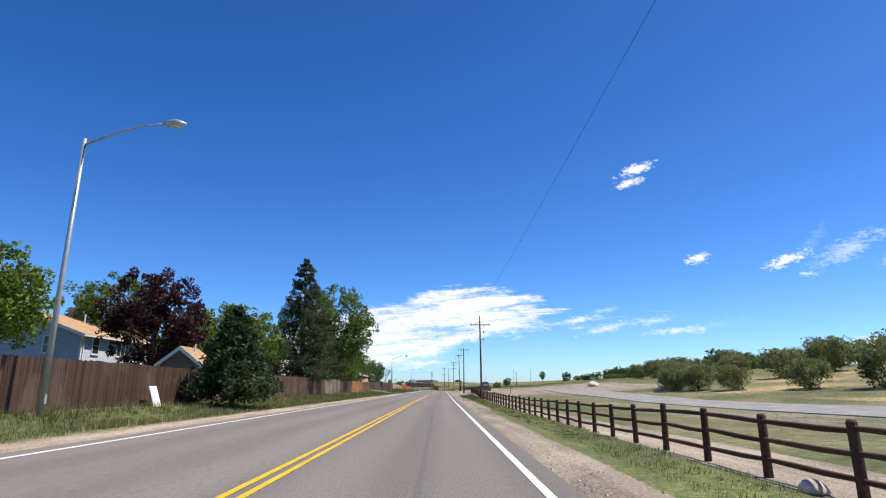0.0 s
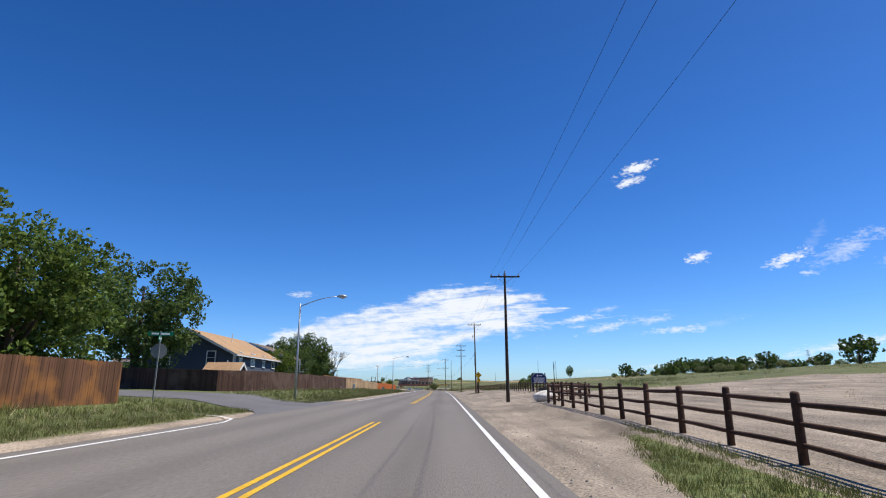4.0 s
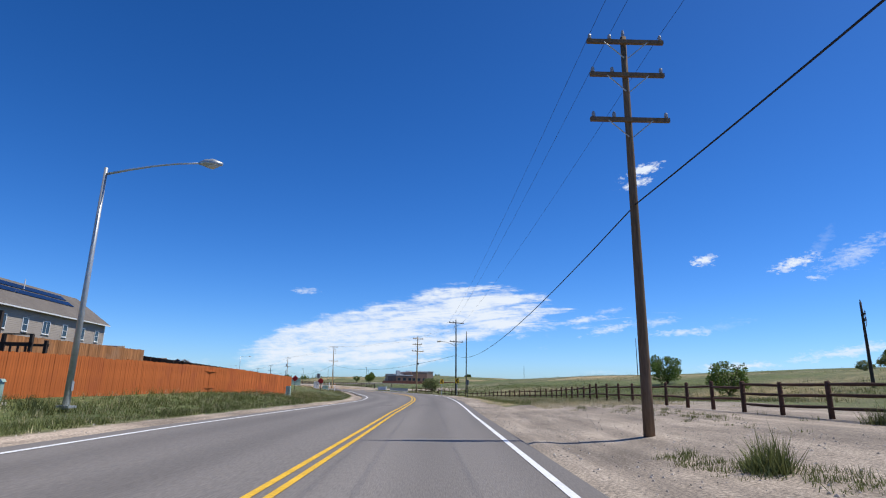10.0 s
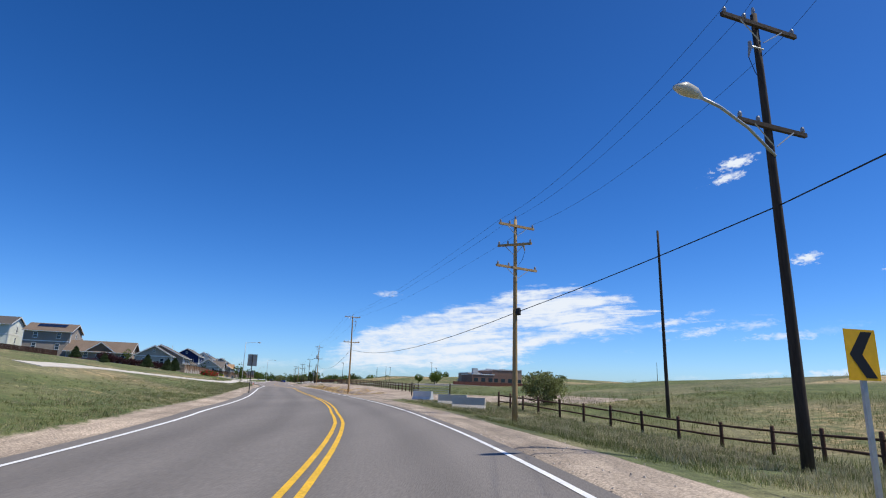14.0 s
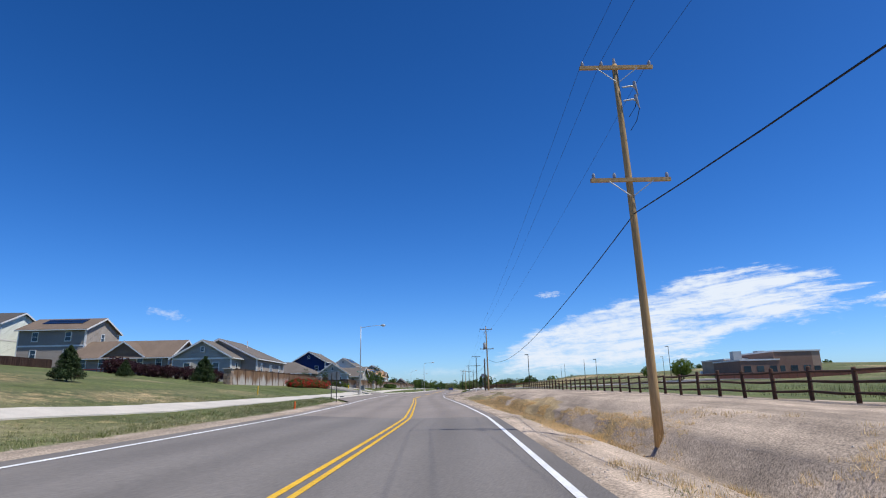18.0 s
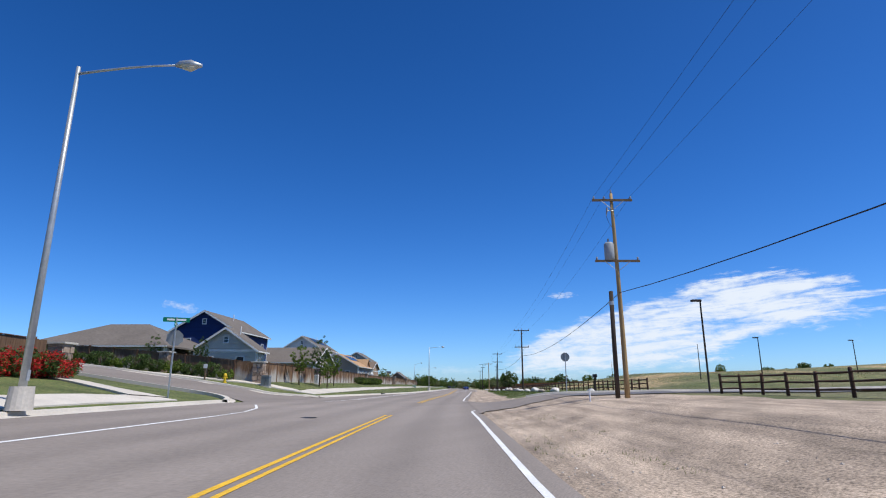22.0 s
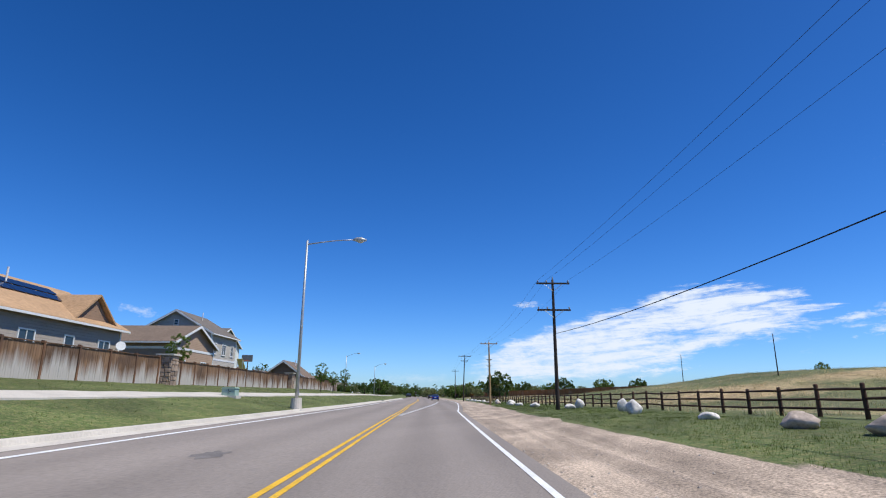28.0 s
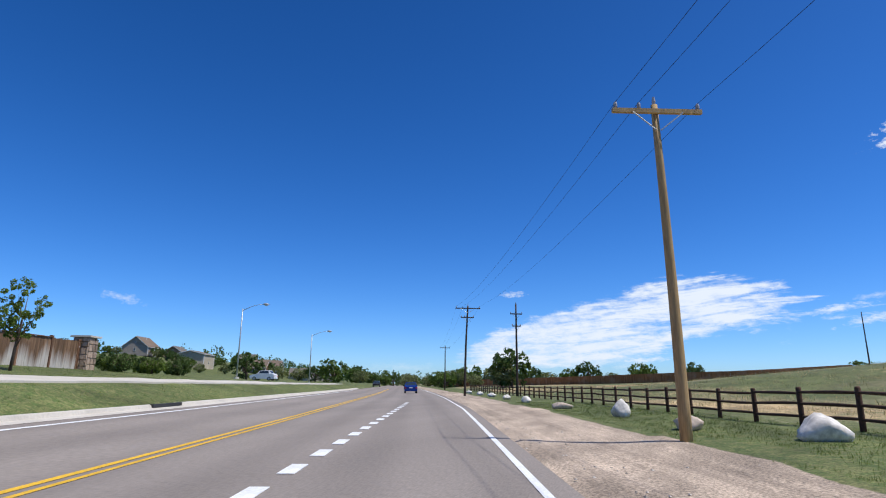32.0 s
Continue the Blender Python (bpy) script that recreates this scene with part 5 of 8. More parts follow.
ROOF_GREY = shingles("grey_shingles", (0.155, 0.135, 0.115))
ROOF_DARK = shingles("dark_grey_shingles", (0.10, 0.09, 0.08))
ROOF_TAN = shingles("tan_shingles", (0.42, 0.27, 0.15))
ROOF_BROWN = shingles("brown_shingles", (0.18, 0.135, 0.1))
SIDE = {"pale_blue": siding("pale_blue_siding", (0.42, 0.48, 0.55)), "white": siding("white_siding", (0.74, 0.73, 0.70)),
        "navy": siding("navy_siding", (0.012, 0.028, 0.11)), "slate": siding("slate_blue_siding", (0.07, 0.085, 0.11)),
        "beige": siding("beige_siding", (0.44, 0.37, 0.27)), "grey": siding("grey_siding", (0.40, 0.37, 0.315)),
        "taupe": siding("taupe_siding", (0.30, 0.262, 0.222)), "sage": siding("pale_grey_green_siding", (0.62, 0.65, 0.58)),
        "brown_light": siding("tan_brown_siding", (0.33, 0.235, 0.16)), "brown": siding("brown_siding", (0.23, 0.15, 0.095)), "cream": siding("cream_siding", (0.52, 0.5, 0.42))}


def window(parent, face, u, z, w, h, half_x, half_y):
    """face: 'road' is the side to the right, 'near' the side that one comes towards."""
    if face == "road":
        m = Matrix.Translation((half_x, u, z)) @ Matrix.Rotation(math.pi / 2, 4, "Z")
    elif face == "far":
        m = Matrix.Translation((u, half_y, z)) @ Matrix.Rotation(math.pi, 4, "Z")
    else:
        m = Matrix.Translation((u, -half_y, z))
    t = 0.09
    g = Geo()
    g.box(-w / 2 - t, -0.06, -t, w / 2 + t, 0.02, 0).box(-w / 2 - t, -0.06, h, w / 2 + t, 0.02, h + t)
    g.box(-w / 2 - t, -0.06, 0, -w / 2, 0.02, h).box(w / 2, -0.06, 0, w / 2 + t, 0.02, h)
    g.box(-0.03, -0.05, 0, 0.03, 0.0, h) if w > 0.9 else g.box(-w / 2, -0.05, h / 2 - 0.025, w / 2, 0.0, h / 2 + 0.025)
    frame_ob = part("window", g, TRIM, parent, "white framed window", m=m)
    part("pane", Geo().box(-w / 2, -0.022, 0, w / 2, -0.004, h), GLASS, frame_ob)
    part("sill", Geo().box(-w / 2 - 0.12, -0.1, -t - 0.04, w / 2 + 0.12, 0.0, -t), TRIM, frame_ob)


def house(s0, s1, d_near, d_far, base, eave, apex, ridge, wall, roof, label, storeys=1, solar=False, near_windows=2, turn=0.0, over=0.45,
          chimney=False, band=None, vent=True, road_windows=None, hip=False):
    """A gabled house. ridge: 'y' runs along the road, 'x' across it. Heights are over the road."""
    sm, dm = (s0 + s1) / 2, (d_near + d_far) / 2
    root = thing("house", label, "house", here(sm, dm, base, turn), "houses")
    hx, hy, e, a = abs(d_near - d_far) / 2, (s1 - s0) / 2, eave - base, apex - base
    half, length, axis = (hx, hy, "y") if ridge == "y" else (hy, hx, "x")
    body = Geo()
    poly = [(-half, -1.2), (half, -1.2), (half, e), (0, a), (-half, e)]
    body.prism(poly, axis, -length, length)
    if hip:
        pull = half * 0.95 + 0.3
        body.v = [tuple(q - math.copysign(pull, q) if i == (1 if axis == "y" else 0) and abs(v[2] - a) < 0.01 and (axis == "x" or q > 0) else q for i, q in enumerate(v)) for v in body.v]
    part("wall", body, SIDE[wall], root)
    if hip:
        for end in ((-1, 1) if axis == "x" else (1,)):
            top, low, out = (a - e) / half, e - (a - e) / half * over, length + over
            tri = [(-half - over, end * out, low + 0.1), (half + over, end * out, low + 0.1), (0.01, end * (out - half * 0.95), a + 0.14)]
            tri = tri if axis == "y" else [(q[1], q[0], q[2]) for q in tri]
            g = Geo().add(tri + [(q[0], q[1], q[2] - 0.16) for q in tri], [(0, 1, 2), (5, 4, 3), (0, 3, 4, 1), (1, 4, 5, 2), (2, 5, 3, 0)])
            part("hip_slope", g, roof, root, "hipped end slope of the roof")
    slope = (a - e) / half
    for side in (-1, 1):
        x0, z0 = side * (half + over), e - slope * over
        t = 0.16
        slab_poly = [(x0, z0), (x0, z0 + t), (0, a + t), (0, a)]
        slab_poly = slab_poly if side < 0 else list(reversed(slab_poly))
        g = Geo().prism(list(reversed(slab_poly)), axis, -length - over, length + over)
        if hip:
            # both ends of the ridge are drawn in, and the ends close with slopes of their own
            keep = -1 if axis == "y" else 0
            g.v = [tuple(q - math.copysign(half * 0.95, q) if i == (1 if axis == "y" else 0) and abs(v[0 if axis == "y" else 1]) < 0.01 and (keep == 0 or q > 0) else q for i, q in enumerate(v)) for v in g.v]
        r = part("roof", g, roof, root, "shingled roof slope")
        # rakes and gutter in white
        for end in (-1, 1):
            if hip and (axis == "x" or end > 0):
                continue
            y = end * (length + over)
            g = Geo().prism(list(reversed([(x0, z0 - 0.1), (x0, z0 + t - 0.02), (0, a + t - 0.02), (0, a - 0.12)] if side < 0 else
                                          [(0, a - 0.12), (0, a + t - 0.02), (x0, z0 + t - 0.02), (x0, z0 - 0.1)])), axis, y - 0.02, y + 0.03) if axis == "y" else \
                Geo().prism([(x0, z0 - 0.1), (x0, z0 + t - 0.02), (0, a + t - 0.02), (0, a - 0.12)], axis, y - 0.02, y + 0.03)
            part("rake_board", g, TRIM, r)
        if axis == "y":
            g = Geo().box(x0 - 0.05, -length - over, z0 - 0.02, x0 + 0.05, length + over, z0 + 0.12)
        else:
            g = Geo().box(-length - over, x0 - 0.05, z0 - 0.02, length + over, x0 + 0.05, z0 + 0.12)
        part("gutter", g, TRIM, r)
        if solar and ((side > 0 and axis == "y") or (side < 0 and axis == "x")):
            # panels lie on this slope
            ang = math.atan2(a - e, half)
            rows, cols = 2, max(3, int(length * 1.3 / 1.05))
            for i in range(rows):
                for j in range(cols):
                    u = half * 0.25 + i * 1.0
                    v = (j - cols / 2) * 1.05
                    x, z = side * u, a + t - slope * u + 0.06
                    if axis == "y":
                        m = Matrix.Translation((x, v, z)) @ Matrix.Rotation(side * ang, 4, "Y")
                        g = Geo().box(-0.46, 0.02, 0, 0.46, 1.02, 0.04)
                    else:
                        m = Matrix.Translation((v, x, z)) @ Matrix.Rotation(-side * ang, 4, "X")
                        g = Geo().box(0.02, -0.46, 0, 1.02, 0.46, 0.04)
                    part("solar_panel", g, SOLAR, r, "dark blue solar panel", m=m)
    # corner boards and belt
    for x in (-hx, hx):
        for y in (-hy, hy):
            part("corner_board", Geo().box(x - 0.06, y - 0.06, -0.4, x + 0.06, y + 0.06, e - 0.02), TRIM, root)
    part("downspout", Geo().box(hx + 0.07, -hy + 0.1, -0.4, hx + 0.15, -hy + 0.18, e - 0.1), TRIM, root)
    if band:
        part("belt_board", Geo().box(-hx - 0.03, -hy - 0.03, band - 0.12, hx + 0.03, hy + 0.03, band + 0.12), TRIM, root)
    for st in range(storeys):
        z = (1.25 if storeys == 1 and e > 2.6 else 0.9) + st * (e / storeys)
        n = road_windows if road_windows is not None else max(1, int(2 * hy / 3.6))
        for i in range(n):
            window(root, "road", -hy + (i + 0.5) * 2 * hy / n, z, 1.2 if i % 2 else 0.8, 1.25, hx, hy)
        for i in range(near_windows):
            window(root, "near", -hx + (i + 0.5) * 2 * hx / near_windows, z, 0.8, 1.25, hx, hy)
    if vent and ridge == "y":
        window(root, "near", 0, e + (a - e) * 0.35, 0.45, 0.6, hx, hy)
    # vent pipes on the roof
    part("vent_pipe", Geo().tube([(half * 0.3, 0, a - slope * half * 0.3), (half * 0.3, 0, a + 0.35)] if axis == "y" else
                                 [(0, half * 0.3, a - slope * half * 0.3), (0, half * 0.3, a + 0.35)], 0.06, 8), TRIM, root)
    if chimney:
        ch = part("chimney", Geo().box(-0.5, 0.6, e, 0.3, 1.6, a + 0.9), ROOF_TAN, root, "brick chimney")
        part("chimney_cap", Geo().box(-0.58, 0.52, a + 0.9, 0.38, 1.68, a + 1.0), CONCRETE, ch)
    return root


def porch(root, x, y0, y1, z, out):
    """A lean-to roof on two posts on the side that faces the road."""
    ob = part("porch_roof", Geo().prism([(x, z), (x + out, z - 0.45), (x + out, z - 0.33), (x, z + 0.14)], "y", y0, y1), ROOF_BROWN, root, "small lean-to porch roof")
    for y in (y0 + 0.15, y1 - 0.15):
        part("porch_post", Geo().box(x + out - 0.3, y - 0.07, -0.6, x + out - 0.16, y + 0.07, z - 0.4), TRIM, ob)
    part("fascia", Geo().box(x + out - 0.02, y0, z - 0.5, x + out + 0.04, y1, z - 0.34), TRIM, ob)


def front_gable(root, x, y, half, z0, z1, depth, wall, roof):
    """A small gable set on the eaves of the side that one comes towards."""
    g = part("front_gable", Geo().prism([(x - half, z0), (x + half, z0), (x, z1)], "y", y - 0.3, y + depth), wall, root, "shingled front gable")
    for e in (-1, 1):
        out, up = half + 0.35, z0 - 0.25
        poly = [(x + e * out, up), (x + e * out, up + 0.14), (x, z1 + 0.14), (x, z1)]
        part("gable_roof", Geo().prism(poly if e > 0 else poly[::-1], "y", y - 0.6, y + depth + 1.0), roof, g)
        board = [(x + e * out, up - 0.1), (x + e * out, up + 0.12), (x, z1 + 0.12), (x, z1 - 0.14)]
        part("rake_board", Geo().prism(board if e > 0 else board[::-1], "y", y - 0.64, y - 0.6), TRIM, g)


house(44, 55, -28, -38, 0.8, 5.4, 7.3, "y", "pale_blue", ROOF_TAN, "pale blue two-storey house with a tan shingle roof and chimney", 2, chimney=True)
house(36.8, 39.2, -15.6, -18.2, 0.6, 2.8, 3.8, "y", "brown", ROOF_TAN, "small brown garden shed behind a plank fence", 1, near_windows=0, road_windows=0, vent=False, over=0.2)
house(57, 68, -24, -34, 0.8, 3.9, 6.0, "y", "white", ROOF_TAN, "low white house with a tan shingle roof behind trees", 1)
house(73, 84, -21, -31, 0.8, 4.6, 7.4, "x", "white", ROOF_GREY, "white sided house behind a pine tree", 2)
house(95, 106, -24, -36, 0.8, 4.6, 6.6, "y", "beige", ROOF_BROWN, "beige house with windows behind a big tree", 1)
house(149, 165, -21.6, -31, 0.8, 4.7, 7.1, "y", "slate", ROOF_TAN, "dark slate two-storey house with a tan roof", 2, near_windows=2)
root = house(169, 180, -21.4, -32, 1.0, 5.2, 7.2, "y", "slate", ROOF_BROWN, "dark slate house with a white balcony and a brown roof", 2)
part("balcony_floor", Geo().box(5.3, -5.2, 2.3, 7.0, -0.5, 2.45), TRIM, root)
for k in range(10):
    part("baluster", Geo().box(6.9, -5.15 + k * 0.5, 2.45, 6.96, -5.09 + k * 0.5, 3.35), TRIM, root)
part("balcony_rail", Geo().box(6.86, -5.2, 3.35, 7.0, -0.5, 3.43), TRIM, root)
for y in (-5.1, -0.6):
    part("balcony_post", Geo().box(6.85, y - 0.06, -0.5, 6.97, y + 0.06, 4.0), TRIM, root)
house(142, 144.6, -18.8, -21.6, 0.5, 2.5, 3.4, "x", "slate", ROOF_TAN, "small dark garden shed with a tan roof behind a fence", 1, near_windows=0, road_windows=0, vent=False, over=0.3)
root = house(253, 267, -44.8, -52.2, 1.8, 10.2, 13.0, "y", "beige", ROOF_BROWN, "tall beige house with solar panels on its roof", 3, solar=True)
porch(root, 3.7, -6.0, 0.0, 4.6, 2.4)
house(272, 298, -41, -49.5, 1.8, 8.4, 11.5, "y", "taupe", ROOF_GREY, "grey sided house with a broad grey roof and solar panels", 2, solar=True)
# the estate on the slope
for s, d, base, side, roof, solar, label in ((466.5, -71.5, 7.2, "sage", ROOF_DARK, False, "pale green-white two-storey estate house with a dark roof"),
                                             (470, -86, 8.2, "white", ROOF_BROWN, False, "white two-storey estate house with a brown roof"),
                                             (466.5, -58.2, 6.0, "taupe", ROOF_BROWN, True, "grey two-storey estate house with solar panels"),
                                             (474, -101, 9.3, "sage", ROOF_DARK, False, "pale two-storey estate house with a dark roof"),
                                             (478, -116, 10.4, "taupe", ROOF_BROWN, True, "brown two-storey estate house with solar panels")):
    house(s - 4.6, s + 4.6, d + 5.0, d - 5.0, base, base + 5.3, base + 7.3, "x", side, roof, label, 2, solar, road_windows=1, near_windows=2, band=2.8)
house(505, 517, -66, -78, 5.6, 11.2, 13.7, "x", "sage", ROOF_DARK, "pale two-storey estate house with a dark roof", 2)
root = house(459, 468.5, -38.9, -52.6, 4.0, 6.8, 9.3, "x", "taupe", ROOF_BROWN, "taupe single-storey house with a red deck", 1, near_windows=5, over=0.7)
front_gable(root, 0.4, -4.75, 3.0, 2.75, 4.9, 2.0, SIDE["brown"], ROOF_BROWN)
house(460.5, 475.5, -26.6, -37.9, 3.0, 6.25, 9.1, "y", "taupe", ROOF_GREY, "taupe single-storey house with a long grey roof", 1, near_windows=2, hip=True, road_windows=3)
house(456.2, 466, -28.9, -37.0, 3.0, 6.3, 8.6, "y", "grey", ROOF_GREY, "grey gabled wing of a single-storey house", 1, near_windows=2, band=3.1)
house(506, 518, -29, -44, 2.2, 5.4, 8.0, "x", "grey", ROOF_GREY, "grey single-storey house with a broad roof", 1, near_windows=3, hip=True)
house(511.8, 514.4, -21.7, -28.7, 2.0, 5.3, 7.65, "y", "cream", ROOF_GREY, "pale grey gabled house behind a plank fence", 1, near_windows=2, band=3.2)
house(525.6, 538.5, -30.3, -38.9, 2.2, 8.9, 11.45, "y", "navy", ROOF_GREY, "navy blue two-storey house with white trim", 2, near_windows=2, band=4.2, road_windows=3)
house(541.5, 553, -23.5, -33, 2.2, 5.3, 7.8, "x", "grey", ROOF_GREY, "grey single-storey house behind young trees", 1, over=0.6)
house(557, 568, -27.5, -36, 1.9, 4.7, 6.4, "y", "cream", ROOF_TAN, "low cream house with a tan roof", 1, hip=True)
root = house(574, 588.5, -31.9, -40.1, 2.4, 9.7, 12.3, "y", "white", ROOF_GREY, "white two-storey house with solar panels", 2, solar=True, near_windows=2, road_windows=4)
porch(root, 4.1, -5.5, -2.0, 2.7, 1.6)
root = house(578, 593, -24, -33.5, 2.3, 5.9, 8.6, "y", "taupe", ROOF_TAN, "single-storey house with a tan roof and solar panels", 1, solar=True, near_windows=2, road_windows=4)
part("cross_gable", Geo().prism([(2.2, 3.5), (6.8, 3.5), (4.5, 5.4)], "x", 0.0, 4.5), SIDE["brown"], root, "brown shingled cross gable")
part("gable_roof", Geo().prism([(1.9, 3.45), (4.5, 5.55), (4.5, 5.68), (1.7, 3.45)], "x", 0.0, 4.8), ROOF_TAN, root)
part("gable_roof", Geo().prism([(4.5, 5.55), (7.1, 3.45), (7.3, 3.45), (4.5, 5.68)], "x", 0.0, 4.8), ROOF_TAN, root)
house(605.8, 615.4, -26.2, -36, 2.0, 6.2, 8.1, "x", "brown_light", ROOF_BROWN, "brown gabled house behind the plank fence", 1, near_windows=2, band=3.6)
house(599, 612.5, -36.6, -46, 2.0, 6.3, 9.2, "y", "brown", ROOF_BROWN, "brown single-storey house with solar panels", 1, solar=True, near_windows=2)
root = house(623.3, 632.2, -29.8, -39.2, 2.0, 8.9, 11.65, "y", "grey", ROOF_GREY, "grey two-storey house with a long roof", 2, road_windows=3, band=3.6)
porch(root, 4.7, -3.6, 0.6, 2.7, 2.0)
house(641.6, 653.8, -36.8, -47, 2.3, 9.3, 12.0, "x", "sage", ROOF_GREY, "pale sage two-storey house with white trim", 2, near_windows=2, band=3.4)
house(633.6, 640, -20.2, -26, 1.7, 3.8, 5.9, "y", "brown", ROOF_BROWN, "small brown garden outbuilding with a grey shingle roof", 1, near_windows=1, road_windows=0, vent=False)
# far houses beyond the crossing
random.seed(12)
for s, d in ((880, -95), (905, -130), (930, -80), (960, -62), (975, -140), (1010, -90), (1040, -60), (1060, -120)):
    z = level(s, d)
    house(s - 7, s + 7, d + 6, d - 6, z, z + random.choice((3.2, 5.4)), z + random.uniform(6.5, 8), random.choice("xy"), random.choice(("grey", "beige", "taupe", "brown")),
          random.choice((ROOF_GREY, ROOF_BROWN)), "distant suburban house with a shingle roof", 1, near_windows=1, road_windows=1)

# school-like building across the field
BRICK_BROWN = material("brown_split_brick", (0.27, 0.165, 0.12), 0.9, (12, 0.2), (0.5, 0.12), 0.3, 20)
BRICK_TAN = material("tan_split_brick", (0.42, 0.30, 0.22), 0.9, (12, 0.2), (0.5, 0.12), 0.3, 20)
RUST_PANEL = material("rust_metal_panels", (0.12, 0.045, 0.03), 0.7, (5, 0.15), (0.4, 0.15), 0.1, stretch=(6, 6, 0.2))


def flat_block(parent, x0, y0, x1, y1, h, mat):
    b = part("wing", Geo().box(x0, y0, -4, x1, y1, h), mat, parent)
    part("parapet", Geo().box(x0 - 0.15, y0 - 0.15, h, x1 + 0.15, y1 + 0.15, h + 0.35), TRIM if mat is not RUST_PANEL else mat, b)
    return b


school = thing("school_building", "low brown brick building with flat roofs beyond a field", "building", here(520, 80, 2.4))
for x0, y0, x1, y1, h, mat in ((-9, -8, 0, 6, 3.6, BRICK_BROWN), (0, -6, 9, 14, 5.6, BRICK_BROWN), (-6, 6, 0, 20, 4.4, BRICK_TAN), (9, 2, 16, 20, 6.0, BRICK_TAN)):
    w = flat_block(school, x0, y0, x1, y1, h, mat)
    for k in range(3):
        f = (k + 0.5) / 3
        part("window", Geo().box(x0 + (x1 - x0) * f - 0.8, y0 - 0.06, 1.0, x0 + (x1 - x0) * f + 0.8, y0 + 0.02, 2.4), GLASS, w)
for i in range(4):
    part("roof_unit", Geo().box(-5 + i * 6, 3, 3.4, -3 + i * 6, 5, 6.4), TRANSFORMER, school)
wall_root = thing("metal_fence", "tall rust-brown metal panel fence beside a building", "fence", here(500, 62, 0.9))
for i in range(26):
    part("panel", Geo().box(-2 + i * 2.4, -0.03, 0, 0.36 + i * 2.4, 0.03, 2.2), RUST_PANEL, wall_root, m=Matrix.Rotation(0.25, 4, "Z"))
    part("post", Geo().box(-2.06 + i * 2.4, -0.06, 0, -1.96 + i * 2.4, 0.06, 2.35), POLE_DARK, wall_root, m=Matrix.Rotation(0.25, 4, "Z"))
depot = thing("depot_building", "long low white building with a yellow stripe far off", "building", here(640, 118, 1.5))
part("wall", Geo().box(-30, -5, -2, 30, 5, 4.5), SIDE["white"], depot)
part("stripe", Geo().box(-30.1, -5.1, 3.2, 30.1, 5.1, 4.4), YELLOW, depot, "yellow stripe")
part("roof", Geo().box(-30.4, -5.4, 4.5, 30.4, 5.4, 4.8), TRIM, depot)
# long brown wall across the meadow
plank_fence([(830, 12), (800, 24), (760, 46), (715, 78)], 2.0, PLANK_RUST, "long brown plank fence across the meadow", near=(5000, 5001))


# ---- trees and shrubs ----
BARK = material("bark", (0.11, 0.08, 0.06), 0.95, (6, 0.3), (0.8, 0.2), 0.6, 12, stretch=(3, 3, 0.6))
BARK_DEAD = material("bare_grey_bark", (0.15, 0.125, 0.105), 0.95)


def leaf_material(name, color, spread=0.4):
    return material(name, color, 0.6, (0.9, 0.25), (0.25, 0.2), 0.0, translucent=0.4, island=spread)


LEAF = leaf_material("broad_leaves", (0.125, 0.185, 0.036))
LEAF_LIGHT = leaf_material("light_green_leaves", (0.14, 0.20, 0.03))
LEAF_DARK = leaf_material("dark_green_leaves", (0.09, 0.14, 0.033))
LEAF_PINE = leaf_material("pine_needles", (0.075, 0.092, 0.042))
LEAF_JUNIPER = leaf_material("juniper_needles", (0.055, 0.085, 0.03))
LEAF_PURPLE = leaf_material("purple_leaves", (0.055, 0.018, 0.022))
LEAF_GREY = leaf_material("grey_green_leaves", (0.20, 0.225, 0.085))
FLOWER_RED = leaf_material("red_blossom", (0.5, 0.03, 0.025))


def leaf_cloud(rng, clumps, per, size, flat=0.0):
    """Leaf quads round clump centres (x, y, z, radius)."""
    c = np.repeat(np.array(clumps), per, axis=0)
    n = len(c)
    u = rng.normal(size=(n, 3))
    u /= np.linalg.norm(u, axis=1)[:, None]
    p = c[:, :3] + u * (c[:, 3] * rng.uniform(0.35, 1.05, n) ** 0.6)[:, None]
    a = rng.normal(size=(n, 3))
    a[:, 2] *= 1 - flat
    a /= np.linalg.norm(a, axis=1)[:, None]
    b = np.cross(a, rng.normal(size=(n, 3)))
    b /= np.linalg.norm(b, axis=1)[:, None]
    k = size * rng.uniform(0.6, 1.3, n)[:, None]
    quad = np.stack([p - a * k, p - b * k * 0.55, p + a * k, p + b * k * 0.55], axis=1).reshape(-1, 3)
    return quad


def leaf_mesh(name, quad, mat):
    me = bpy.data.meshes.new(name)
    n = len(quad) // 4
    me.vertices.add(len(quad))
    me.vertices.foreach_set("co", quad.astype(np.float32).ravel())
    me.loops.add(4 * n)
    me.loops.foreach_set("vertex_index", np.arange(4 * n, dtype=np.int32))
    me.polygons.add(n)
    me.polygons.foreach_set("loop_start", np.arange(0, 4 * n, 4, dtype=np.int32))
    me.update(calc_edges=True)
    me.materials.append(mat)
    return me


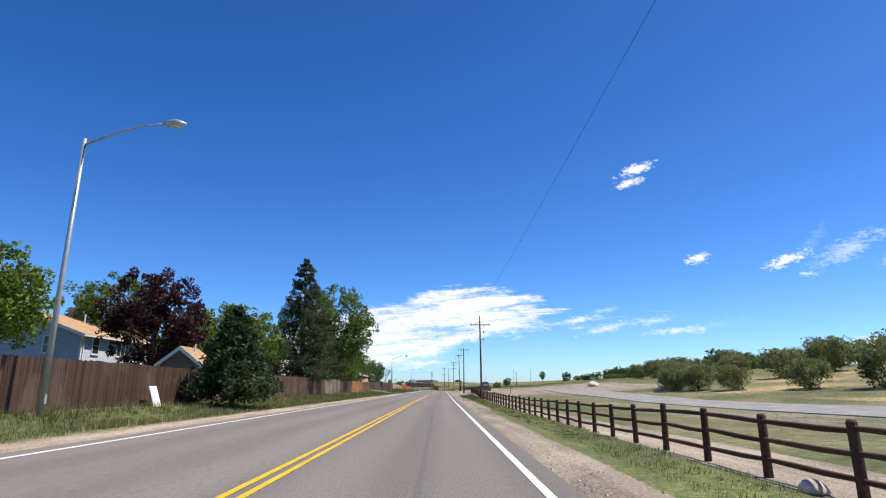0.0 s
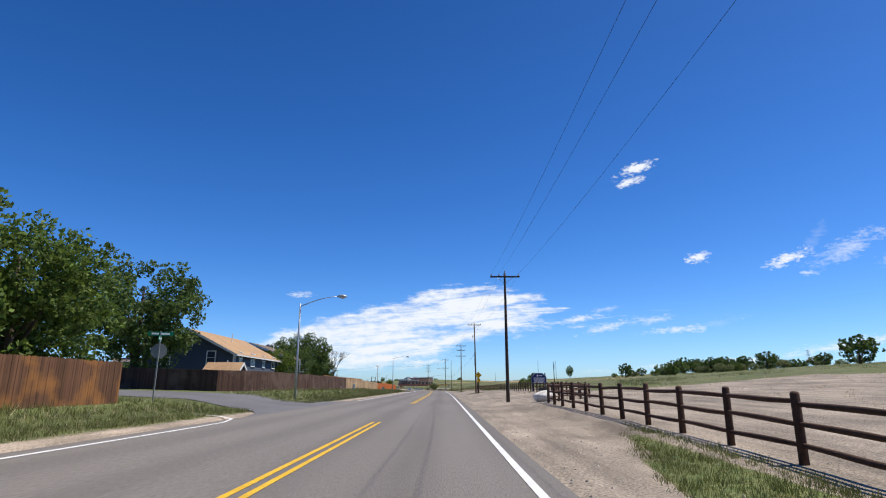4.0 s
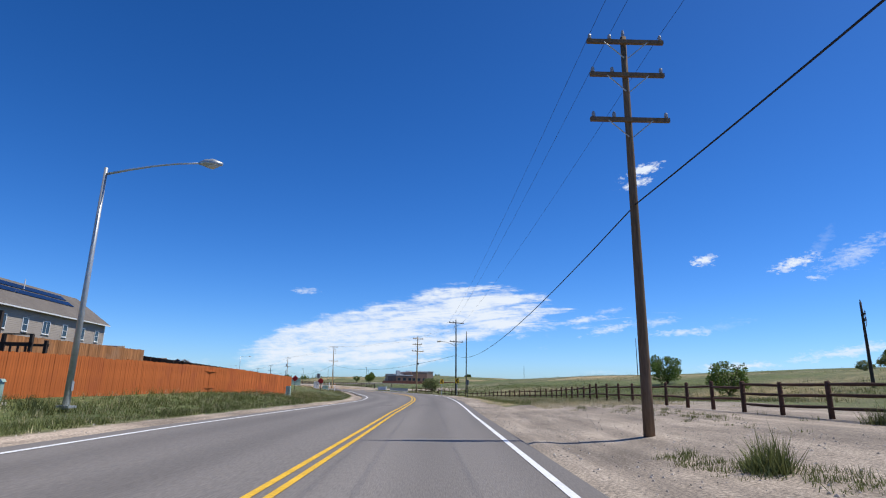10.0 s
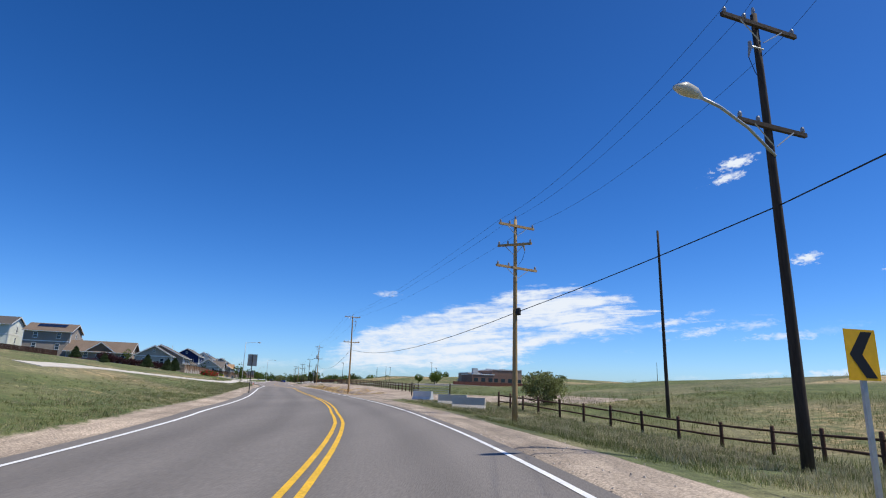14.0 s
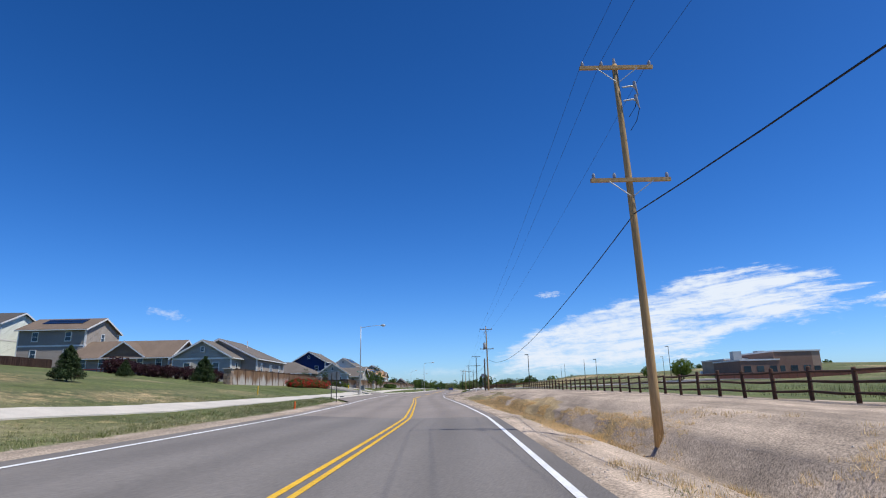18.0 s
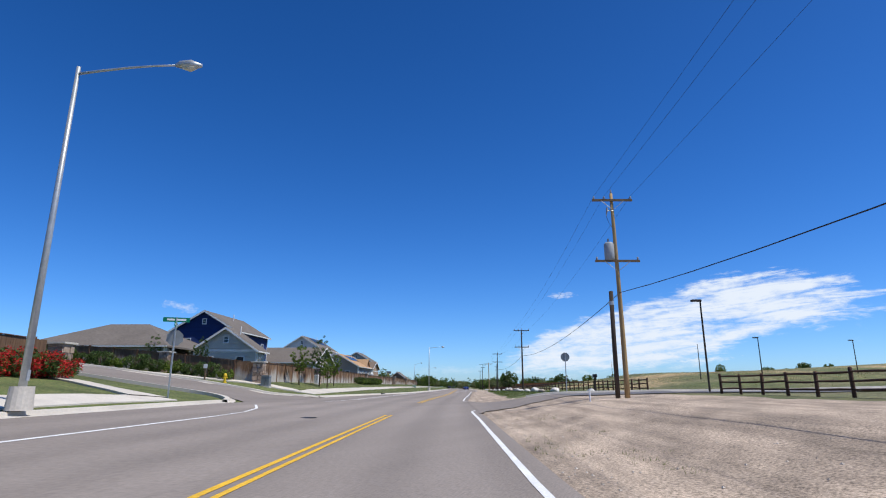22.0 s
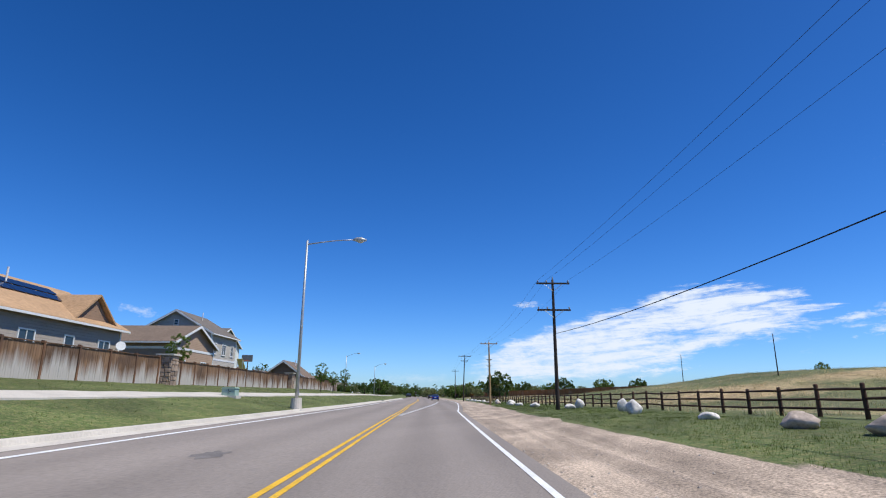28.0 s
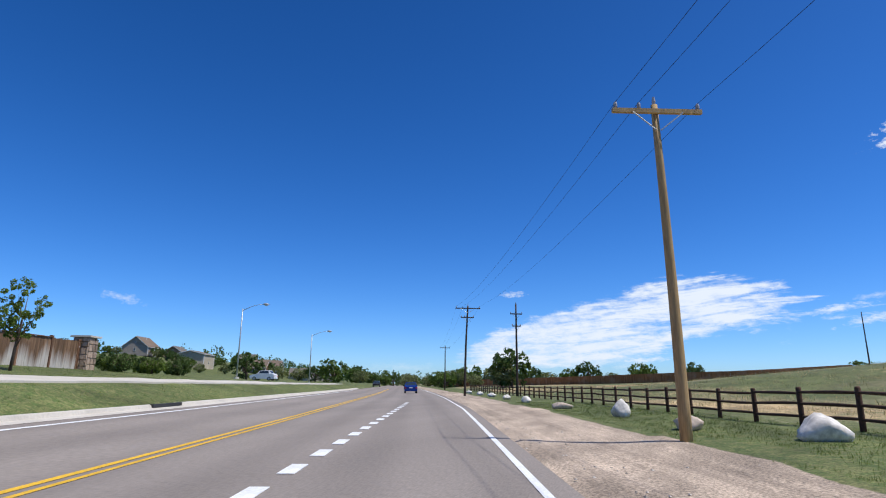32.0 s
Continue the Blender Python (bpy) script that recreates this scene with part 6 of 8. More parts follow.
def broad_tree(seed, height, spread, trunk, clumps, per, leaf, mat, open_=0.0, name="tree", low=0.25):
    """Trunk with limbs, and a crown with gaps; returns (trunk mesh, crown mesh)."""
    rng = np.random.default_rng(seed)
    wood = Geo()
    bend = rng.uniform(-0.2, 0.2, 2)
    wood.tube([(0, 0, -0.2), (bend[0] * 0.3, bend[1] * 0.3, height * 0.25), (bend[0], bend[1], height * 0.5), (bend[0] * 1.5, bend[1] * 1.5, height * 0.8)],
              [trunk * 1.25, trunk, trunk * 0.6, trunk * 0.15], 9)
    cl = []
    limbs = 9
    for i in range(limbs):
        a = i * 2.4 + rng.uniform(-0.3, 0.3)
        z0 = height * rng.uniform(max(0.16, low - 0.06), 0.5)
        r = spread * rng.uniform(0.55, 0.85)
        z1 = height * rng.uniform(0.45, 0.85)
        end = (math.cos(a) * r, math.sin(a) * r, z1)
        mid = (math.cos(a) * r * 0.45, math.sin(a) * r * 0.45, z0 + (z1 - z0) * 0.4)
        wood.tube([(bend[0] * 0.6, bend[1] * 0.6, z0), mid, end], [trunk * 0.5, trunk * 0.28, trunk * 0.06], 6)
        for k in range(clumps // (limbs * 2)):
            f = rng.uniform(0.5, 1.05)
            cl.append((end[0] * f + rng.normal() * spread * 0.14, end[1] * f + rng.normal() * spread * 0.14, z0 + (z1 - z0) * f + rng.normal() * height * 0.05, rng.uniform(0.5, 1.0) * spread * 0.17))
    while len(cl) < clumps:
        u = rng.normal(size=3)
        u /= np.linalg.norm(u)
        rad = rng.uniform(0.55, 1.0) ** 0.5
        wob = 1 + 0.22 * noise.noise(Vector(u * 2.2) + Vector((seed, 0, 0)))
        z = height * (low + (1 - low) * (0.5 + 0.5 * u[2] * rad * wob))
        if rng.uniform() < open_:
            continue
        taper = 1.0 if z > height * 0.45 else 0.88
        cl.append((u[0] * spread * rad * wob * taper, u[1] * spread * rad * wob * taper, z, rng.uniform(0.5, 1.1) * spread * 0.15))
    return wood.mesh("trunk", BARK, True), leaf_mesh("crown", leaf_cloud(rng, cl, per, leaf), mat)


def pine_tree(seed, height, spread, mat, per=26, rows=26, leaf=0.17):
    rng = np.random.default_rng(seed)
    wood = Geo().tube([(0, 0, -0.2), (0, 0, height * 0.5), (0, 0, height * 0.97)], [height * 0.022, height * 0.014, 0.03], 9)
    cl = []
    for i in range(rows):
        f = i / (rows - 1)
        z = height * (0.1 + 0.88 * f)
        r = spread * (1 - f) ** 0.75 * rng.uniform(0.8, 1.1) + 0.2
        for k in range(int(5 + 9 * (1 - f))):
            a = rng.uniform(0, 6.28)
            rr = r * rng.uniform(0.75, 1.1)
            wood.tube([(0, 0, z), (math.cos(a) * rr, math.sin(a) * rr, z + rr * 0.12)], [0.05, 0.012], 4)
            for q in (0.4, 0.65, 0.85, 1.0):
                cl.append((math.cos(a) * rr * q, math.sin(a) * rr * q, z + rr * 0.12 * q + rng.normal() * 0.1, 0.16 + 0.28 * (1 - f) * rng.uniform(0.6, 1.2)))
    return wood.mesh("trunk", BARK, True), leaf_mesh("crown", leaf_cloud(rng, cl, per // 2, leaf, 0.3), mat)


def shrub_mesh(seed, height, spread, mat, clumps=60, per=40, leaf=0.085):
    rng = np.random.default_rng(seed)
    wood, cl = Geo(), []
    for i in range(10):
        a = rng.uniform(0, 6.28)
        wood.tube([(0, 0, -0.1), (math.cos(a) * spread * 0.4, math.sin(a) * spread * 0.4, height * 0.5), (math.cos(a) * spread * 0.7, math.sin(a) * spread * 0.7, height * 0.85)], [0.05, 0.03, 0.01], 5)
    for i in range(clumps):
        u = rng.normal(size=3)
        u /= np.linalg.norm(u)
        r = rng.uniform(0.4, 1.0) ** 0.5
        w = 1 + 0.3 * noise.noise(Vector(u * 2.5) + Vector((seed, 3, 0)))
        cl.append((u[0] * spread * r * w, u[1] * spread * r * w, height * (0.5 + 0.47 * u[2] * r * w), spread * 0.22))
    return wood.mesh("branching_stem", BARK, True), leaf_mesh("foliage", leaf_cloud(rng, cl, per, leaf), mat)


def plant(name, meshes, s, d, label, category, scale=1.0, turn=0.0, group="", z=None, tall=1.0):
    m = here(s, d, z, turn) @ Matrix.Diagonal((scale, scale, scale * tall, 1))
    root = thing(name, label, category, m, group)
    for me in meshes:
        part(me.name.split(".")[0], me, None, root)
    return root


BIG = broad_tree(1, 12.0, 4.8, 0.32, 330, 64, 0.15, LEAF, low=0.16)
OAK = broad_tree(21, 9.2, 5.0, 0.3, 330, 62, 0.145, LEAF, low=0.05)
ROUND = broad_tree(2, 9.5, 4.8, 0.30, 300, 60, 0.145, LEAF_DARK, low=0.15)
LIGHT = broad_tree(3, 8.5, 4.3, 0.25, 250, 56, 0.145, LEAF_LIGHT, low=0.2)
PURPLE = broad_tree(4, 9.0, 3.7, 0.25, 230, 56, 0.135, LEAF_PURPLE, low=0.18)
PINE = pine_tree(5, 13.0, 3.7, LEAF_PINE, per=84, leaf=0.085)
JUNIPER = pine_tree(6, 5.4, 2.3, LEAF_JUNIPER, per=44, rows=22, leaf=0.12)
YOUNG = broad_tree(7, 4.6, 1.15, 0.06, 100, 45, 0.06, LEAF_LIGHT, 0.2, low=0.3)
YOUNG_DARK = broad_tree(8, 5.0, 1.1, 0.06, 100, 45, 0.06, LEAF_DARK, 0.2, low=0.2)
SHRUB = shrub_mesh(9, 1.6, 1.1, LEAF_DARK)
SHRUB_LIGHT = shrub_mesh(10, 1.4, 1.0, LEAF_LIGHT)
SHRUB_GREY = shrub_mesh(11, 3.4, 2.2, LEAF_GREY, 120, 40, 0.12)
SHRUB_PURPLE = shrub_mesh(12, 1.6, 1.3, LEAF_PURPLE)
SHRUB_RED = shrub_mesh(13, 1.3, 1.2, LEAF_DARK)
BLOSSOM = shrub_mesh(14, 1.38, 1.28, FLOWER_RED, 60, 40, 0.06)[1]
FAR_A = broad_tree(15, 8.0, 4.4, 0.28, 120, 18, 0.36, LEAF_DARK, low=-0.02)
FAR_C = shrub_mesh(17, 5.0, 3.2, LEAF_GREY, 90, 16, 0.32)
FAR_B = broad_tree(16, 7.0, 4.6, 0.28, 120, 18, 0.36, LEAF, low=-0.02)

plant("juniper_tree", JUNIPER, 32.0, -11.6, "dense dark green juniper in front of a plank fence", "tree", 1.0)
plant("pine_tree", PINE, 64.2, -15.8, "tall dark ponderosa pine behind a plank fence", "tree", 1.18, 20)
plant("broad_tree", LIGHT, 52, -19, "round light green tree behind a plank fence", "tree", 0.95, 130)
plant("broad_tree", ROUND, 59, -19.5, "dark green tree behind a plank fence", "tree", 0.72, 200)
plant("broad_tree", PURPLE, 41, -21, "purple-leaved plum tree behind a fence", "tree", 1.0, 40)
plant("broad_tree", BIG, 85, -16.2, "large green cottonwood leaning over a plank fence", "tree", 1.25, 10, tall=1.04)
plant("broad_tree", LIGHT, 29, -25, "green leafy garden tree behind a fence", "tree", 0.95, 10)
plant("broad_tree", ROUND, 19, -31, "large dark green garden tree", "tree", 0.95, 70)
plant("broad_tree", LIGHT, 34, -31, "leafy garden tree behind a house", "tree", 1.1, 190)
plant("broad_tree", BIG, 54, -31, "tall green garden tree behind a house", "tree", 0.9, 99)
plant("broad_tree", LIGHT, 45, -19, "small leafy tree behind a fence", "tree", 0.75, 240)
plant("broad_tree", OAK, 98, -18.5, "green tree hanging over a rust-brown fence", "tree", 0.92, 20, tall=1.05)
plant("broad_tree", LIGHT, 90, -17.5, "leafy tree behind a fence", "tree", 0.75, 120)
plant("broad_tree", OAK, 114.2, -18.6, "dense green tree at the street corner", "tree", 0.84, 200)
plant("broad_tree", OAK, 107.5, -19.8, "broad green tree over the rust-brown fence", "tree", 0.95, 80)
plant("broad_tree", OAK, 117.6, -20.0, "green tree with low branches at the street corner", "tree", 0.6, 120)
plant("broad_tree", ROUND, 117, -31, "dark green tree along a side street", "tree", 0.9, 300)
plant("broad_tree", ROUND, 141.0, -27.5, "large round green shade tree beside a side street", "tree", 1.2, 80)
plant("broad_tree", LIGHT, 100, -33, "leafy garden tree behind a fence", "tree", 1.1, 33)
plant("broad_tree", ROUND, 184, -22.5, "broad green tree behind a brown plank fence", "tree", 0.92, 10)
plant("broad_tree", ROUND, 180, -24, "broad green tree behind a plank fence", "tree", 0.8, 150)
plant("broad_tree", LIGHT, 166, -22, "leafy garden tree above a brown fence", "tree", 0.6, 50)
plant("broad_tree", ROUND, 171, -21, "leafy garden tree above a brown fence", "tree", 0.55, 80)
plant("broad_tree", ROUND, 227, -28, "round green garden tree behind a tan fence", "tree", 0.66, 50)
plant("broad_tree", LIGHT, 259, -36, "small round garden tree in front of a house", "tree", 0.74, 150)
plant("broad_tree", ROUND, 240, -52, "dark garden tree behind a house", "tree", 1.1, 150)
# a bare tree
dead = Geo()
rng = np.random.default_rng(77)


def twig(p, v, r, depth):
    q = p + v
    dead.tube([p, q], [r, r * 0.6], 5, False)
    if depth:
        for _ in range(3):
            w = Vector(rng.normal(size=3)) * 0.55
            w.z = abs(w.z) * 0.7 + 0.2
            twig(q, (v.normalized() + w).normalized() * v.length * rng.uniform(0.62, 0.8), r * 0.58, depth - 1)


twig(Vector((0, 0, -0.1)), Vector((0, 0, 2.0)), 0.12, 5)
plant("bare_tree", (dead.mesh("trunk", BARK_DEAD),), 188, -18.5, "bare leafless tree behind a plank fence", "tree", 1.15)

plant("bare_shrub", (dead.mesh("branching_stem", BARK_DEAD),), 86.5, -15.6, "grey leafless shrub over a plank fence", "shrub", 0.55, 120)

# young street trees and garden plants of the estate
for s, d, me, k, label in ((508.1, -15.6, YOUNG, 0.9, "young leafy street tree on mown grass"), (511.9, -13.6, YOUNG, 0.72, "young leafy street tree on mown grass"), (513.5, -14.9, YOUNG_DARK, 1.1, "young slender dark green street tree"),
                           (520.5, -14.9, YOUNG, 0.85, "young leafy street tree on mown grass"), (623.0, -15.4, YOUNG, 0.78, "young street tree before a plank fence"),
                           (640, -15.3, YOUNG, 0.78, "young street tree before a plank fence"),
                           (506, -30, YOUNG_DARK, 0.7, "small garden conifer behind the fence"), (508, -26, YOUNG_DARK, 0.75, "small garden conifer behind the fence"),
                           (597, -21.5, YOUNG, 0.85, "garden tree behind the plank fence"), (628, -14.8, YOUNG, 0.6, "young street tree before a plank fence")):
    plant("young_tree", me, s, d, label, "tree", k, s * 37 % 360, "young street trees")
for i, (s, d, k) in enumerate(((383, -30.2, 0.28), (377, -25.3, 0.22), (409, -29.6, 0.45), (407, -26, 0.4), (412, -23.5, 0.4), (439.2, -25.7, 0.52), (431, -30, 0.3))):
    plant("young_tree" if i == 2 else "young_conifer", YOUNG if i == 2 else JUNIPER, s, d, "yellow-green young tree on the mown slope" if i == 2 else "small dark evergreen on the mown slope", "tree" if i == 2 else "shrub",
          k * (1.3 if i == 2 else 1), i * 50, "slope planting")
for i in range(12):
    plant("purple_shrub", SHRUB_PURPLE, 444.2 + i * 0.75, -26.2 - i * 1.5, "dark purple barberry hedge shrub", "shrub", (0.85 + 0.15 * (i % 2)) * (1.35 if i > 9 else 1), i * 70, "purple hedge")
for i in range(13):
    s = 460 + i * 1.55
    ob = plant("flowering_shrub", SHRUB_RED, s, -20.9 + (s - 460) * 0.05, "shrub covered in red blossom before a fence", "shrub", 0.9 + 0.1 * (i % 3), i * 47, "red flowering shrubs", tall=0.85)
    part("blossom", BLOSSOM, None, ob, "red blossom")
for i in range(14):
    plant("shrub", SHRUB if i % 3 else SHRUB_LIGHT, 499.2, -19.5 - i * 1.6, "green shrub along the estate street fence", "shrub", 0.7 + 0.2 * (i % 2), i * 60, "fence shrubs")
for i in range(16):
    plant("shrub", SHRUB_LIGHT if i % 2 else SHRUB, 544 + i * 1.25, -16.4, "tall grassy green shrub before the fence", "shrub", 0.75, i * 33, "verge shrubs")
for i in range(8):
    plant("shrub", SHRUB_LIGHT if i % 2 else SHRUB, 652 + i * 1.4, -17.5 - (i % 3), "green shrub beside the last pillar", "shrub", 0.7, i * 41, "last bed shrubs")

# right side
plant("shrub", SHRUB_GREY, 348, 18.5, "large grey-green willow shrub behind the rail fence", "shrub", 0.88, 15)
SHRUB_MEADOW = shrub_mesh(18, 3.7, 1.9, LEAF, 90, 44, 0.11)
plant("meadow_shrub", SHRUB_MEADOW, 303.5, 42.3, "tall green shrub alone in the meadow", "shrub", 1.25, 10, "meadow shrubs")
plant("meadow_shrub", SHRUB_MEADOW, 272.0, 28.3, "broad green shrub alone in the meadow", "shrub", 0.9, 100, "meadow shrubs")
for i, (s, d, k) in enumerate(((318, 132, 0.75), (323, 136, 0.85), (321, 145, 0.9), (329, 150, 0.8), (327, 163, 1.0), (334, 172, 0.9), (337, 190, 1.05), (336, 206, 1.0), (345, 222, 1.15), (356, 232, 0.9),
                               (312, 120, 0.7), (308, 112, 0.8), (303, 106, 0.7), (298, 98, 0.65), (372, 250, 0.9), (392, 276, 0.9), (410, 295, 0.9))):
    plant("hill_tree", FAR_A if i % 3 else FAR_B, s, d, "green tree in a row on the grassy hill", "tree", k, i * 67, "hill trees")
plant("broad_tree", LIGHT, 388, 119, "slender tree on the far meadow", "tree", 0.5, 10, tall=1.75)
for i, (s, d, k) in enumerate(((146, 50, 0.6), (136, 50.5, 0.7), (126, 52, 0.75), (117, 53, 0.65), (105, 54, 0.7), (92, 55, 0.8), (150, 58, 0.7), (128, 64, 0.9), (100, 68, 1.0), (84, 70, 1.1), (70, 66, 0.9), (56, 70, 1.1), (40, 68, 1.1),
                               (78, 31.5, 0.5), (81, 33, 0.6), (75, 33.5, 0.55), (85, 35, 0.6), (89, 37, 0.55), (71, 36, 0.5), (64, 41, 0.55), (57, 45, 0.8), (50, 42, 0.45))):
    plant("willow_shrub", SHRUB_GREY, s, d, "grey-green willow thicket on the slope", "shrub", 1.8 * k, i * 61, "willow thicket")
random.seed(31)


def grove(s0, s1, d0, d1, n, k0, k1, label, group):
    for i in range(n):
        s, d = random.uniform(s0, s1), random.uniform(d0, d1)
        plant("far_tree", random.choice((FAR_A, FAR_B, FAR_C, FAR_C)), s, d, label, "tree", random.uniform(k0, k1), random.uniform(0, 360), group, tall=random.uniform(0.8, 1.1))


grove(60, 210, 84, 125, 36, 0.6, 1.15, "dark green tree on the hill ridge", "ridge trees")
grove(200, 330, 110, 180, 34, 0.4, 0.75, "green tree beyond the meadow", "meadow trees")
grove(228, 300, 62, 100, 26, 0.3, 0.62, "bushy green tree on the meadow rise", "meadow rise trees")
grove(420, 560, 190, 320, 26, 0.35, 0.6, "green tree far beyond the field", "field trees")
grove(640, 780, 110, 200, 16, 0.4, 0.75, "green tree beyond the meadow", "meadow end trees")
plant("broad_tree", LIGHT, 728, 121, "slender tree on the hill crest", "tree", 0.55, 40, tall=1.6)
for i, (s, d, k) in enumerate(((752, 118, 0.6), (758, 115, 0.75), (764, 112, 0.5), (690, 123, 0.35), (697, 124, 0.4), (704, 122, 0.45), (712, 122, 0.35), (718, 121, 0.4), (681, 124, 0.35), (672, 126, 0.4), (660, 126, 0.35),
                               (782, 98, 0.8), (792, 88, 0.9), (800, 76, 1.1), (806, 68, 0.85), (812, 62, 1.0), (820, 58, 0.9), (828, 52, 1.0), (838, 48, 0.9), (848, 44, 1.0), (775, 104, 0.5))):
    plant("crest_tree", (FAR_A, FAR_B, FAR_C)[i % 3], s, d, "leafy tree along the crest of the far meadow", "tree", k, i * 53, "crest trees")
grove(745, 840, 10, 30, 10, 0.7, 1.1, "leafy tree beside the far road", "far road trees")
grove(735, 800, -45, -18, 5, 0.6, 0.9, "round green tree at the far crossing", "crossing trees")
grove(830, 960, -30, 30, 22, 0.8, 1.3, "leafy tree at the end of the road", "end trees")
grove(820, 980, -180, -70, 26, 0.6, 1.0, "tree among distant houses", "suburb trees")
for s, d, k in ((500, 53, 0.5), (504, 55, 0.55), (512, 50, 0.4)):
    plant("broad_tree", LIGHT, s, d, "leafy young tree near the building", "tree", k, s * 20, "yard trees")
grove(470, 560, -125, -95, 14, 0.6, 0.9, "tree behind the estate", "estate trees")
grove(300, 330, -130, -95, 6, 0.5, 0.8, "tree behind the estate", "estate trees")


# distant woods along the horizon, one mass
def woods(name, s0, s1, d0, d1, n, h0, h1, mat, label):
    rng = np.random.default_rng(int(s0 + 2000))
    cl = []
    for _ in range(n):
        s, d = rng.uniform(s0, s1), rng.uniform(d0, d1)
        p, h = spot(s, d), rng.uniform(h0, h1)
        for k in range(7):
            cl.append((p.x + rng.normal() * h * 0.35, p.y + rng.normal() * h * 0.35, p.z + h * rng.uniform(0.2, 0.95), h * 0.22))
    ob = tagged(new(name, leaf_mesh(name, leaf_cloud(rng, cl, 14, 0.75), mat)), label, "trees", kind="stuff")


woods("distant_woods", 950, 1500, -500, 500, 700, 5, 10, LEAF_DARK, "distant dark green woods along the horizon")
woods("distant_woods_right", 400, 1100, 260, 620, 500, 2.5, 5, LEAF_DARK, "distant green woods beyond the meadow")
woods("distant_woods_left", 600, 1000, -420, -160, 380, 5, 9, LEAF, "distant green trees beyond the estate")


# ---- signs ----
SIGN_YELLOW = plain("yellow_sign_face", (0.85, 0.48, 0.01), 0.5)
SIGN_BLACK = plain("black_sign_print", (0.012, 0.012, 0.014), 0.6)
SIGN_BACK = material("grey_sign_back", (0.22, 0.235, 0.235), 0.5, (6, 0.1), (1, 0.1), 0.05, metal=0.4)
SIGN_GREEN = plain("green_sign_face", (0.0, 0.16, 0.08), 0.5)
SIGN_BLUE = plain("navy_sign_face", (0.012, 0.025, 0.12), 0.5)
SIGN_RED = plain("red_reflector", (0.6, 0.03, 0.02), 0.5)
WHITE_PRINT = plain("white_sign_print", (0.75, 0.75, 0.75), 0.5)
RUST_POST = plain("dark_steel_post", (0.06, 0.055, 0.05), 0.7)


def words(text, size, mat, parent, m):
    c = bpy.data.curves.new("lettering", "FONT")
    c.body, c.size, c.align_x, c.align_y, c.extrude = text, size, "CENTER", "CENTER", 0.002
    c.materials.append(mat)
    ob = new("lettering", c)
    ob.parent = parent
    ob.matrix_basis = m
    return ob


UPRIGHT = Matrix.Rotation(math.pi / 2, 4, "X")          # drawings made in x, y stand up and face the oncoming road


def panel(parent, name, outline, thick, mat, m, label=""):
    return part(name, Geo().prism(outline, "z", 0, thick), mat, parent, label, m=m)


def ngon(n, r, turn=0.0):
    return [(r * math.cos(2 * math.pi * (i + turn) / n), r * math.sin(2 * math.pi * (i + turn) / n)) for i in range(n)]


def steel_post(parent, height, mat=GALVANISED, r=0.035):
    part("post", Geo().box(-r, -0.02, -0.3, r, 0.02, height), mat, parent)


# curve warning with a speed plate on the stub
root = thing("curve_sign", "yellow left-curve warning sign with a speed plate on a dark stub", "traffic sign", here(185.62, 6.15, 0.42))
m = Matrix.Translation((0, -0.24, 2.75)) @ UPRIGHT
face = panel(root, "diamond_plate", ngon(4, 0.56), 0.01, SIGN_YELLOW, m)
panel(face, "border", [(p[0] * 0.95, p[1] * 0.95) for p in ngon(4, 0.56)], 0.004, SIGN_BLACK, Matrix.Translation((0, 0, 0.009)))
panel(face, "field", ngon(4, 0.49), 0.004, SIGN_YELLOW, Matrix.Translation((0, 0, 0.011)))
arrow = Geo()
for a, b, w in (((0.12, -0.3), (0.1, -0.05), 0.05), ((0.1, -0.06), (0.0, 0.1), 0.05), ((0.02, 0.08), (-0.1, 0.16), 0.05)):
    d = Vector((b[0] - a[0], b[1] - a[1])).normalized() * w
    arrow.prism([(a[0] + d.y, a[1] - d.x), (b[0] + d.y, b[1] - d.x), (b[0] - d.y, b[1] + d.x), (a[0] - d.y, a[1] + d.x)], "z", 0.013, 0.019)
arrow.prism([(-0.26, 0.22), (-0.12, 0.02), (0.0, 0.26)], "z", 0.013, 0.019)
part("arrow", arrow, SIGN_BLACK, face)
plate = panel(root, "speed_plate", [(-0.27, -0.3), (0.27, -0.3), (0.27, 0.3), (-0.27, 0.3)], 0.01, SIGN_YELLOW, Matrix.Translation((0.03, -0.24, 1.9)) @ UPRIGHT)
words("30", 0.36, SIGN_BLACK, plate, Matrix.Translation((0, 0.08, 0.013)))
words("MPH", 0.15, SIGN_BLACK, plate, Matrix.Translation((0, -0.19, 0.013)))


def chevron(s, d, z, turn=0.0):
    root = thing("chevron_sign", "yellow and black chevron sign on a steel post", "traffic sign", here(s, d, None, turn), "chevron signs")
    base = root.matrix_basis.translation.z
    h = z - base
    steel_post(root, h + 0.3)
    face = panel(root, "plate", [(-0.25, -0.33), (0.25, -0.33), (0.25, 0.33), (-0.25, 0.33)], 0.008, SIGN_YELLOW, Matrix.Translation((0, -0.03, h)) @ UPRIGHT)
    panel(face, "chevron_mark", [(-0.2, 0), (0.02, 0.3), (0.2, 0.3), (0.0, 0), (0.2, -0.3), (0.02, -0.3)][::-1], 0.004, SIGN_BLACK, Matrix.Translation((0, 0, 0.007)))


chevron(297.1, 6.15, 1.95, 0)
chevron(306.1, 5.85, 1.88, 8)


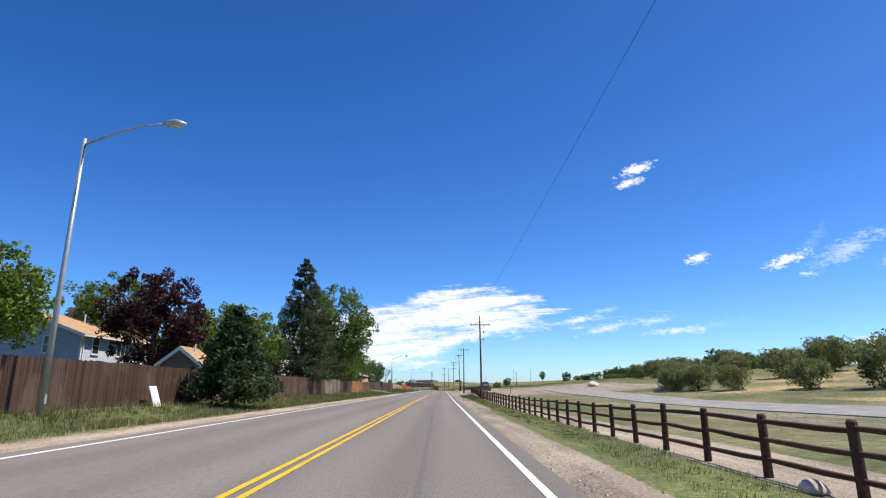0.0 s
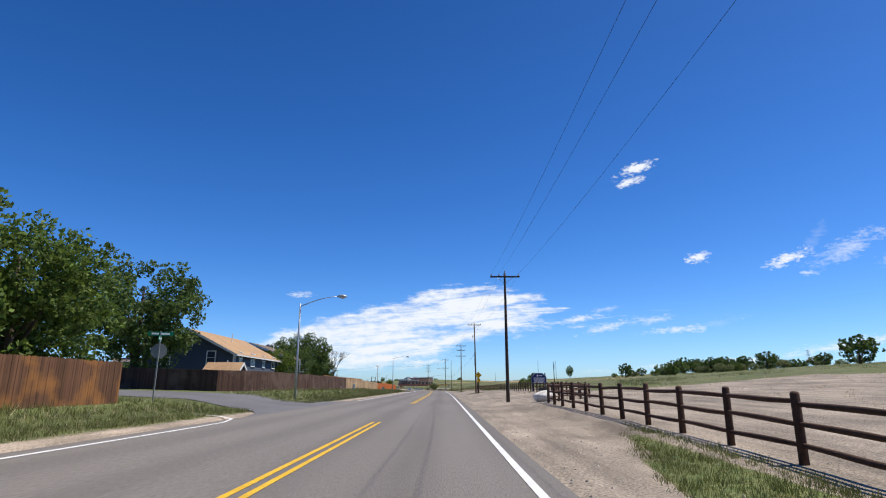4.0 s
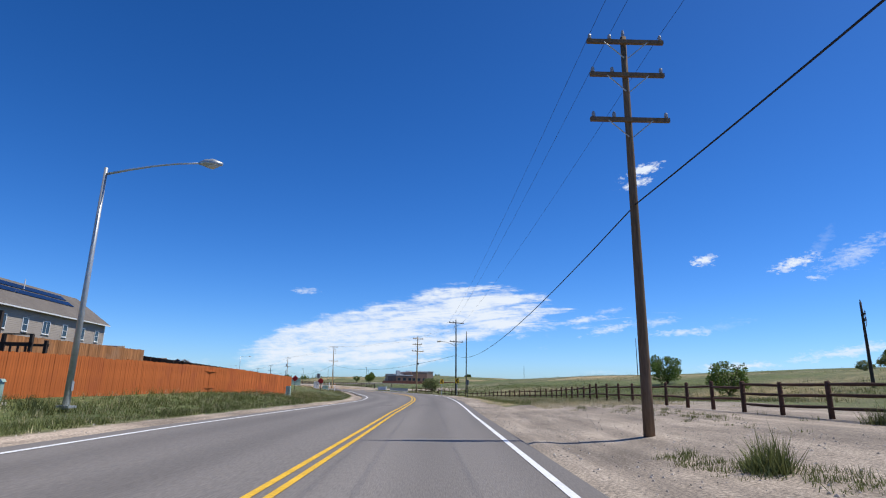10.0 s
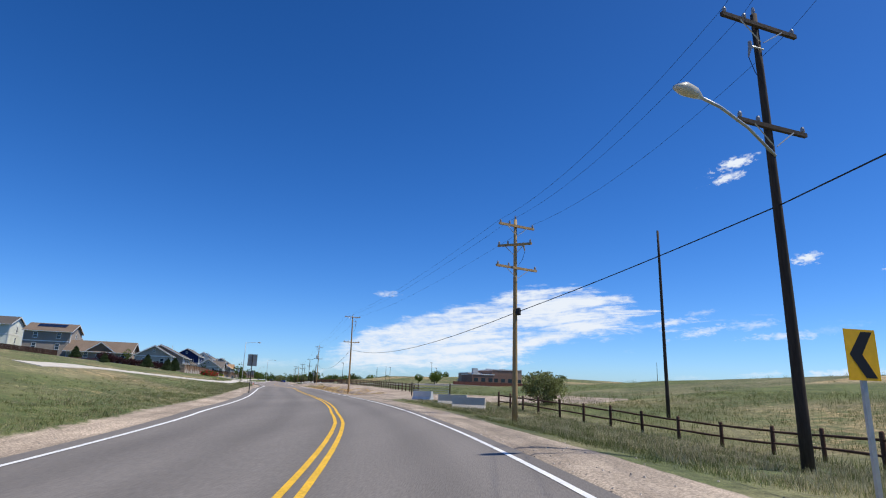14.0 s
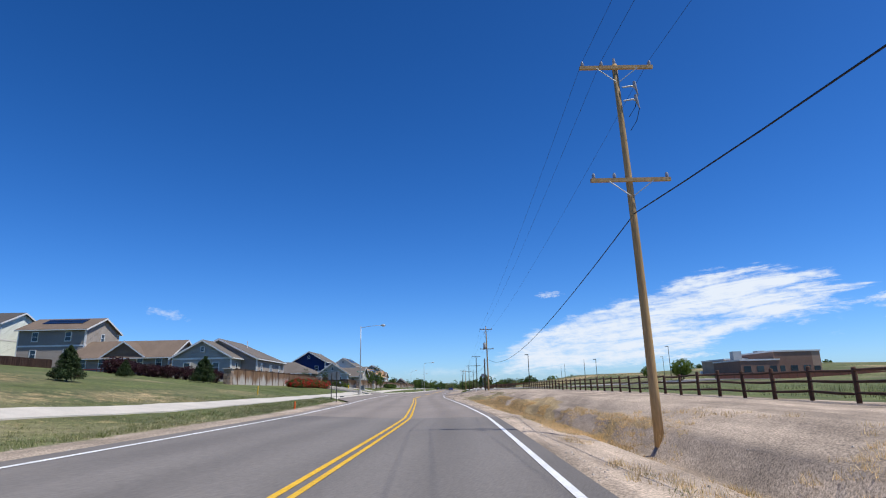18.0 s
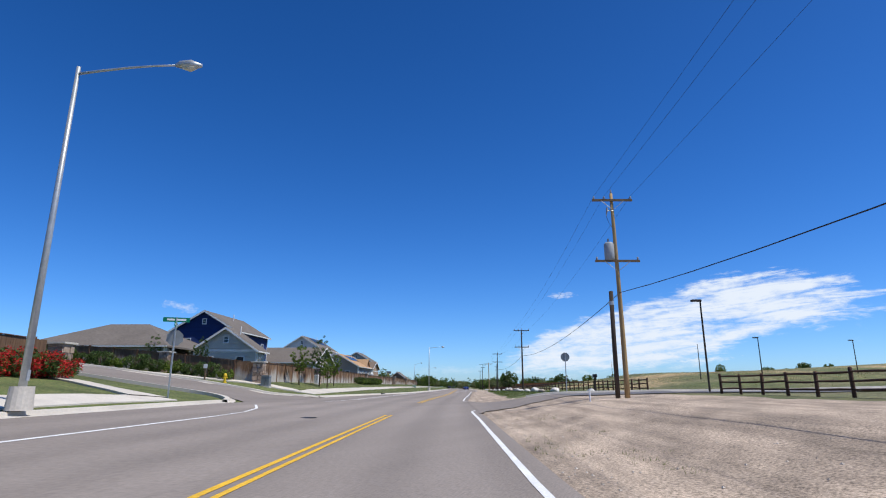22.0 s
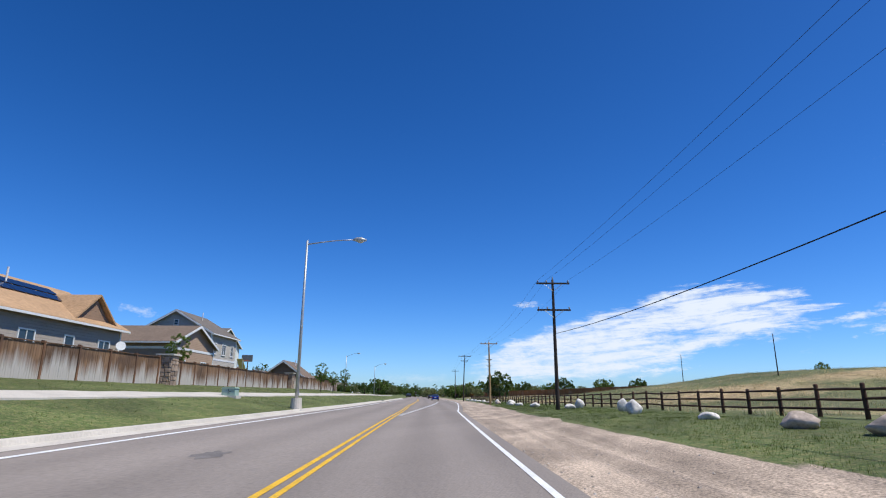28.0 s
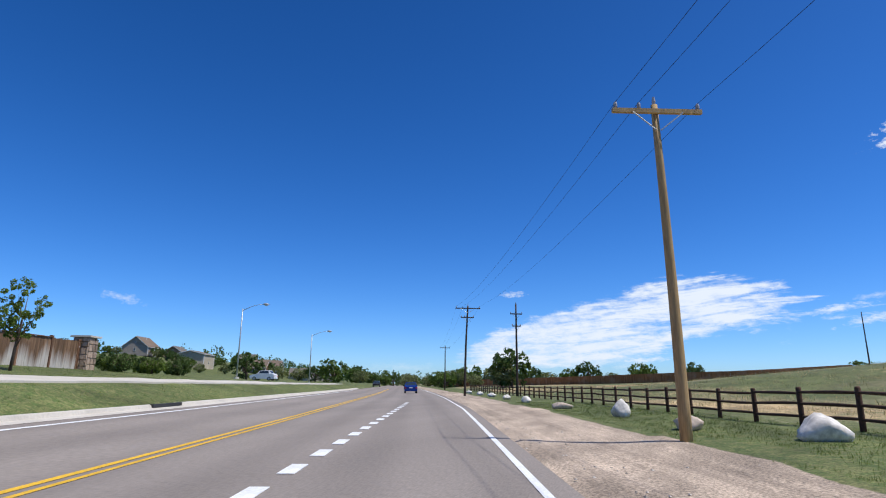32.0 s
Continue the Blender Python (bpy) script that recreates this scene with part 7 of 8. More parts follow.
def back_sign(s, d, z, w, h, label, corners=4, post=GALVANISED):
    root = thing("road_sign", label, "traffic sign", here(s, d), "signs seen from behind")
    lift = z - root.matrix_basis.translation.z
    steel_post(root, lift + h / 2, post)
    pts = [(-w / 2, -h / 2), (w / 2, -h / 2), (w / 2, h / 2), (-w / 2, h / 2)] if corners == 4 else ngon(corners, w / 2, 0.5)
    panel(root, "plate", pts, 0.006, SIGN_BACK, Matrix.Translation((0, 0.03, lift)) @ UPRIGHT)
    return root


back_sign(288.6, 5.9, 1.7, 0.32, 0.62, "grey back of a narrow road sign on a rusty post", post=RUST_POST)
back_sign(349.5, -7.4, 2.85, 0.75, 0.95, "grey back of a rectangular road sign beside the road", post=RUST_POST)
back_sign(428.6, -9.8, 2.6, 0.6, 0.6, "grey back of a small road sign on a dark post", post=RUST_POST)
back_sign(426.6, -9.0, 2.6, 0.6, 0.75, "grey back of a road sign on a dark post", post=RUST_POST)
back_sign(498.6, 9.9, 3.8, 0.78, 0.78, "grey back of an eight-sided stop sign", 8)
back_sign(99, -10.4, 2.0, 0.6, 0.75, "grey back of a road sign in tall grass", post=RUST_POST)


def corner_sign(s, d, top, label):
    root = thing("street_name_sign", label, "traffic sign", here(s, d))
    h = top - root.matrix_basis.translation.z
    steel_post(root, h)
    panel(root, "stop_plate", ngon(8, 0.4, 0.5), 0.006, SIGN_BACK, Matrix.Translation((0, 0.03, h - 1.0)) @ UPRIGHT @ Matrix.Rotation(0.35, 4, "Y"))
    for k, (turn, z) in enumerate(((0, h - 0.12), (90, h - 0.36))):
        m = Matrix.Translation((0, 0, z)) @ Matrix.Rotation(radians(turn + 20), 4, "Z")
        blade = part("name_blade", Geo().box(-0.6, -0.012, -0.11, 0.6, 0.012, 0.11), SIGN_GREEN, root, "green street name blade", m=m)
        for e in (-1, 1):
            for a, b in ((-0.42, -0.08), (-0.02, 0.44)):
                part("text_bar", Geo().box(a, e * 0.013 - 0.002, -0.045, b, e * 0.013 + 0.002, 0.045), WHITE_PRINT, blade)


corner_sign(119.0, -14.5, 4.1, "green street name blades above the back of a stop sign")
corner_sign(477.0, -13.3, 4.6, "green street name sign on a stop sign post")

# information board at the pull-off
root = thing("information_board", "navy park information board with an arched top on two posts", "sign", here(162.5, 12.3, None, 12))
for x in (-0.85, 0.85):
    part("post", Geo().box(x - 0.06, -0.05, -0.3, x + 0.06, 0.05, 2.2 if abs(x) else 0), SIGN_BLUE, root)
arch = [(-1.0, 0.85), (1.0, 0.85), (1.0, 1.75), (0.72, 1.95), (0.5, 2.2), (-0.5, 2.2), (-0.72, 1.95), (-1.0, 1.75)]
rim = panel(root, "rim", arch, 0.05, SIGN_BACK, Matrix.Translation((0, -0.06, 0)) @ UPRIGHT)
board = panel(root, "board", [(x * 0.94, 1.5 + (y - 1.5) * 0.93) for x, y in arch], 0.02, SIGN_BLUE, Matrix.Translation((0, -0.105, 0)) @ UPRIGHT)
for i, (w, z) in enumerate(((0.75, 1.58), (0.68, 1.45), (0.74, 1.32), (0.6, 1.19), (0.76, 1.04))):
    part("text_bar", Geo().box(-w, z - 0.035, 0.02, w, z + 0.035, 0.026), WHITE_PRINT, board)
part("emblem", Geo().tube([(-0.2, 1.88, 0.02), (-0.2, 1.88, 0.026)], 0.12, 16), WHITE_PRINT, board)
part("text_bar", Geo().box(0.0, 1.84, 0.02, 0.42, 1.92, 0.026), WHITE_PRINT, board)

# red end-of-road markers
for s, d, z in ((281.5, -13.6, 1.75), (282.3, -11.0, 1.55)):
    root = thing("red_marker", "red diamond marker on a dark post in the grass", "traffic marker", here(s, d), "red markers")
    h = z - root.matrix_basis.translation.z
    steel_post(root, h, RUST_POST, 0.025)
    panel(root, "plate", ngon(4, 0.34) if d < -12 else ngon(8, 0.28, 0.5), 0.006, SIGN_RED, Matrix.Translation((0, -0.03, h)) @ UPRIGHT)


def marker_post(s, d, h, mat, label, tip=None, r=0.045):
    root = thing("marker_post", label, "marker post", here(s, d), "marker posts")
    part("post", Geo().tube([(0, 0, -0.2), (0, 0, h * 0.7), (0, 0, h)], [r, r, r * 0.85], 8), mat, root)
    if tip:
        part("tip", Geo().tube([(0, 0, h), (0, 0, h + 0.14)], r * 1.05, 8), tip, root)


CONE_ORANGE = plain("orange_plastic", (0.8, 0.12, 0.01), 0.5)
for s, d, h, mat, tip, label in ((302.3, -11.0, 1.1, WHITE_PRINT, None, "slim white utility marker post"), (303.4, -10.2, 0.95, WHITE_PRINT, CONE_ORANGE, "white marker post with an orange tip"),
                                 (283.5, -16.4, 1.2, WHITE_PRINT, YELLOW, "white post with a yellow tip"), (425.6, -15.6, 0.75, YELLOW, WHITE_PRINT, "short yellow utility marker"),
                                 (409.7, -8.6, 0.45, CONE_ORANGE, None, "small orange flag stake"),
                                 (92.6, -13.5, 1.0, WHITE_PRINT, CONE_ORANGE, "white marker with an orange tip by a fence"), (173.5, -14.6, 0.6, CONCRETE, None, "short cream utility post by the fence"),
                                 (479.0, 7.2, 0.5, WHITE_PRINT, None, "short white stake on the bank"), (100.5, 12.0, 1.1, RUST_POST, CONE_ORANGE, "dark stake with an orange tip")):
    marker_post(s, d, h, mat, label, tip)

# ---- boxes, hydrant, barriers ----
BOX_GREEN = plain("pale_green_cabinet", (0.30, 0.42, 0.36), 0.5)
BOX_WHITE = plain("white_cabinet", (0.62, 0.62, 0.6), 0.5)
HYDRANT_YELLOW = plain("yellow_hydrant_paint", (0.75, 0.5, 0.03), 0.5)


def cabinet(s, d, w, l, h, mat, label, turn=0.0):
    root = thing("utility_box", label, "utility box", here(s, d, None, turn), "utility boxes")
    part("pad", Geo().box(-w / 2 - 0.1, -l / 2 - 0.1, -0.3, w / 2 + 0.1, l / 2 + 0.1, 0.06), CONCRETE, root)
    part("body", Geo().prism([(-w / 2, 0.06), (w / 2, 0.06), (w / 2 * 0.95, h * 0.9), (-w / 2 * 0.95, h * 0.9)], "y", -l / 2, l / 2), mat, root)
    part("lid", Geo().prism([(-w / 2 - 0.03, h * 0.88), (w / 2 + 0.03, h * 0.88), (w / 2 * 0.85, h), (-w / 2 * 0.85, h)], "y", -l / 2 - 0.03, l / 2 + 0.03), mat, root)
    part("door_seam", Geo().box(-0.01, -l / 2 - 0.006, 0.12, 0.01, -l / 2 + 0.01, h * 0.85), RUST_POST, root)
    part("handle", Geo().box(0.08, -l / 2 - 0.03, h * 0.5, 0.12, -l / 2, h * 0.62), RUST_POST, root)


cabinet(308.0, -15.8, 1.3, 1.0, 0.95, BOX_GREEN, "pale green transformer cabinet on a concrete pad", 10)
cabinet(303.2, -17.2, 0.8, 0.8, 0.8, BOX_GREEN, "small pale green cable cabinet", 10)
cabinet(304.8, -12.8, 0.7, 0.55, 0.98, BOX_WHITE, "tall white utility cabinet on a concrete pad", 10)
cabinet(305.8, -11.5, 0.75, 0.6, 0.62, BOX_GREEN, "pale green utility cabinet on a concrete pad", 10)
cabinet(238.3, -14.4, 0.6, 0.6, 0.8, BOX_GREEN, "green utility pedestal at the fence corner")
cabinet(268.2, -11.8, 0.35, 0.35, 0.85, BOX_GREEN, "slim green cable pedestal in tall grass")
cabinet(583.0, -11.6, 0.75, 0.6, 0.5, BOX_GREEN, "low green transformer box beside the footpath")
cabinet(516.4, -16.0, 0.45, 0.35, 1.1, BOX_WHITE, "grey-white meter cabinet before the fence")
cabinet(186.0, -14.6, 0.35, 0.3, 0.9, BOX_WHITE, "white cable pedestal beside a plank fence")
cabinet(499.0, -15.9, 0.7, 0.6, 0.95, SIGN_BACK, "dark grey street cabinet at the corner")
cabinet(133.0, 7.6, 0.6, 0.6, 0.9, RUST_POST, "dark litter bin beside the rail fence")

root = thing("fire_hydrant", "yellow fire hydrant beside the pavement", "fire hydrant", here(496.8, -18.6))
part("barrel", Geo().tube([(0, 0, -0.1), (0, 0, 0.05), (0, 0, 0.06), (0, 0, 0.55)], [0.17, 0.17, 0.11, 0.11], 12), HYDRANT_YELLOW, root, smooth=False)
part("bonnet", Geo().tube([(0, 0, 0.55), (0, 0, 0.6), (0, 0, 0.72), (0, 0, 0.78)], [0.15, 0.15, 0.1, 0.03], 12), HYDRANT_YELLOW, root)
for x in (-1, 1):
    part("outlet_cap", Geo().tube([(0.1 * x, 0, 0.42), (0.2 * x, 0, 0.42)], 0.06, 10), HYDRANT_YELLOW, root)
part("pumper_cap", Geo().tube([(0, -0.1, 0.38), (0, -0.22, 0.38)], 0.08, 10), HYDRANT_YELLOW, root)
root = thing("notice_post", "small white notice on a wooden post by the shrubs", "sign", here(497.0, -20.4))
part("post", Geo().box(-0.05, -0.05, -0.2, 0.05, 0.05, 1.0), POLE_BROWN, root)
part("plate", Geo().box(-0.16, -0.07, 0.95, 0.16, -0.05, 1.3), WHITE_PRINT, root)


def barrier(s, d, turn, mat, label):
    root = thing("concrete_barrier", label, "barrier", here(s, d, None, turn), "concrete barriers")
    part("block", Geo().prism([(-0.3, 0), (0.3, 0), (0.3, 0.08), (0.16, 0.3), (0.1, 0.82), (-0.1, 0.82), (-0.16, 0.3), (-0.3, 0.08)], "y", -1.2, 1.2), mat, root)
    part("lifting_slot", Geo().box(-0.31, -0.3, -0.01, 0.31, 0.3, 0.07), TAR, root)


barrier(339.5, 8.3, 62, CONCRETE, "pale concrete road barrier across the field entrance")
barrier(345.5, 8.9, 62, CONCRETE, "pale concrete road barrier across the field entrance")
barrier(352.0, 8.0, 30, BOX_WHITE, "weathered bluish concrete road barrier on gravel")
# steel field gate
root = thing("field_gate", "grey tubular steel field gate", "gate", here(362, 11.5, None, 70))
gate_frame = part("gate_frame", Geo().tube([(0, -2, 0.15), (0, -2, 1.2), (0, 2, 1.2), (0, 2, 0.15), (0, -2, 0.15)], 0.03, 6), GALVANISED, root)
for z in (0.4, 0.65, 0.9):
    part("bar", Geo().tube([(0, -2, z), (0, 2, z)], 0.022, 6), GALVANISED, root)
for y in (-2.15, 2.15):
    part("post", Geo().tube([(0, y, -0.3), (0, y, 1.4)], 0.07, 8), POLE_DARK, root)
# letter box post at the park road
root = thing("letter_box", "dark letter box on a post beside a boulder", "letter box", here(501.5, 13.0))
part("post", Geo().box(-0.07, -0.07, -0.3, 0.07, 0.07, 1.5), POLE_DARK, root)
part("box", Geo().prism([(-0.16, 1.3), (0.16, 1.3), (0.16, 1.5), (0.1, 1.6), (-0.1, 1.6), (-0.16, 1.5)], "y", -0.28, 0.28), SIGN_BLACK, root)

SIGN_YELLOW_PALE = plain("pale_yellow_plastic", (0.62, 0.55, 0.28), 0.5)
# a board leaning on the fence, satellite dish, basketball hoop
root = thing("leaning_board", "pale board leaning against the plank fence", "board", here(27.4, -13.4))
part("sheet", Geo().box(-0.02, -0.35, 0, 0.02, 0.35, 1.0), WHITE_PRINT, root, m=Matrix.Rotation(-0.35, 4, "Y"))
for s, d, z in ((592.5, -23.6, 4.6), (252.6, -46.0, 7.2), (166, -23.6, 4.6)):
    root = thing("satellite_dish", "grey satellite dish on a house wall", "satellite dish", here(s, d, z), "satellite dishes")
    part("arm", Geo().tube([(-0.5, 0, -0.4), (0, 0, 0)], 0.025, 6), GALVANISED, root)
    part("dish", Geo().tube([(0, 0, 0), (0.03, -0.03, 0.01), (0.1, -0.1, 0.03)], [0.05, 0.25, 0.34], 16), TRIM, root)
root = thing("basketball_hoop", "basketball backboard on a dark pole behind the fence", "basketball hoop", here(619.6, -23.6))
part("pole", Geo().tube([(0, 0, 0), (0, 0, 3.0)], 0.06, 8), RUST_POST, root)
part("backboard", Geo().box(-0.65, -0.35, 2.7, 0.65, -0.3, 3.5), SIGN_BACK, root)
part("rim", Geo().tube([(0.22 * math.cos(a), -0.62 + 0.22 * math.sin(a), 2.85) for a in np.linspace(0, 6.283, 17)], 0.012, 5), CONE_ORANGE, root)
# trampoline with a net and a slide behind the estate fence
root = thing("trampoline", "garden trampoline with a dark safety net behind the fence", "trampoline", here(642.5, -28.0))
ring = [(1.8 * math.cos(a), 1.8 * math.sin(a)) for a in np.linspace(0, 6.283, 17)]
part("mat", Geo().tube([(0, 0, 0.80), (0, 0, 0.84)], 1.75, 16), SIGN_DARK, root)
part("frame", Geo().tube([(x, y, 0.82) for x, y in ring], 0.04, 6), GALVANISED, root)
for x, y in ring[:16:2]:
    part("net_pole", Geo().tube([(x, y, 0.0), (x, y, 2.7)], 0.025, 6), GALVANISED, root)
for k in range(9):
    part("net_band", Geo().tube([(x, y, 1.0 + 0.2 * k) for x, y in ring], 0.008, 4), SIGN_DARK, root)
root = thing("slide", "pale yellow garden slide leaning behind the fence", "slide", here(616.9, -23.4))
part("chute", Geo().box(-0.35, -0.9, 0, 0.35, 0.9, 0.05), SIGN_YELLOW_PALE, root, m=Matrix.Translation((0, 0, 2.25)) @ Matrix.Rotation(-0.75, 4, "X"))
for y in (-0.5, 0.5):
    for x in (-0.3, 0.3):
        part("slide_leg", Geo().tube([(x, y, 0), (x, y, 2.2 - y * 0.9)], 0.03, 6), GALVANISED, root)
# wooden play frame over the orange fence
root = thing("play_frame", "dark timber climbing frame behind the plank fences", "play frame", here(241.4, -17.3))
for x, y, top in ((-0.5, 0, 3.15), (0.5, 0, 3.15), (0.1, 0.9, 2.35), (1.2, 0.9, 2.35), (-1.5, -0.2, 2.4), (-1.5, 1.6, 2.1), (1.2, 1.8, 2.2)):
    part("post", Geo().box(x - 0.06, y - 0.06, 0, x + 0.06, y + 0.06, top), POLE_DARK, root)
part("top_bar", Geo().box(-0.56, -0.03, 3.15, 0.56, 0.03, 3.2), POLE_DARK, root)
part("side_bar", Geo().box(0.04, 0.87, 2.35, 1.26, 0.93, 2.4), POLE_DARK, root)
for y in (0.84, 1.8):
    part("hand_rail", Geo().box(-1.5, y, 1.95, 1.3, y + 0.06, 2.05), POLE_DARK, root)
for i in range(9):
    part("slat", Geo().box(-1.4 + 0.3 * i, 0.85, 1.35, -1.32 + 0.3 * i, 0.88, 1.95), POLE_DARK, root)
# red deck of the taupe house
DECK_RED = plain("red_deck_stain", (0.30, 0.05, 0.03), 0.7)
root = thing("deck", "red stained timber deck with a railing", "deck", here(457.4, -48.4, 3.9))
part("floor_boards", Geo().box(-3, -1.3, 0, 3, 1.3, 0.12), DECK_RED, root)
for i in range(13):
    part("baluster", Geo().box(-3 + i * 0.5, -1.28, 0.12, -2.94 + i * 0.5, -1.22, 1.0), DECK_RED, root)
part("hand_rail", Geo().box(-3.05, -1.32, 1.0, 3.05, -1.18, 1.08), DECK_RED, root)
part("skirt", Geo().box(-3, -1.26, -1.4, 3, -1.2, 0.0), DECK_RED, root)
part("stair", Geo().prism([(-1.3, 0.1), (-1.3, -0.1), (-2.9, -1.3), (-2.9, -1.1)], "x", 2.0, 3.0), DECK_RED, root)

# ---- boulders ----
BOULDER = material("pale_granite", (0.66, 0.62, 0.56), 0.9, (7, 0.2), (1.6, 0.25), 0.5, 9)
BOULDER_TAN = material("tan_sandstone", (0.5, 0.41, 0.33), 0.9, (7, 0.25), (1.6, 0.25), 0.5, 9)


def boulder(s, d, w, l, h, seed, mat, label, z=None):
    bm = bmesh.new()
    bmesh.ops.create_icosphere(bm, subdivisions=3, radius=1.0)
    for v in bm.verts:
        n = v.co.normalized()
        # flat facets cut from a lump
        k = 1.0 + 0.28 * noise.noise(n * 1.3 + Vector((seed, 0, 0))) + 0.10 * noise.noise(n * 3.5 + Vector((0, seed, 0)))
        for j in range(11):
            a = Vector((math.sin(seed * 1.7 + j * 2.1), math.cos(seed * 2.3 + j * 1.3), 0.85 * math.sin(seed + j * 2.9))).normalized()
            t = n.dot(a) * k
            if t > 0.72:
                k *= 0.72 / t
        v.co = n * k
    bmesh.ops.transform(bm, matrix=Matrix.Diagonal((w * 0.6, l * 0.6, h * 0.72, 1)), verts=bm.verts)
    me = bpy.data.meshes.new("boulder")
    bm.to_mesh(me)
    bm.free()
    me.materials.append(mat)
    me.shade_smooth()
    ob = new("boulder", me)
    ob.matrix_basis = here(s, d, z, seed * 40) @ Matrix.Translation((0, 0, h * 0.36))
    return tagged(ob, label, "boulder", "boulders")


ROCKS = [(501.5, 12.6, 0.9, 0.7, 0.5, 0), (506.5, 10.2, 1.1, 1.0, 0.7, 0), (513.3, 9.8, 1.0, 0.8, 0.5, 1), (519.3, 9.8, 1.2, 1.0, 0.7, 0), (526, 9.6, 1.0, 0.9, 0.5, 0), (533, 9.4, 1.1, 0.9, 0.5, 0),
         (547.5, 10.0, 1.3, 1.0, 0.62, 0), (555.0, 10.0, 1.2, 0.9, 0.75, 1), (563.8, 9.8, 1.4, 1.0, 0.6, 1), (573.0, 10.0, 1.2, 0.8, 0.4, 0), (580.9, 9.8, 1.0, 0.9, 0.95, 0),
         (566.5, 9.4, 1.1, 0.8, 0.6, 1), (599.3, 11.2, 0.9, 0.9, 1.1, 0), (586.3, 10.9, 0.9, 0.9, 1.0, 0), (595.1, 9.5, 1.3, 0.9, 0.5, 0), (605.7, 8.5, 1.5, 1.0, 0.55, 0), (616.2, 8.4, 1.2, 0.8, 0.5, 0), (622.5, 8.2, 0.9, 0.8, 0.5, 0),
         (630.9, 9.2, 1.7, 1.1, 0.8, 0), (634.5, 7.8, 1.3, 0.8, 0.6, 1), (641.8, 8.4, 1.0, 0.9, 0.95, 0), (649.5, 7.8, 1.4, 0.9, 0.5, 1), (660, 7.8, 1.0, 0.9, 0.6, 0), (669, 7.8, 1.1, 0.9, 0.55, 0),
         (679, 7.9, 1.2, 0.9, 0.6, 0), (690, 8.0, 1.1, 0.9, 0.6, 0), (702, 8.0, 1.2, 0.9, 0.6, 0), (538, 10.6, 1.0, 0.8, 0.5, 0)]
for i, (s, d, w, l, h, tan) in enumerate(ROCKS):
    boulder(s, d, w * 0.8, l * 0.85, h * 0.7, i + 1, BOULDER_TAN if tan else BOULDER, ("rounded tan sandstone" if tan else "pale grey granite") + " boulder lying on mown grass")
boulder(117.5, 31.0, 2.2, 1.6, 1.0, 40, BOULDER, "pale boulder alone on bare ground")
boulder(131.0, 7.4, 1.7, 1.2, 0.75, 41, BOULDER, "grey boulder beside the rail fence corner")
boulder(9.2, 5.7, 0.5, 0.4, 0.2, 42, BOULDER_TAN, "weathered stump-like rock beside the rail fence")


# ---- cars ----
CAR_BLUE = plain("blue_car_paint", (0.01, 0.035, 0.20), 0.25)
CAR_WHITE = plain("white_car_paint", (0.75, 0.75, 0.75), 0.3)
CAR_DARK = plain("dark_car_paint", (0.02, 0.022, 0.03), 0.3)
TYRE = plain("tyre_rubber", (0.015, 0.015, 0.015), 0.9)
RED_LENS = plain("red_tail_lens", (0.45, 0.01, 0.01), 0.3)


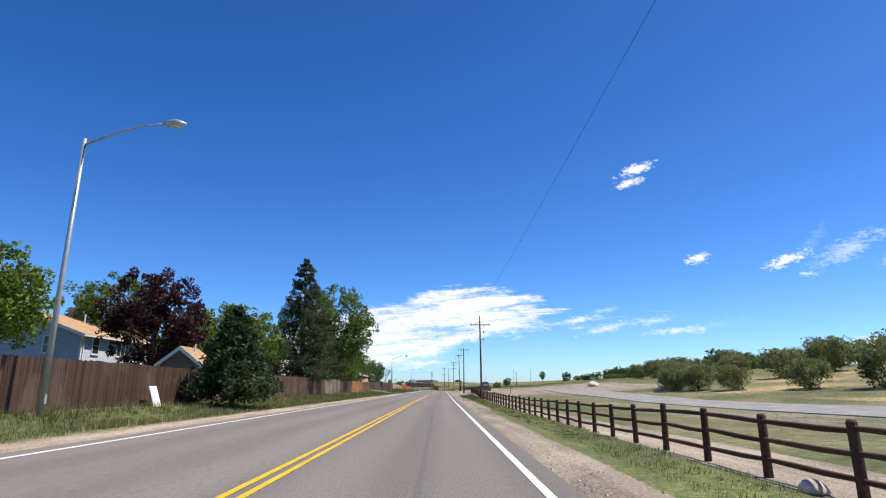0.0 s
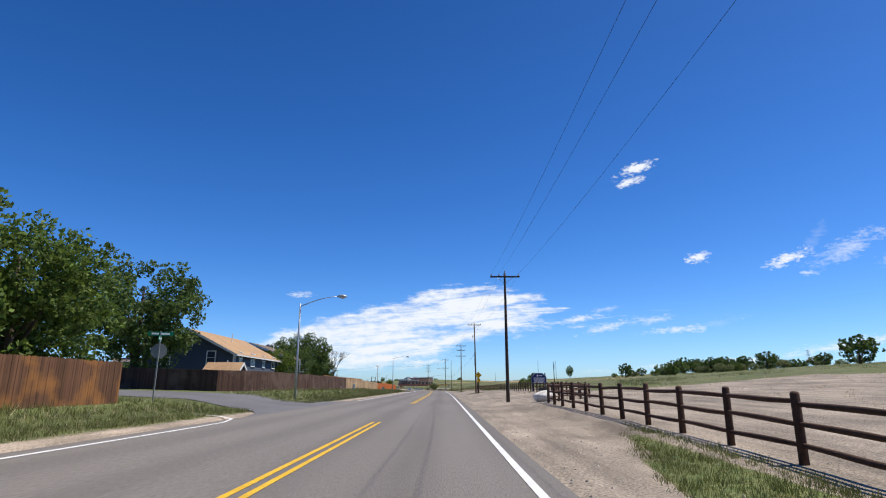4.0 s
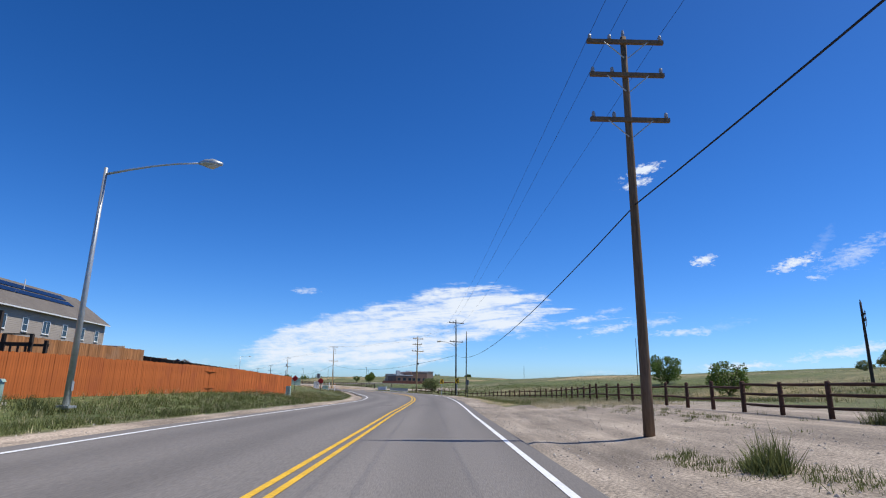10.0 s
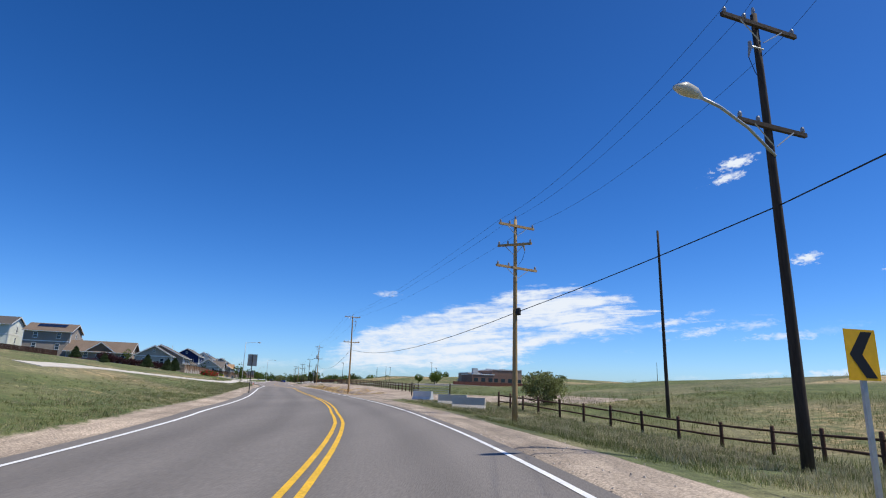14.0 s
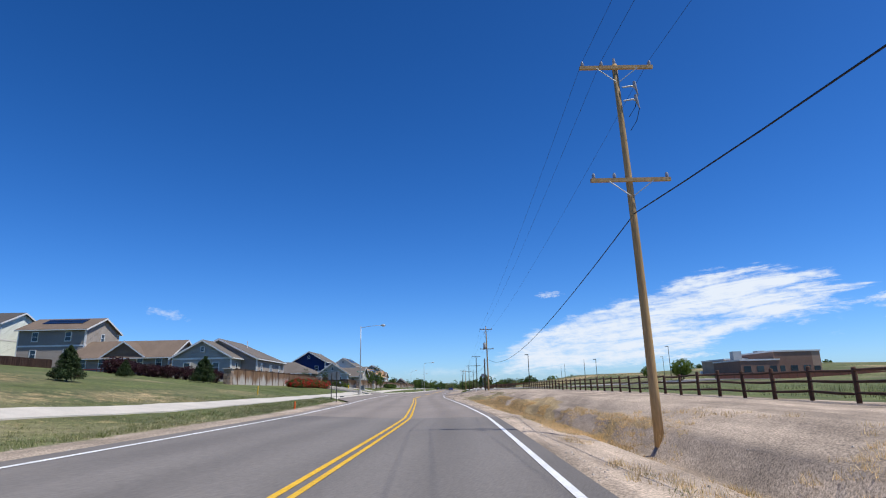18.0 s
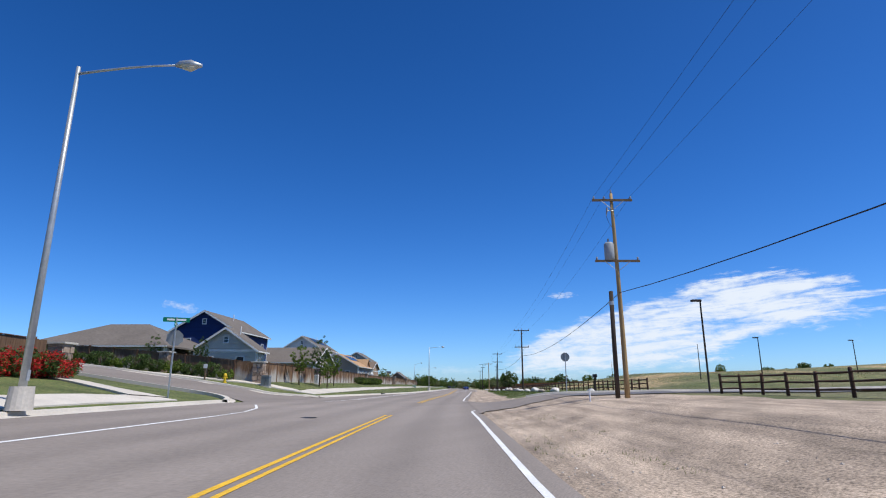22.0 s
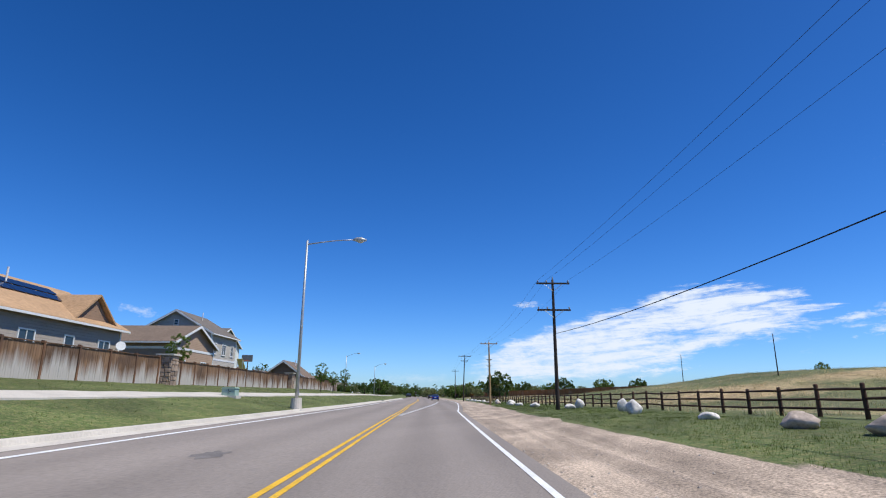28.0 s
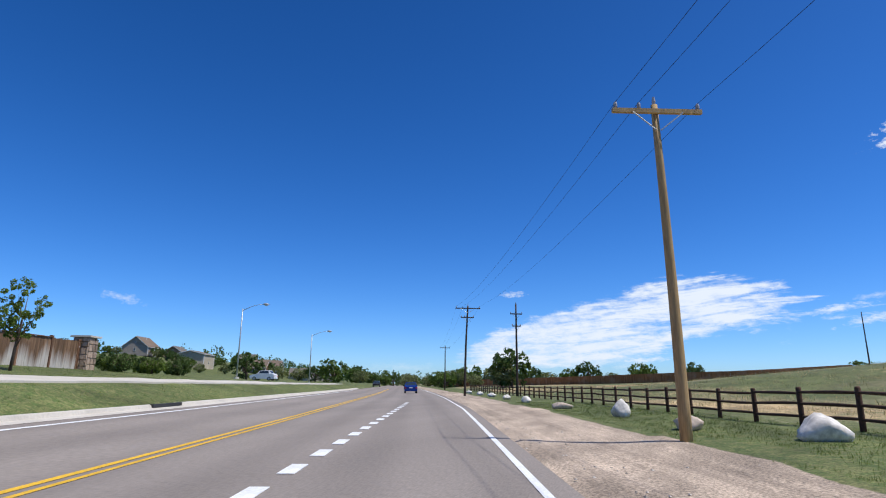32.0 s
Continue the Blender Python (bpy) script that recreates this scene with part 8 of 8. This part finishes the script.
def car(s, d, z, paint, label, name="car", tall=1.0, bed=False, turn=0.0):
    """Nose along +y."""
    root = thing(name, label, "car", here(s, d, z, turn))
    k = tall
    lower = [(-2.2, 0.28), (2.15, 0.28), (2.25, 0.62), (2.1, 0.8 * k), (1.1, 0.92 * k), (-1.9, 0.98 * k), (-2.25, 0.85 * k)]
    body = Geo()
    # body: profile swept across in three widths
    for x0, x1, shrink in ((-0.88, 0.88, 1.0),):
        body.prism([(y, zz) for y, zz in lower][::-1], "x", x0, x1)
    part("body", body, paint, root)
    cab = [(-1.75, 0.96 * k), (1.05, 0.92 * k), (0.35, 1.42 * k), (-1.2, 1.45 * k)] if not bed else [(-0.5, 0.96 * k), (1.2, 0.92 * k), (0.6, 1.45 * k), (-0.4, 1.47 * k)]
    roof = Geo()
    n = len(cab)
    vs = [(-0.82 if i < 2 else -0.66, y, zz) for i, (y, zz) in enumerate(cab)] + [(0.82 if i < 2 else 0.66, y, zz) for i, (y, zz) in enumerate(cab)]
    roof.add(vs, [tuple(range(n)), tuple(reversed(range(n, 2 * n)))] + [(i, n + i, n + (i + 1) % n, (i + 1) % n) for i in range(n)])
    cabin = part("cabin", roof, paint, root)
    ya, yb = cab[0], cab[3]
    glass = Geo()
    f = lambda a, b, t: (a[0] + (b[0] - a[0]) * t, a[1] + (b[1] - a[1]) * t)
    p, q = f(ya, yb, 0.15), f(ya, yb, 0.9)
    glass.add([(-0.7, p[0] - 0.015, p[1]), (0.7, p[0] - 0.015, p[1]), (0.58, q[0] - 0.015, q[1]), (-0.58, q[0] - 0.015, q[1])], [(0, 1, 2, 3)])
    part("rear_window", glass, GLASS, cabin)
    p, q = f(cab[1], cab[2], 0.12), f(cab[1], cab[2], 0.9)
    part("windscreen", Geo().add([(-0.7, p[0] + 0.015, p[1]), (0.7, p[0] + 0.015, p[1]), (0.58, q[0] + 0.015, q[1]), (-0.58, q[0] + 0.015, q[1])], [(3, 2, 1, 0)]), GLASS, cabin)
    for e in (-1, 1):
        y0, y1, y2, y3 = ya[0] + 0.45, cab[1][0] - 0.25, cab[2][0] - 0.05, yb[0] + 0.1
        part("side_window", Geo().add([(e * 0.815, y0, 1.02 * k), (e * 0.815, y1, 1.0 * k), (e * 0.69, y2, 1.36 * k), (e * 0.69, y3, 1.38 * k)], [(0, 1, 2, 3) if e > 0 else (3, 2, 1, 0)]), GLASS, cabin)
        part("tail_light", Geo().box(e * 0.82 - 0.14 * (e > 0), -2.27, 0.66, e * 0.82 + 0.14 * (e < 0), -2.2, 0.84), RED_LENS, root)
        part("mirror", Geo().box(e * 0.9 - 0.06, 0.6, 0.95 * k, e * 0.9 + 0.06, 0.75, 1.08 * k), paint, root)
    for x in (-0.78, 0.78):
        for y in (-1.35, 1.35):
            wheel = part("wheel", Geo().tube([(x - 0.11, y, 0.33), (x + 0.11, y, 0.33)], 0.33, 18), TYRE, root)
            part("rim", Geo().tube([(x - 0.12, y, 0.33), (x + 0.12, y, 0.33)], 0.2, 14), GALVANISED, wheel)
    part("bumper", Geo().box(-0.85, -2.32, 0.34, 0.85, -2.2, 0.56), paint, root)
    part("number_plate", Geo().box(-0.25, -2.285, 0.7, 0.25, -2.27, 0.82), WHITE_PRINT, root)


car(700, -0.6, 0.0, CAR_BLUE, "blue hatchback driving ahead on the road", tall=1.05)
car(752, -0.6, 0.0, CAR_DARK, "dark car far ahead on the road")
car(764, -8.4, 0.45, CAR_DARK, "dark oncoming car far ahead", turn=180)
car(722, -26.5, None, CAR_WHITE, "white sport utility vehicle at the side street", "sport_utility_vehicle", 1.2, turn=80)
car(541.4, 76.0, None, CAR_WHITE, "white pickup truck parked beside the field", "pickup_truck", 1.15, True, 75)

# ---- far pylons and masts ----
for s, d, h in ((420, 330, 24), (360, 360, 24), (250, 420, 26), (150, 380, 26), (300, 480, 26), (520, 420, 24)):
    root = thing("power_pylon", "distant grey lattice power pylon", "pylon", here(s, d), "power pylons")
    for x, y in ((-2, -2), (2, -2), (2, 2), (-2, 2)):
        part("leg", Geo().tube([(x, y, 0), (x * 0.15, y * 0.15, h)], [0.16, 0.1], 4), GALVANISED, root)
    for z, w in ((h * 0.7, 5), (h * 0.85, 4), (h * 0.97, 2.5)):
        part("crossarm", Geo().box(-w, -0.1, z, w, 0.1, z + 0.25), GALVANISED, root)


# ---- grass ----
def blade_material(name, color):
    return material(name, color, 0.8, (0.7, 0.25), (0.08, 0.25), 0.0, translucent=0.25, island=0.35)


GRASS_GREEN = blade_material("green_grass_blades", (0.16, 0.178, 0.058))
GRASS_DRY = blade_material("dry_grass_blades", (0.68, 0.5, 0.25))
GRASS_PALE = blade_material("pale_dry_grass_blades", (0.47, 0.41, 0.24))
GRASS_LUSH = blade_material("lush_grass_blades", (0.15, 0.165, 0.052))
GRASS_LAWN = blade_material("lawn_blades", (0.125, 0.165, 0.036))


def tufts(name, n, pick, mat, label, blades=6, seed=0, spread=0.16):
    """Grass tufts; pick(rng) gives s, d, height or None."""
    rng = np.random.default_rng(seed)
    rows = []
    for _ in range(n):
        got = pick(rng)
        if got is not None:
            rows.append((*spot(got[0], got[1]), got[2]))
    q = np.repeat(np.array(rows), blades, axis=0)
    m = len(q)
    a, r, b = rng.uniform(0, 6.283, m), rng.uniform(0, 1, m) ** 0.7 * spread, rng.uniform(0, 6.283, m)
    h = q[:, 3] * rng.uniform(0.55, 1.25, m)
    w = 0.005 + 0.013 * h
    foot = q[:, :3] + np.stack([np.cos(a) * r, np.sin(a) * r, np.full(m, -0.02)], axis=1)
    wide = np.stack([np.cos(b) * w, np.sin(b) * w, np.zeros(m)], axis=1)
    lean = rng.normal(size=(m, 2)) * 0.38 * q[:, 3:4]
    tip = foot + np.stack([lean[:, 0], lean[:, 1], h], axis=1)
    v = np.stack([foot - wide, foot + wide, tip], axis=1).reshape(-1, 3).astype(np.float32)
    me = bpy.data.meshes.new(name)
    me.vertices.add(len(v))
    me.vertices.foreach_set("co", v.ravel())
    me.loops.add(3 * m)
    me.loops.foreach_set("vertex_index", np.arange(3 * m, dtype=np.int32))
    me.polygons.add(m)
    me.polygons.foreach_set("loop_start", np.arange(0, 3 * m, 3, dtype=np.int32))
    me.update(calc_edges=True)
    me.materials.append(mat)
    tagged(new(name, me), label, "grass", kind="stuff")


def in_street(s, d):
    return (abs(s - 125 - 0.1 * abs(d + 8)) < 6.5 and d < 0) or (abs(s - 490) < 9 and abs(d) > 5)


def wild_left(lo, hi):
    def pick(rng):
        s = rng.uniform(lo, hi)
        e = 2.0 + rng.exponential(2.6)
        a = table(s, PAVE_OUT)
        if e > 9 or in_street(s, left_d(s) - e) or (s > 338 and a - 0.25 < left_d(s) - e < a + PAVE_IN + 0.25):
            return None
        patch = noise.noise(Vector((s * 0.25, e * 0.4, 2)))
        return s, left_d(s) - e, (0.12 + 0.16 * max(0, patch + 0.4)) * (1.6 if e > 4.2 and s < 282 else 1) * (0.6 if s > 282 else 1)
    return pick


def verge_right(lo, hi, e0, e1, h, skip=0.0):
    def pick(rng):
        s = rng.uniform(lo, hi)
        e = rng.uniform(e0, e1)
        if noise.noise(Vector((s * 0.22, e * 0.5, 9))) < skip or in_street(s, right_d(s) + e):
            return None
        return s, right_d(s) + e, h * rng.uniform(0.5, 1.2)
    return pick


tufts("verge_grass", 20000, wild_left(-5, 282), GRASS_LUSH, "rough green grass along the plank fences", 11, seed=1)
tufts("verge_grass_dry", 4500, wild_left(-5, 282), GRASS_PALE, "dry straw tufts in rough grass", 7, seed=2)
tufts("meadow_verge", 9000, wild_left(280, 430), GRASS_GREEN, "short meadow grass beside the curve", 10, seed=3)
tufts("meadow_straw", 5000, wild_left(280, 430), GRASS_PALE, "short dry grass beside the curve", 8, seed=13)
def fence_strip(rng):
    s, e = rng.uniform(0, 110), rng.uniform(1.6, 4.3)
    if e < 1.8 + max(0.0, s - 98) * 0.26 + 0.3 * noise.noise(Vector((s * 0.3, e, 5))):
        return None
    if s < 78 and (e < 2.1 or e > 3.7 or rng.uniform() < 0.5):
        return None
    return s, right_d(s) + e, (0.13 if s > 78 else 0.085) * rng.uniform(0.5, 1.3)


tufts("fence_verge", 16000, fence_strip, GRASS_LUSH, "lush green grass strip before the rail fence", 10, seed=4)
tufts("field_edge_grass", 5000, verge_right(250, 350, 4.2, 12, 0.22, -0.25), GRASS_PALE, "tall dry grass before the rail fence", 20, seed=5, spread=0.4)
tufts("field_edge_green", 6500, verge_right(256, 350, 3.4, 11, 0.2, -0.2), GRASS_GREEN, "tall green grass before the rail fence", 20, seed=6, spread=0.4)
tufts("bank_straw", 6200, verge_right(394, 437, 2.0, 5.2, 0.15, -0.05), GRASS_DRY, "dry straw on the earth bank", 12, seed=7)
tufts("bank_dry_weeds", 2600, verge_right(436, 452, 2.2, 6.6, 0.13, -0.05), GRASS_PALE, "pale dry weeds on the earth bank", 11, seed=43)
tufts("ditch_straw", 2200, verge_right(366, 398, 1.2, 6.4, 0.13, 0.0), GRASS_DRY, "patches of dry straw along the ditch", 12, seed=41)
tufts("shoulder_straw", 2600, verge_right(0, 100, 0.7, 2.0, 0.05, -0.1), GRASS_PALE, "short dry grass in the gravel shoulder", 6, seed=42)
tufts("bank_straw_high", 2200, verge_right(408, 434, 2.6, 5.0, 0.18, -0.1), GRASS_DRY, "thick dry straw on the earth bank", 13, seed=15)
tufts("bank_weeds", 900, verge_right(366, 476, 0.7, 3.2, 0.1, 0.15), GRASS_GREEN, "scattered green weeds on bare earth", 10, seed=8)
tufts("rock_verge", 22000, verge_right(503, 660, 4.4, 10.5, 0.09, -0.5), GRASS_LAWN, "mown grass round the boulders", 7, seed=9)
tufts("pull_off_weeds", 500, verge_right(128, 262, 6.0, 10.0, 0.16, 0.1), GRASS_GREEN, "weeds at the edge of the gravel pull-off", 12, seed=10)


def clumps(places, h):
    def pick(rng):
        s, d, r = places[rng.integers(len(places))]
        a, q = rng.uniform(0, 6.283), r * rng.uniform(0, 1) ** 0.6
        return s + math.cos(a) * q * 1.4, d + math.sin(a) * q * 0.8, h * rng.uniform(0.5, 1.3) * (1.15 - 0.5 * q / r)
    return pick


tufts("pull_off_clumps", 560, clumps([(230.3, 4.7, 0.7), (229.0, 4.9, 0.7), (227.6, 5.5, 0.8), (228.9, 5.3, 0.4), (222.5, 10.0, 1.6), (219.5, 10.3, 1.2), (214, 9.8, 1.4), (211, 10.4, 1.5), (208, 10.3, 0.9),
                                      (231, 10.8, 1.3), (228.5, 11.0, 1.1), (225, 11.2, 1.0), (238.7, 8.6, 1.6), (243, 8.8, 1.8), (248, 8.2, 2.0), (203, 11.2, 0.8)], 0.17), GRASS_GREEN, "clumps of tall green weeds at the edge of the pull-off", 16, seed=21)
tufts("pull_off_tall", 260, clumps([(228.6, 5.2, 0.35), (221.5, 10.9, 0.8), (219, 11.0, 0.7), (226.2, 11.4, 0.9), (206, 11.2, 0.5), (234, 11.4, 0.6)], 0.48), GRASS_GREEN, "tall weeds against the rail fence", 14, seed=22)
tufts("pole_weeds", 160, verge_right(183.5, 188, 2.9, 5.6, 0.14, -1), GRASS_GREEN, "weeds round the foot of a utility pole", 14, seed=14)


def scrub(rng):
    s, d = rng.uniform(150, 430), 17 + rng.exponential(28)
    if d > 110 or noise.noise(Vector((s * 0.06, d * 0.09, 4))) < 0.08:
        return None
    return s, d, 0.35 + 0.3 * rng.uniform()


tufts("meadow_scrub", 5000, scrub, GRASS_GREEN, "patches of olive scrub on the meadow", 12, seed=23, spread=0.7)
tufts("meadow_tufts", 6000, verge_right(0, 350, 11, 40, 0.2), GRASS_PALE, "dry tufts on the open meadow", 8, seed=11)
tufts("hill_straw", 5000, verge_right(560, 720, 12, 70, 0.3, -0.05), GRASS_DRY, "dry tussocks on the hill behind the rail fence", 9, seed=31, spread=0.6)
tufts("hill_grass", 6000, verge_right(500, 720, 11, 70, 0.3, -0.15), GRASS_GREEN, "green tussocks on the hill behind the rail fence", 9, seed=32, spread=0.6)
tufts("field_grass", 8000, verge_right(255, 350, 11, 38, 0.34, -0.3), GRASS_GREEN, "tall green grass on the slope behind the rail fence", 9, seed=16, spread=0.5)


def lawn_pick(rng):
    s = rng.uniform(432, 655)
    d = edge_d(s) - 0.9 - rng.uniform(0, 9)
    a = table(s, PAVE_OUT)
    if a - 0.15 < d < a + PAVE_IN + 0.15 or 462 < s < 512:
        return None
    return s, d, 0.07


tufts("lawn", 12000, lawn_pick, GRASS_LAWN, "mown lawn beside the footpath", 7, seed=12)

# pebbles on the shoulders
PEBBLE = material("pebbles", (0.40, 0.36, 0.31), 0.9, (20, 0.2), (2, 0.2), 0.0, island=0.4)
geo = Geo()
rng = np.random.default_rng(4)
for k in range(12000):
    s = rng.uniform(0, 640) if k < 7000 else rng.uniform(125, 262)
    right = rng.uniform() < 0.65
    e = rng.exponential(1.2) + 0.5 if k < 7000 else rng.uniform(0.8, 7)
    if e > 7 or (not right and (e > 2.2 or s > 428)) or in_street(s, 8 if right else -10):
        continue
    p = spot(s, right_d(s) + e if right else left_d(s) - e)
    r = rng.uniform(0.012, 0.04)
    vs = [p + Vector(v) * r for v in ((1, 0, 0), (-0.9, 0.3, 0), (0, 1, 0.1), (0.1, -1, 0), (0, 0, 0.8), (0, 0, -0.6))]
    geo.add(vs, [(0, 2, 4), (2, 1, 4), (1, 3, 4), (3, 0, 4)])
tagged(part("pebbles", geo, PEBBLE), "loose pebbles on the gravel shoulders", "gravel", kind="stuff")
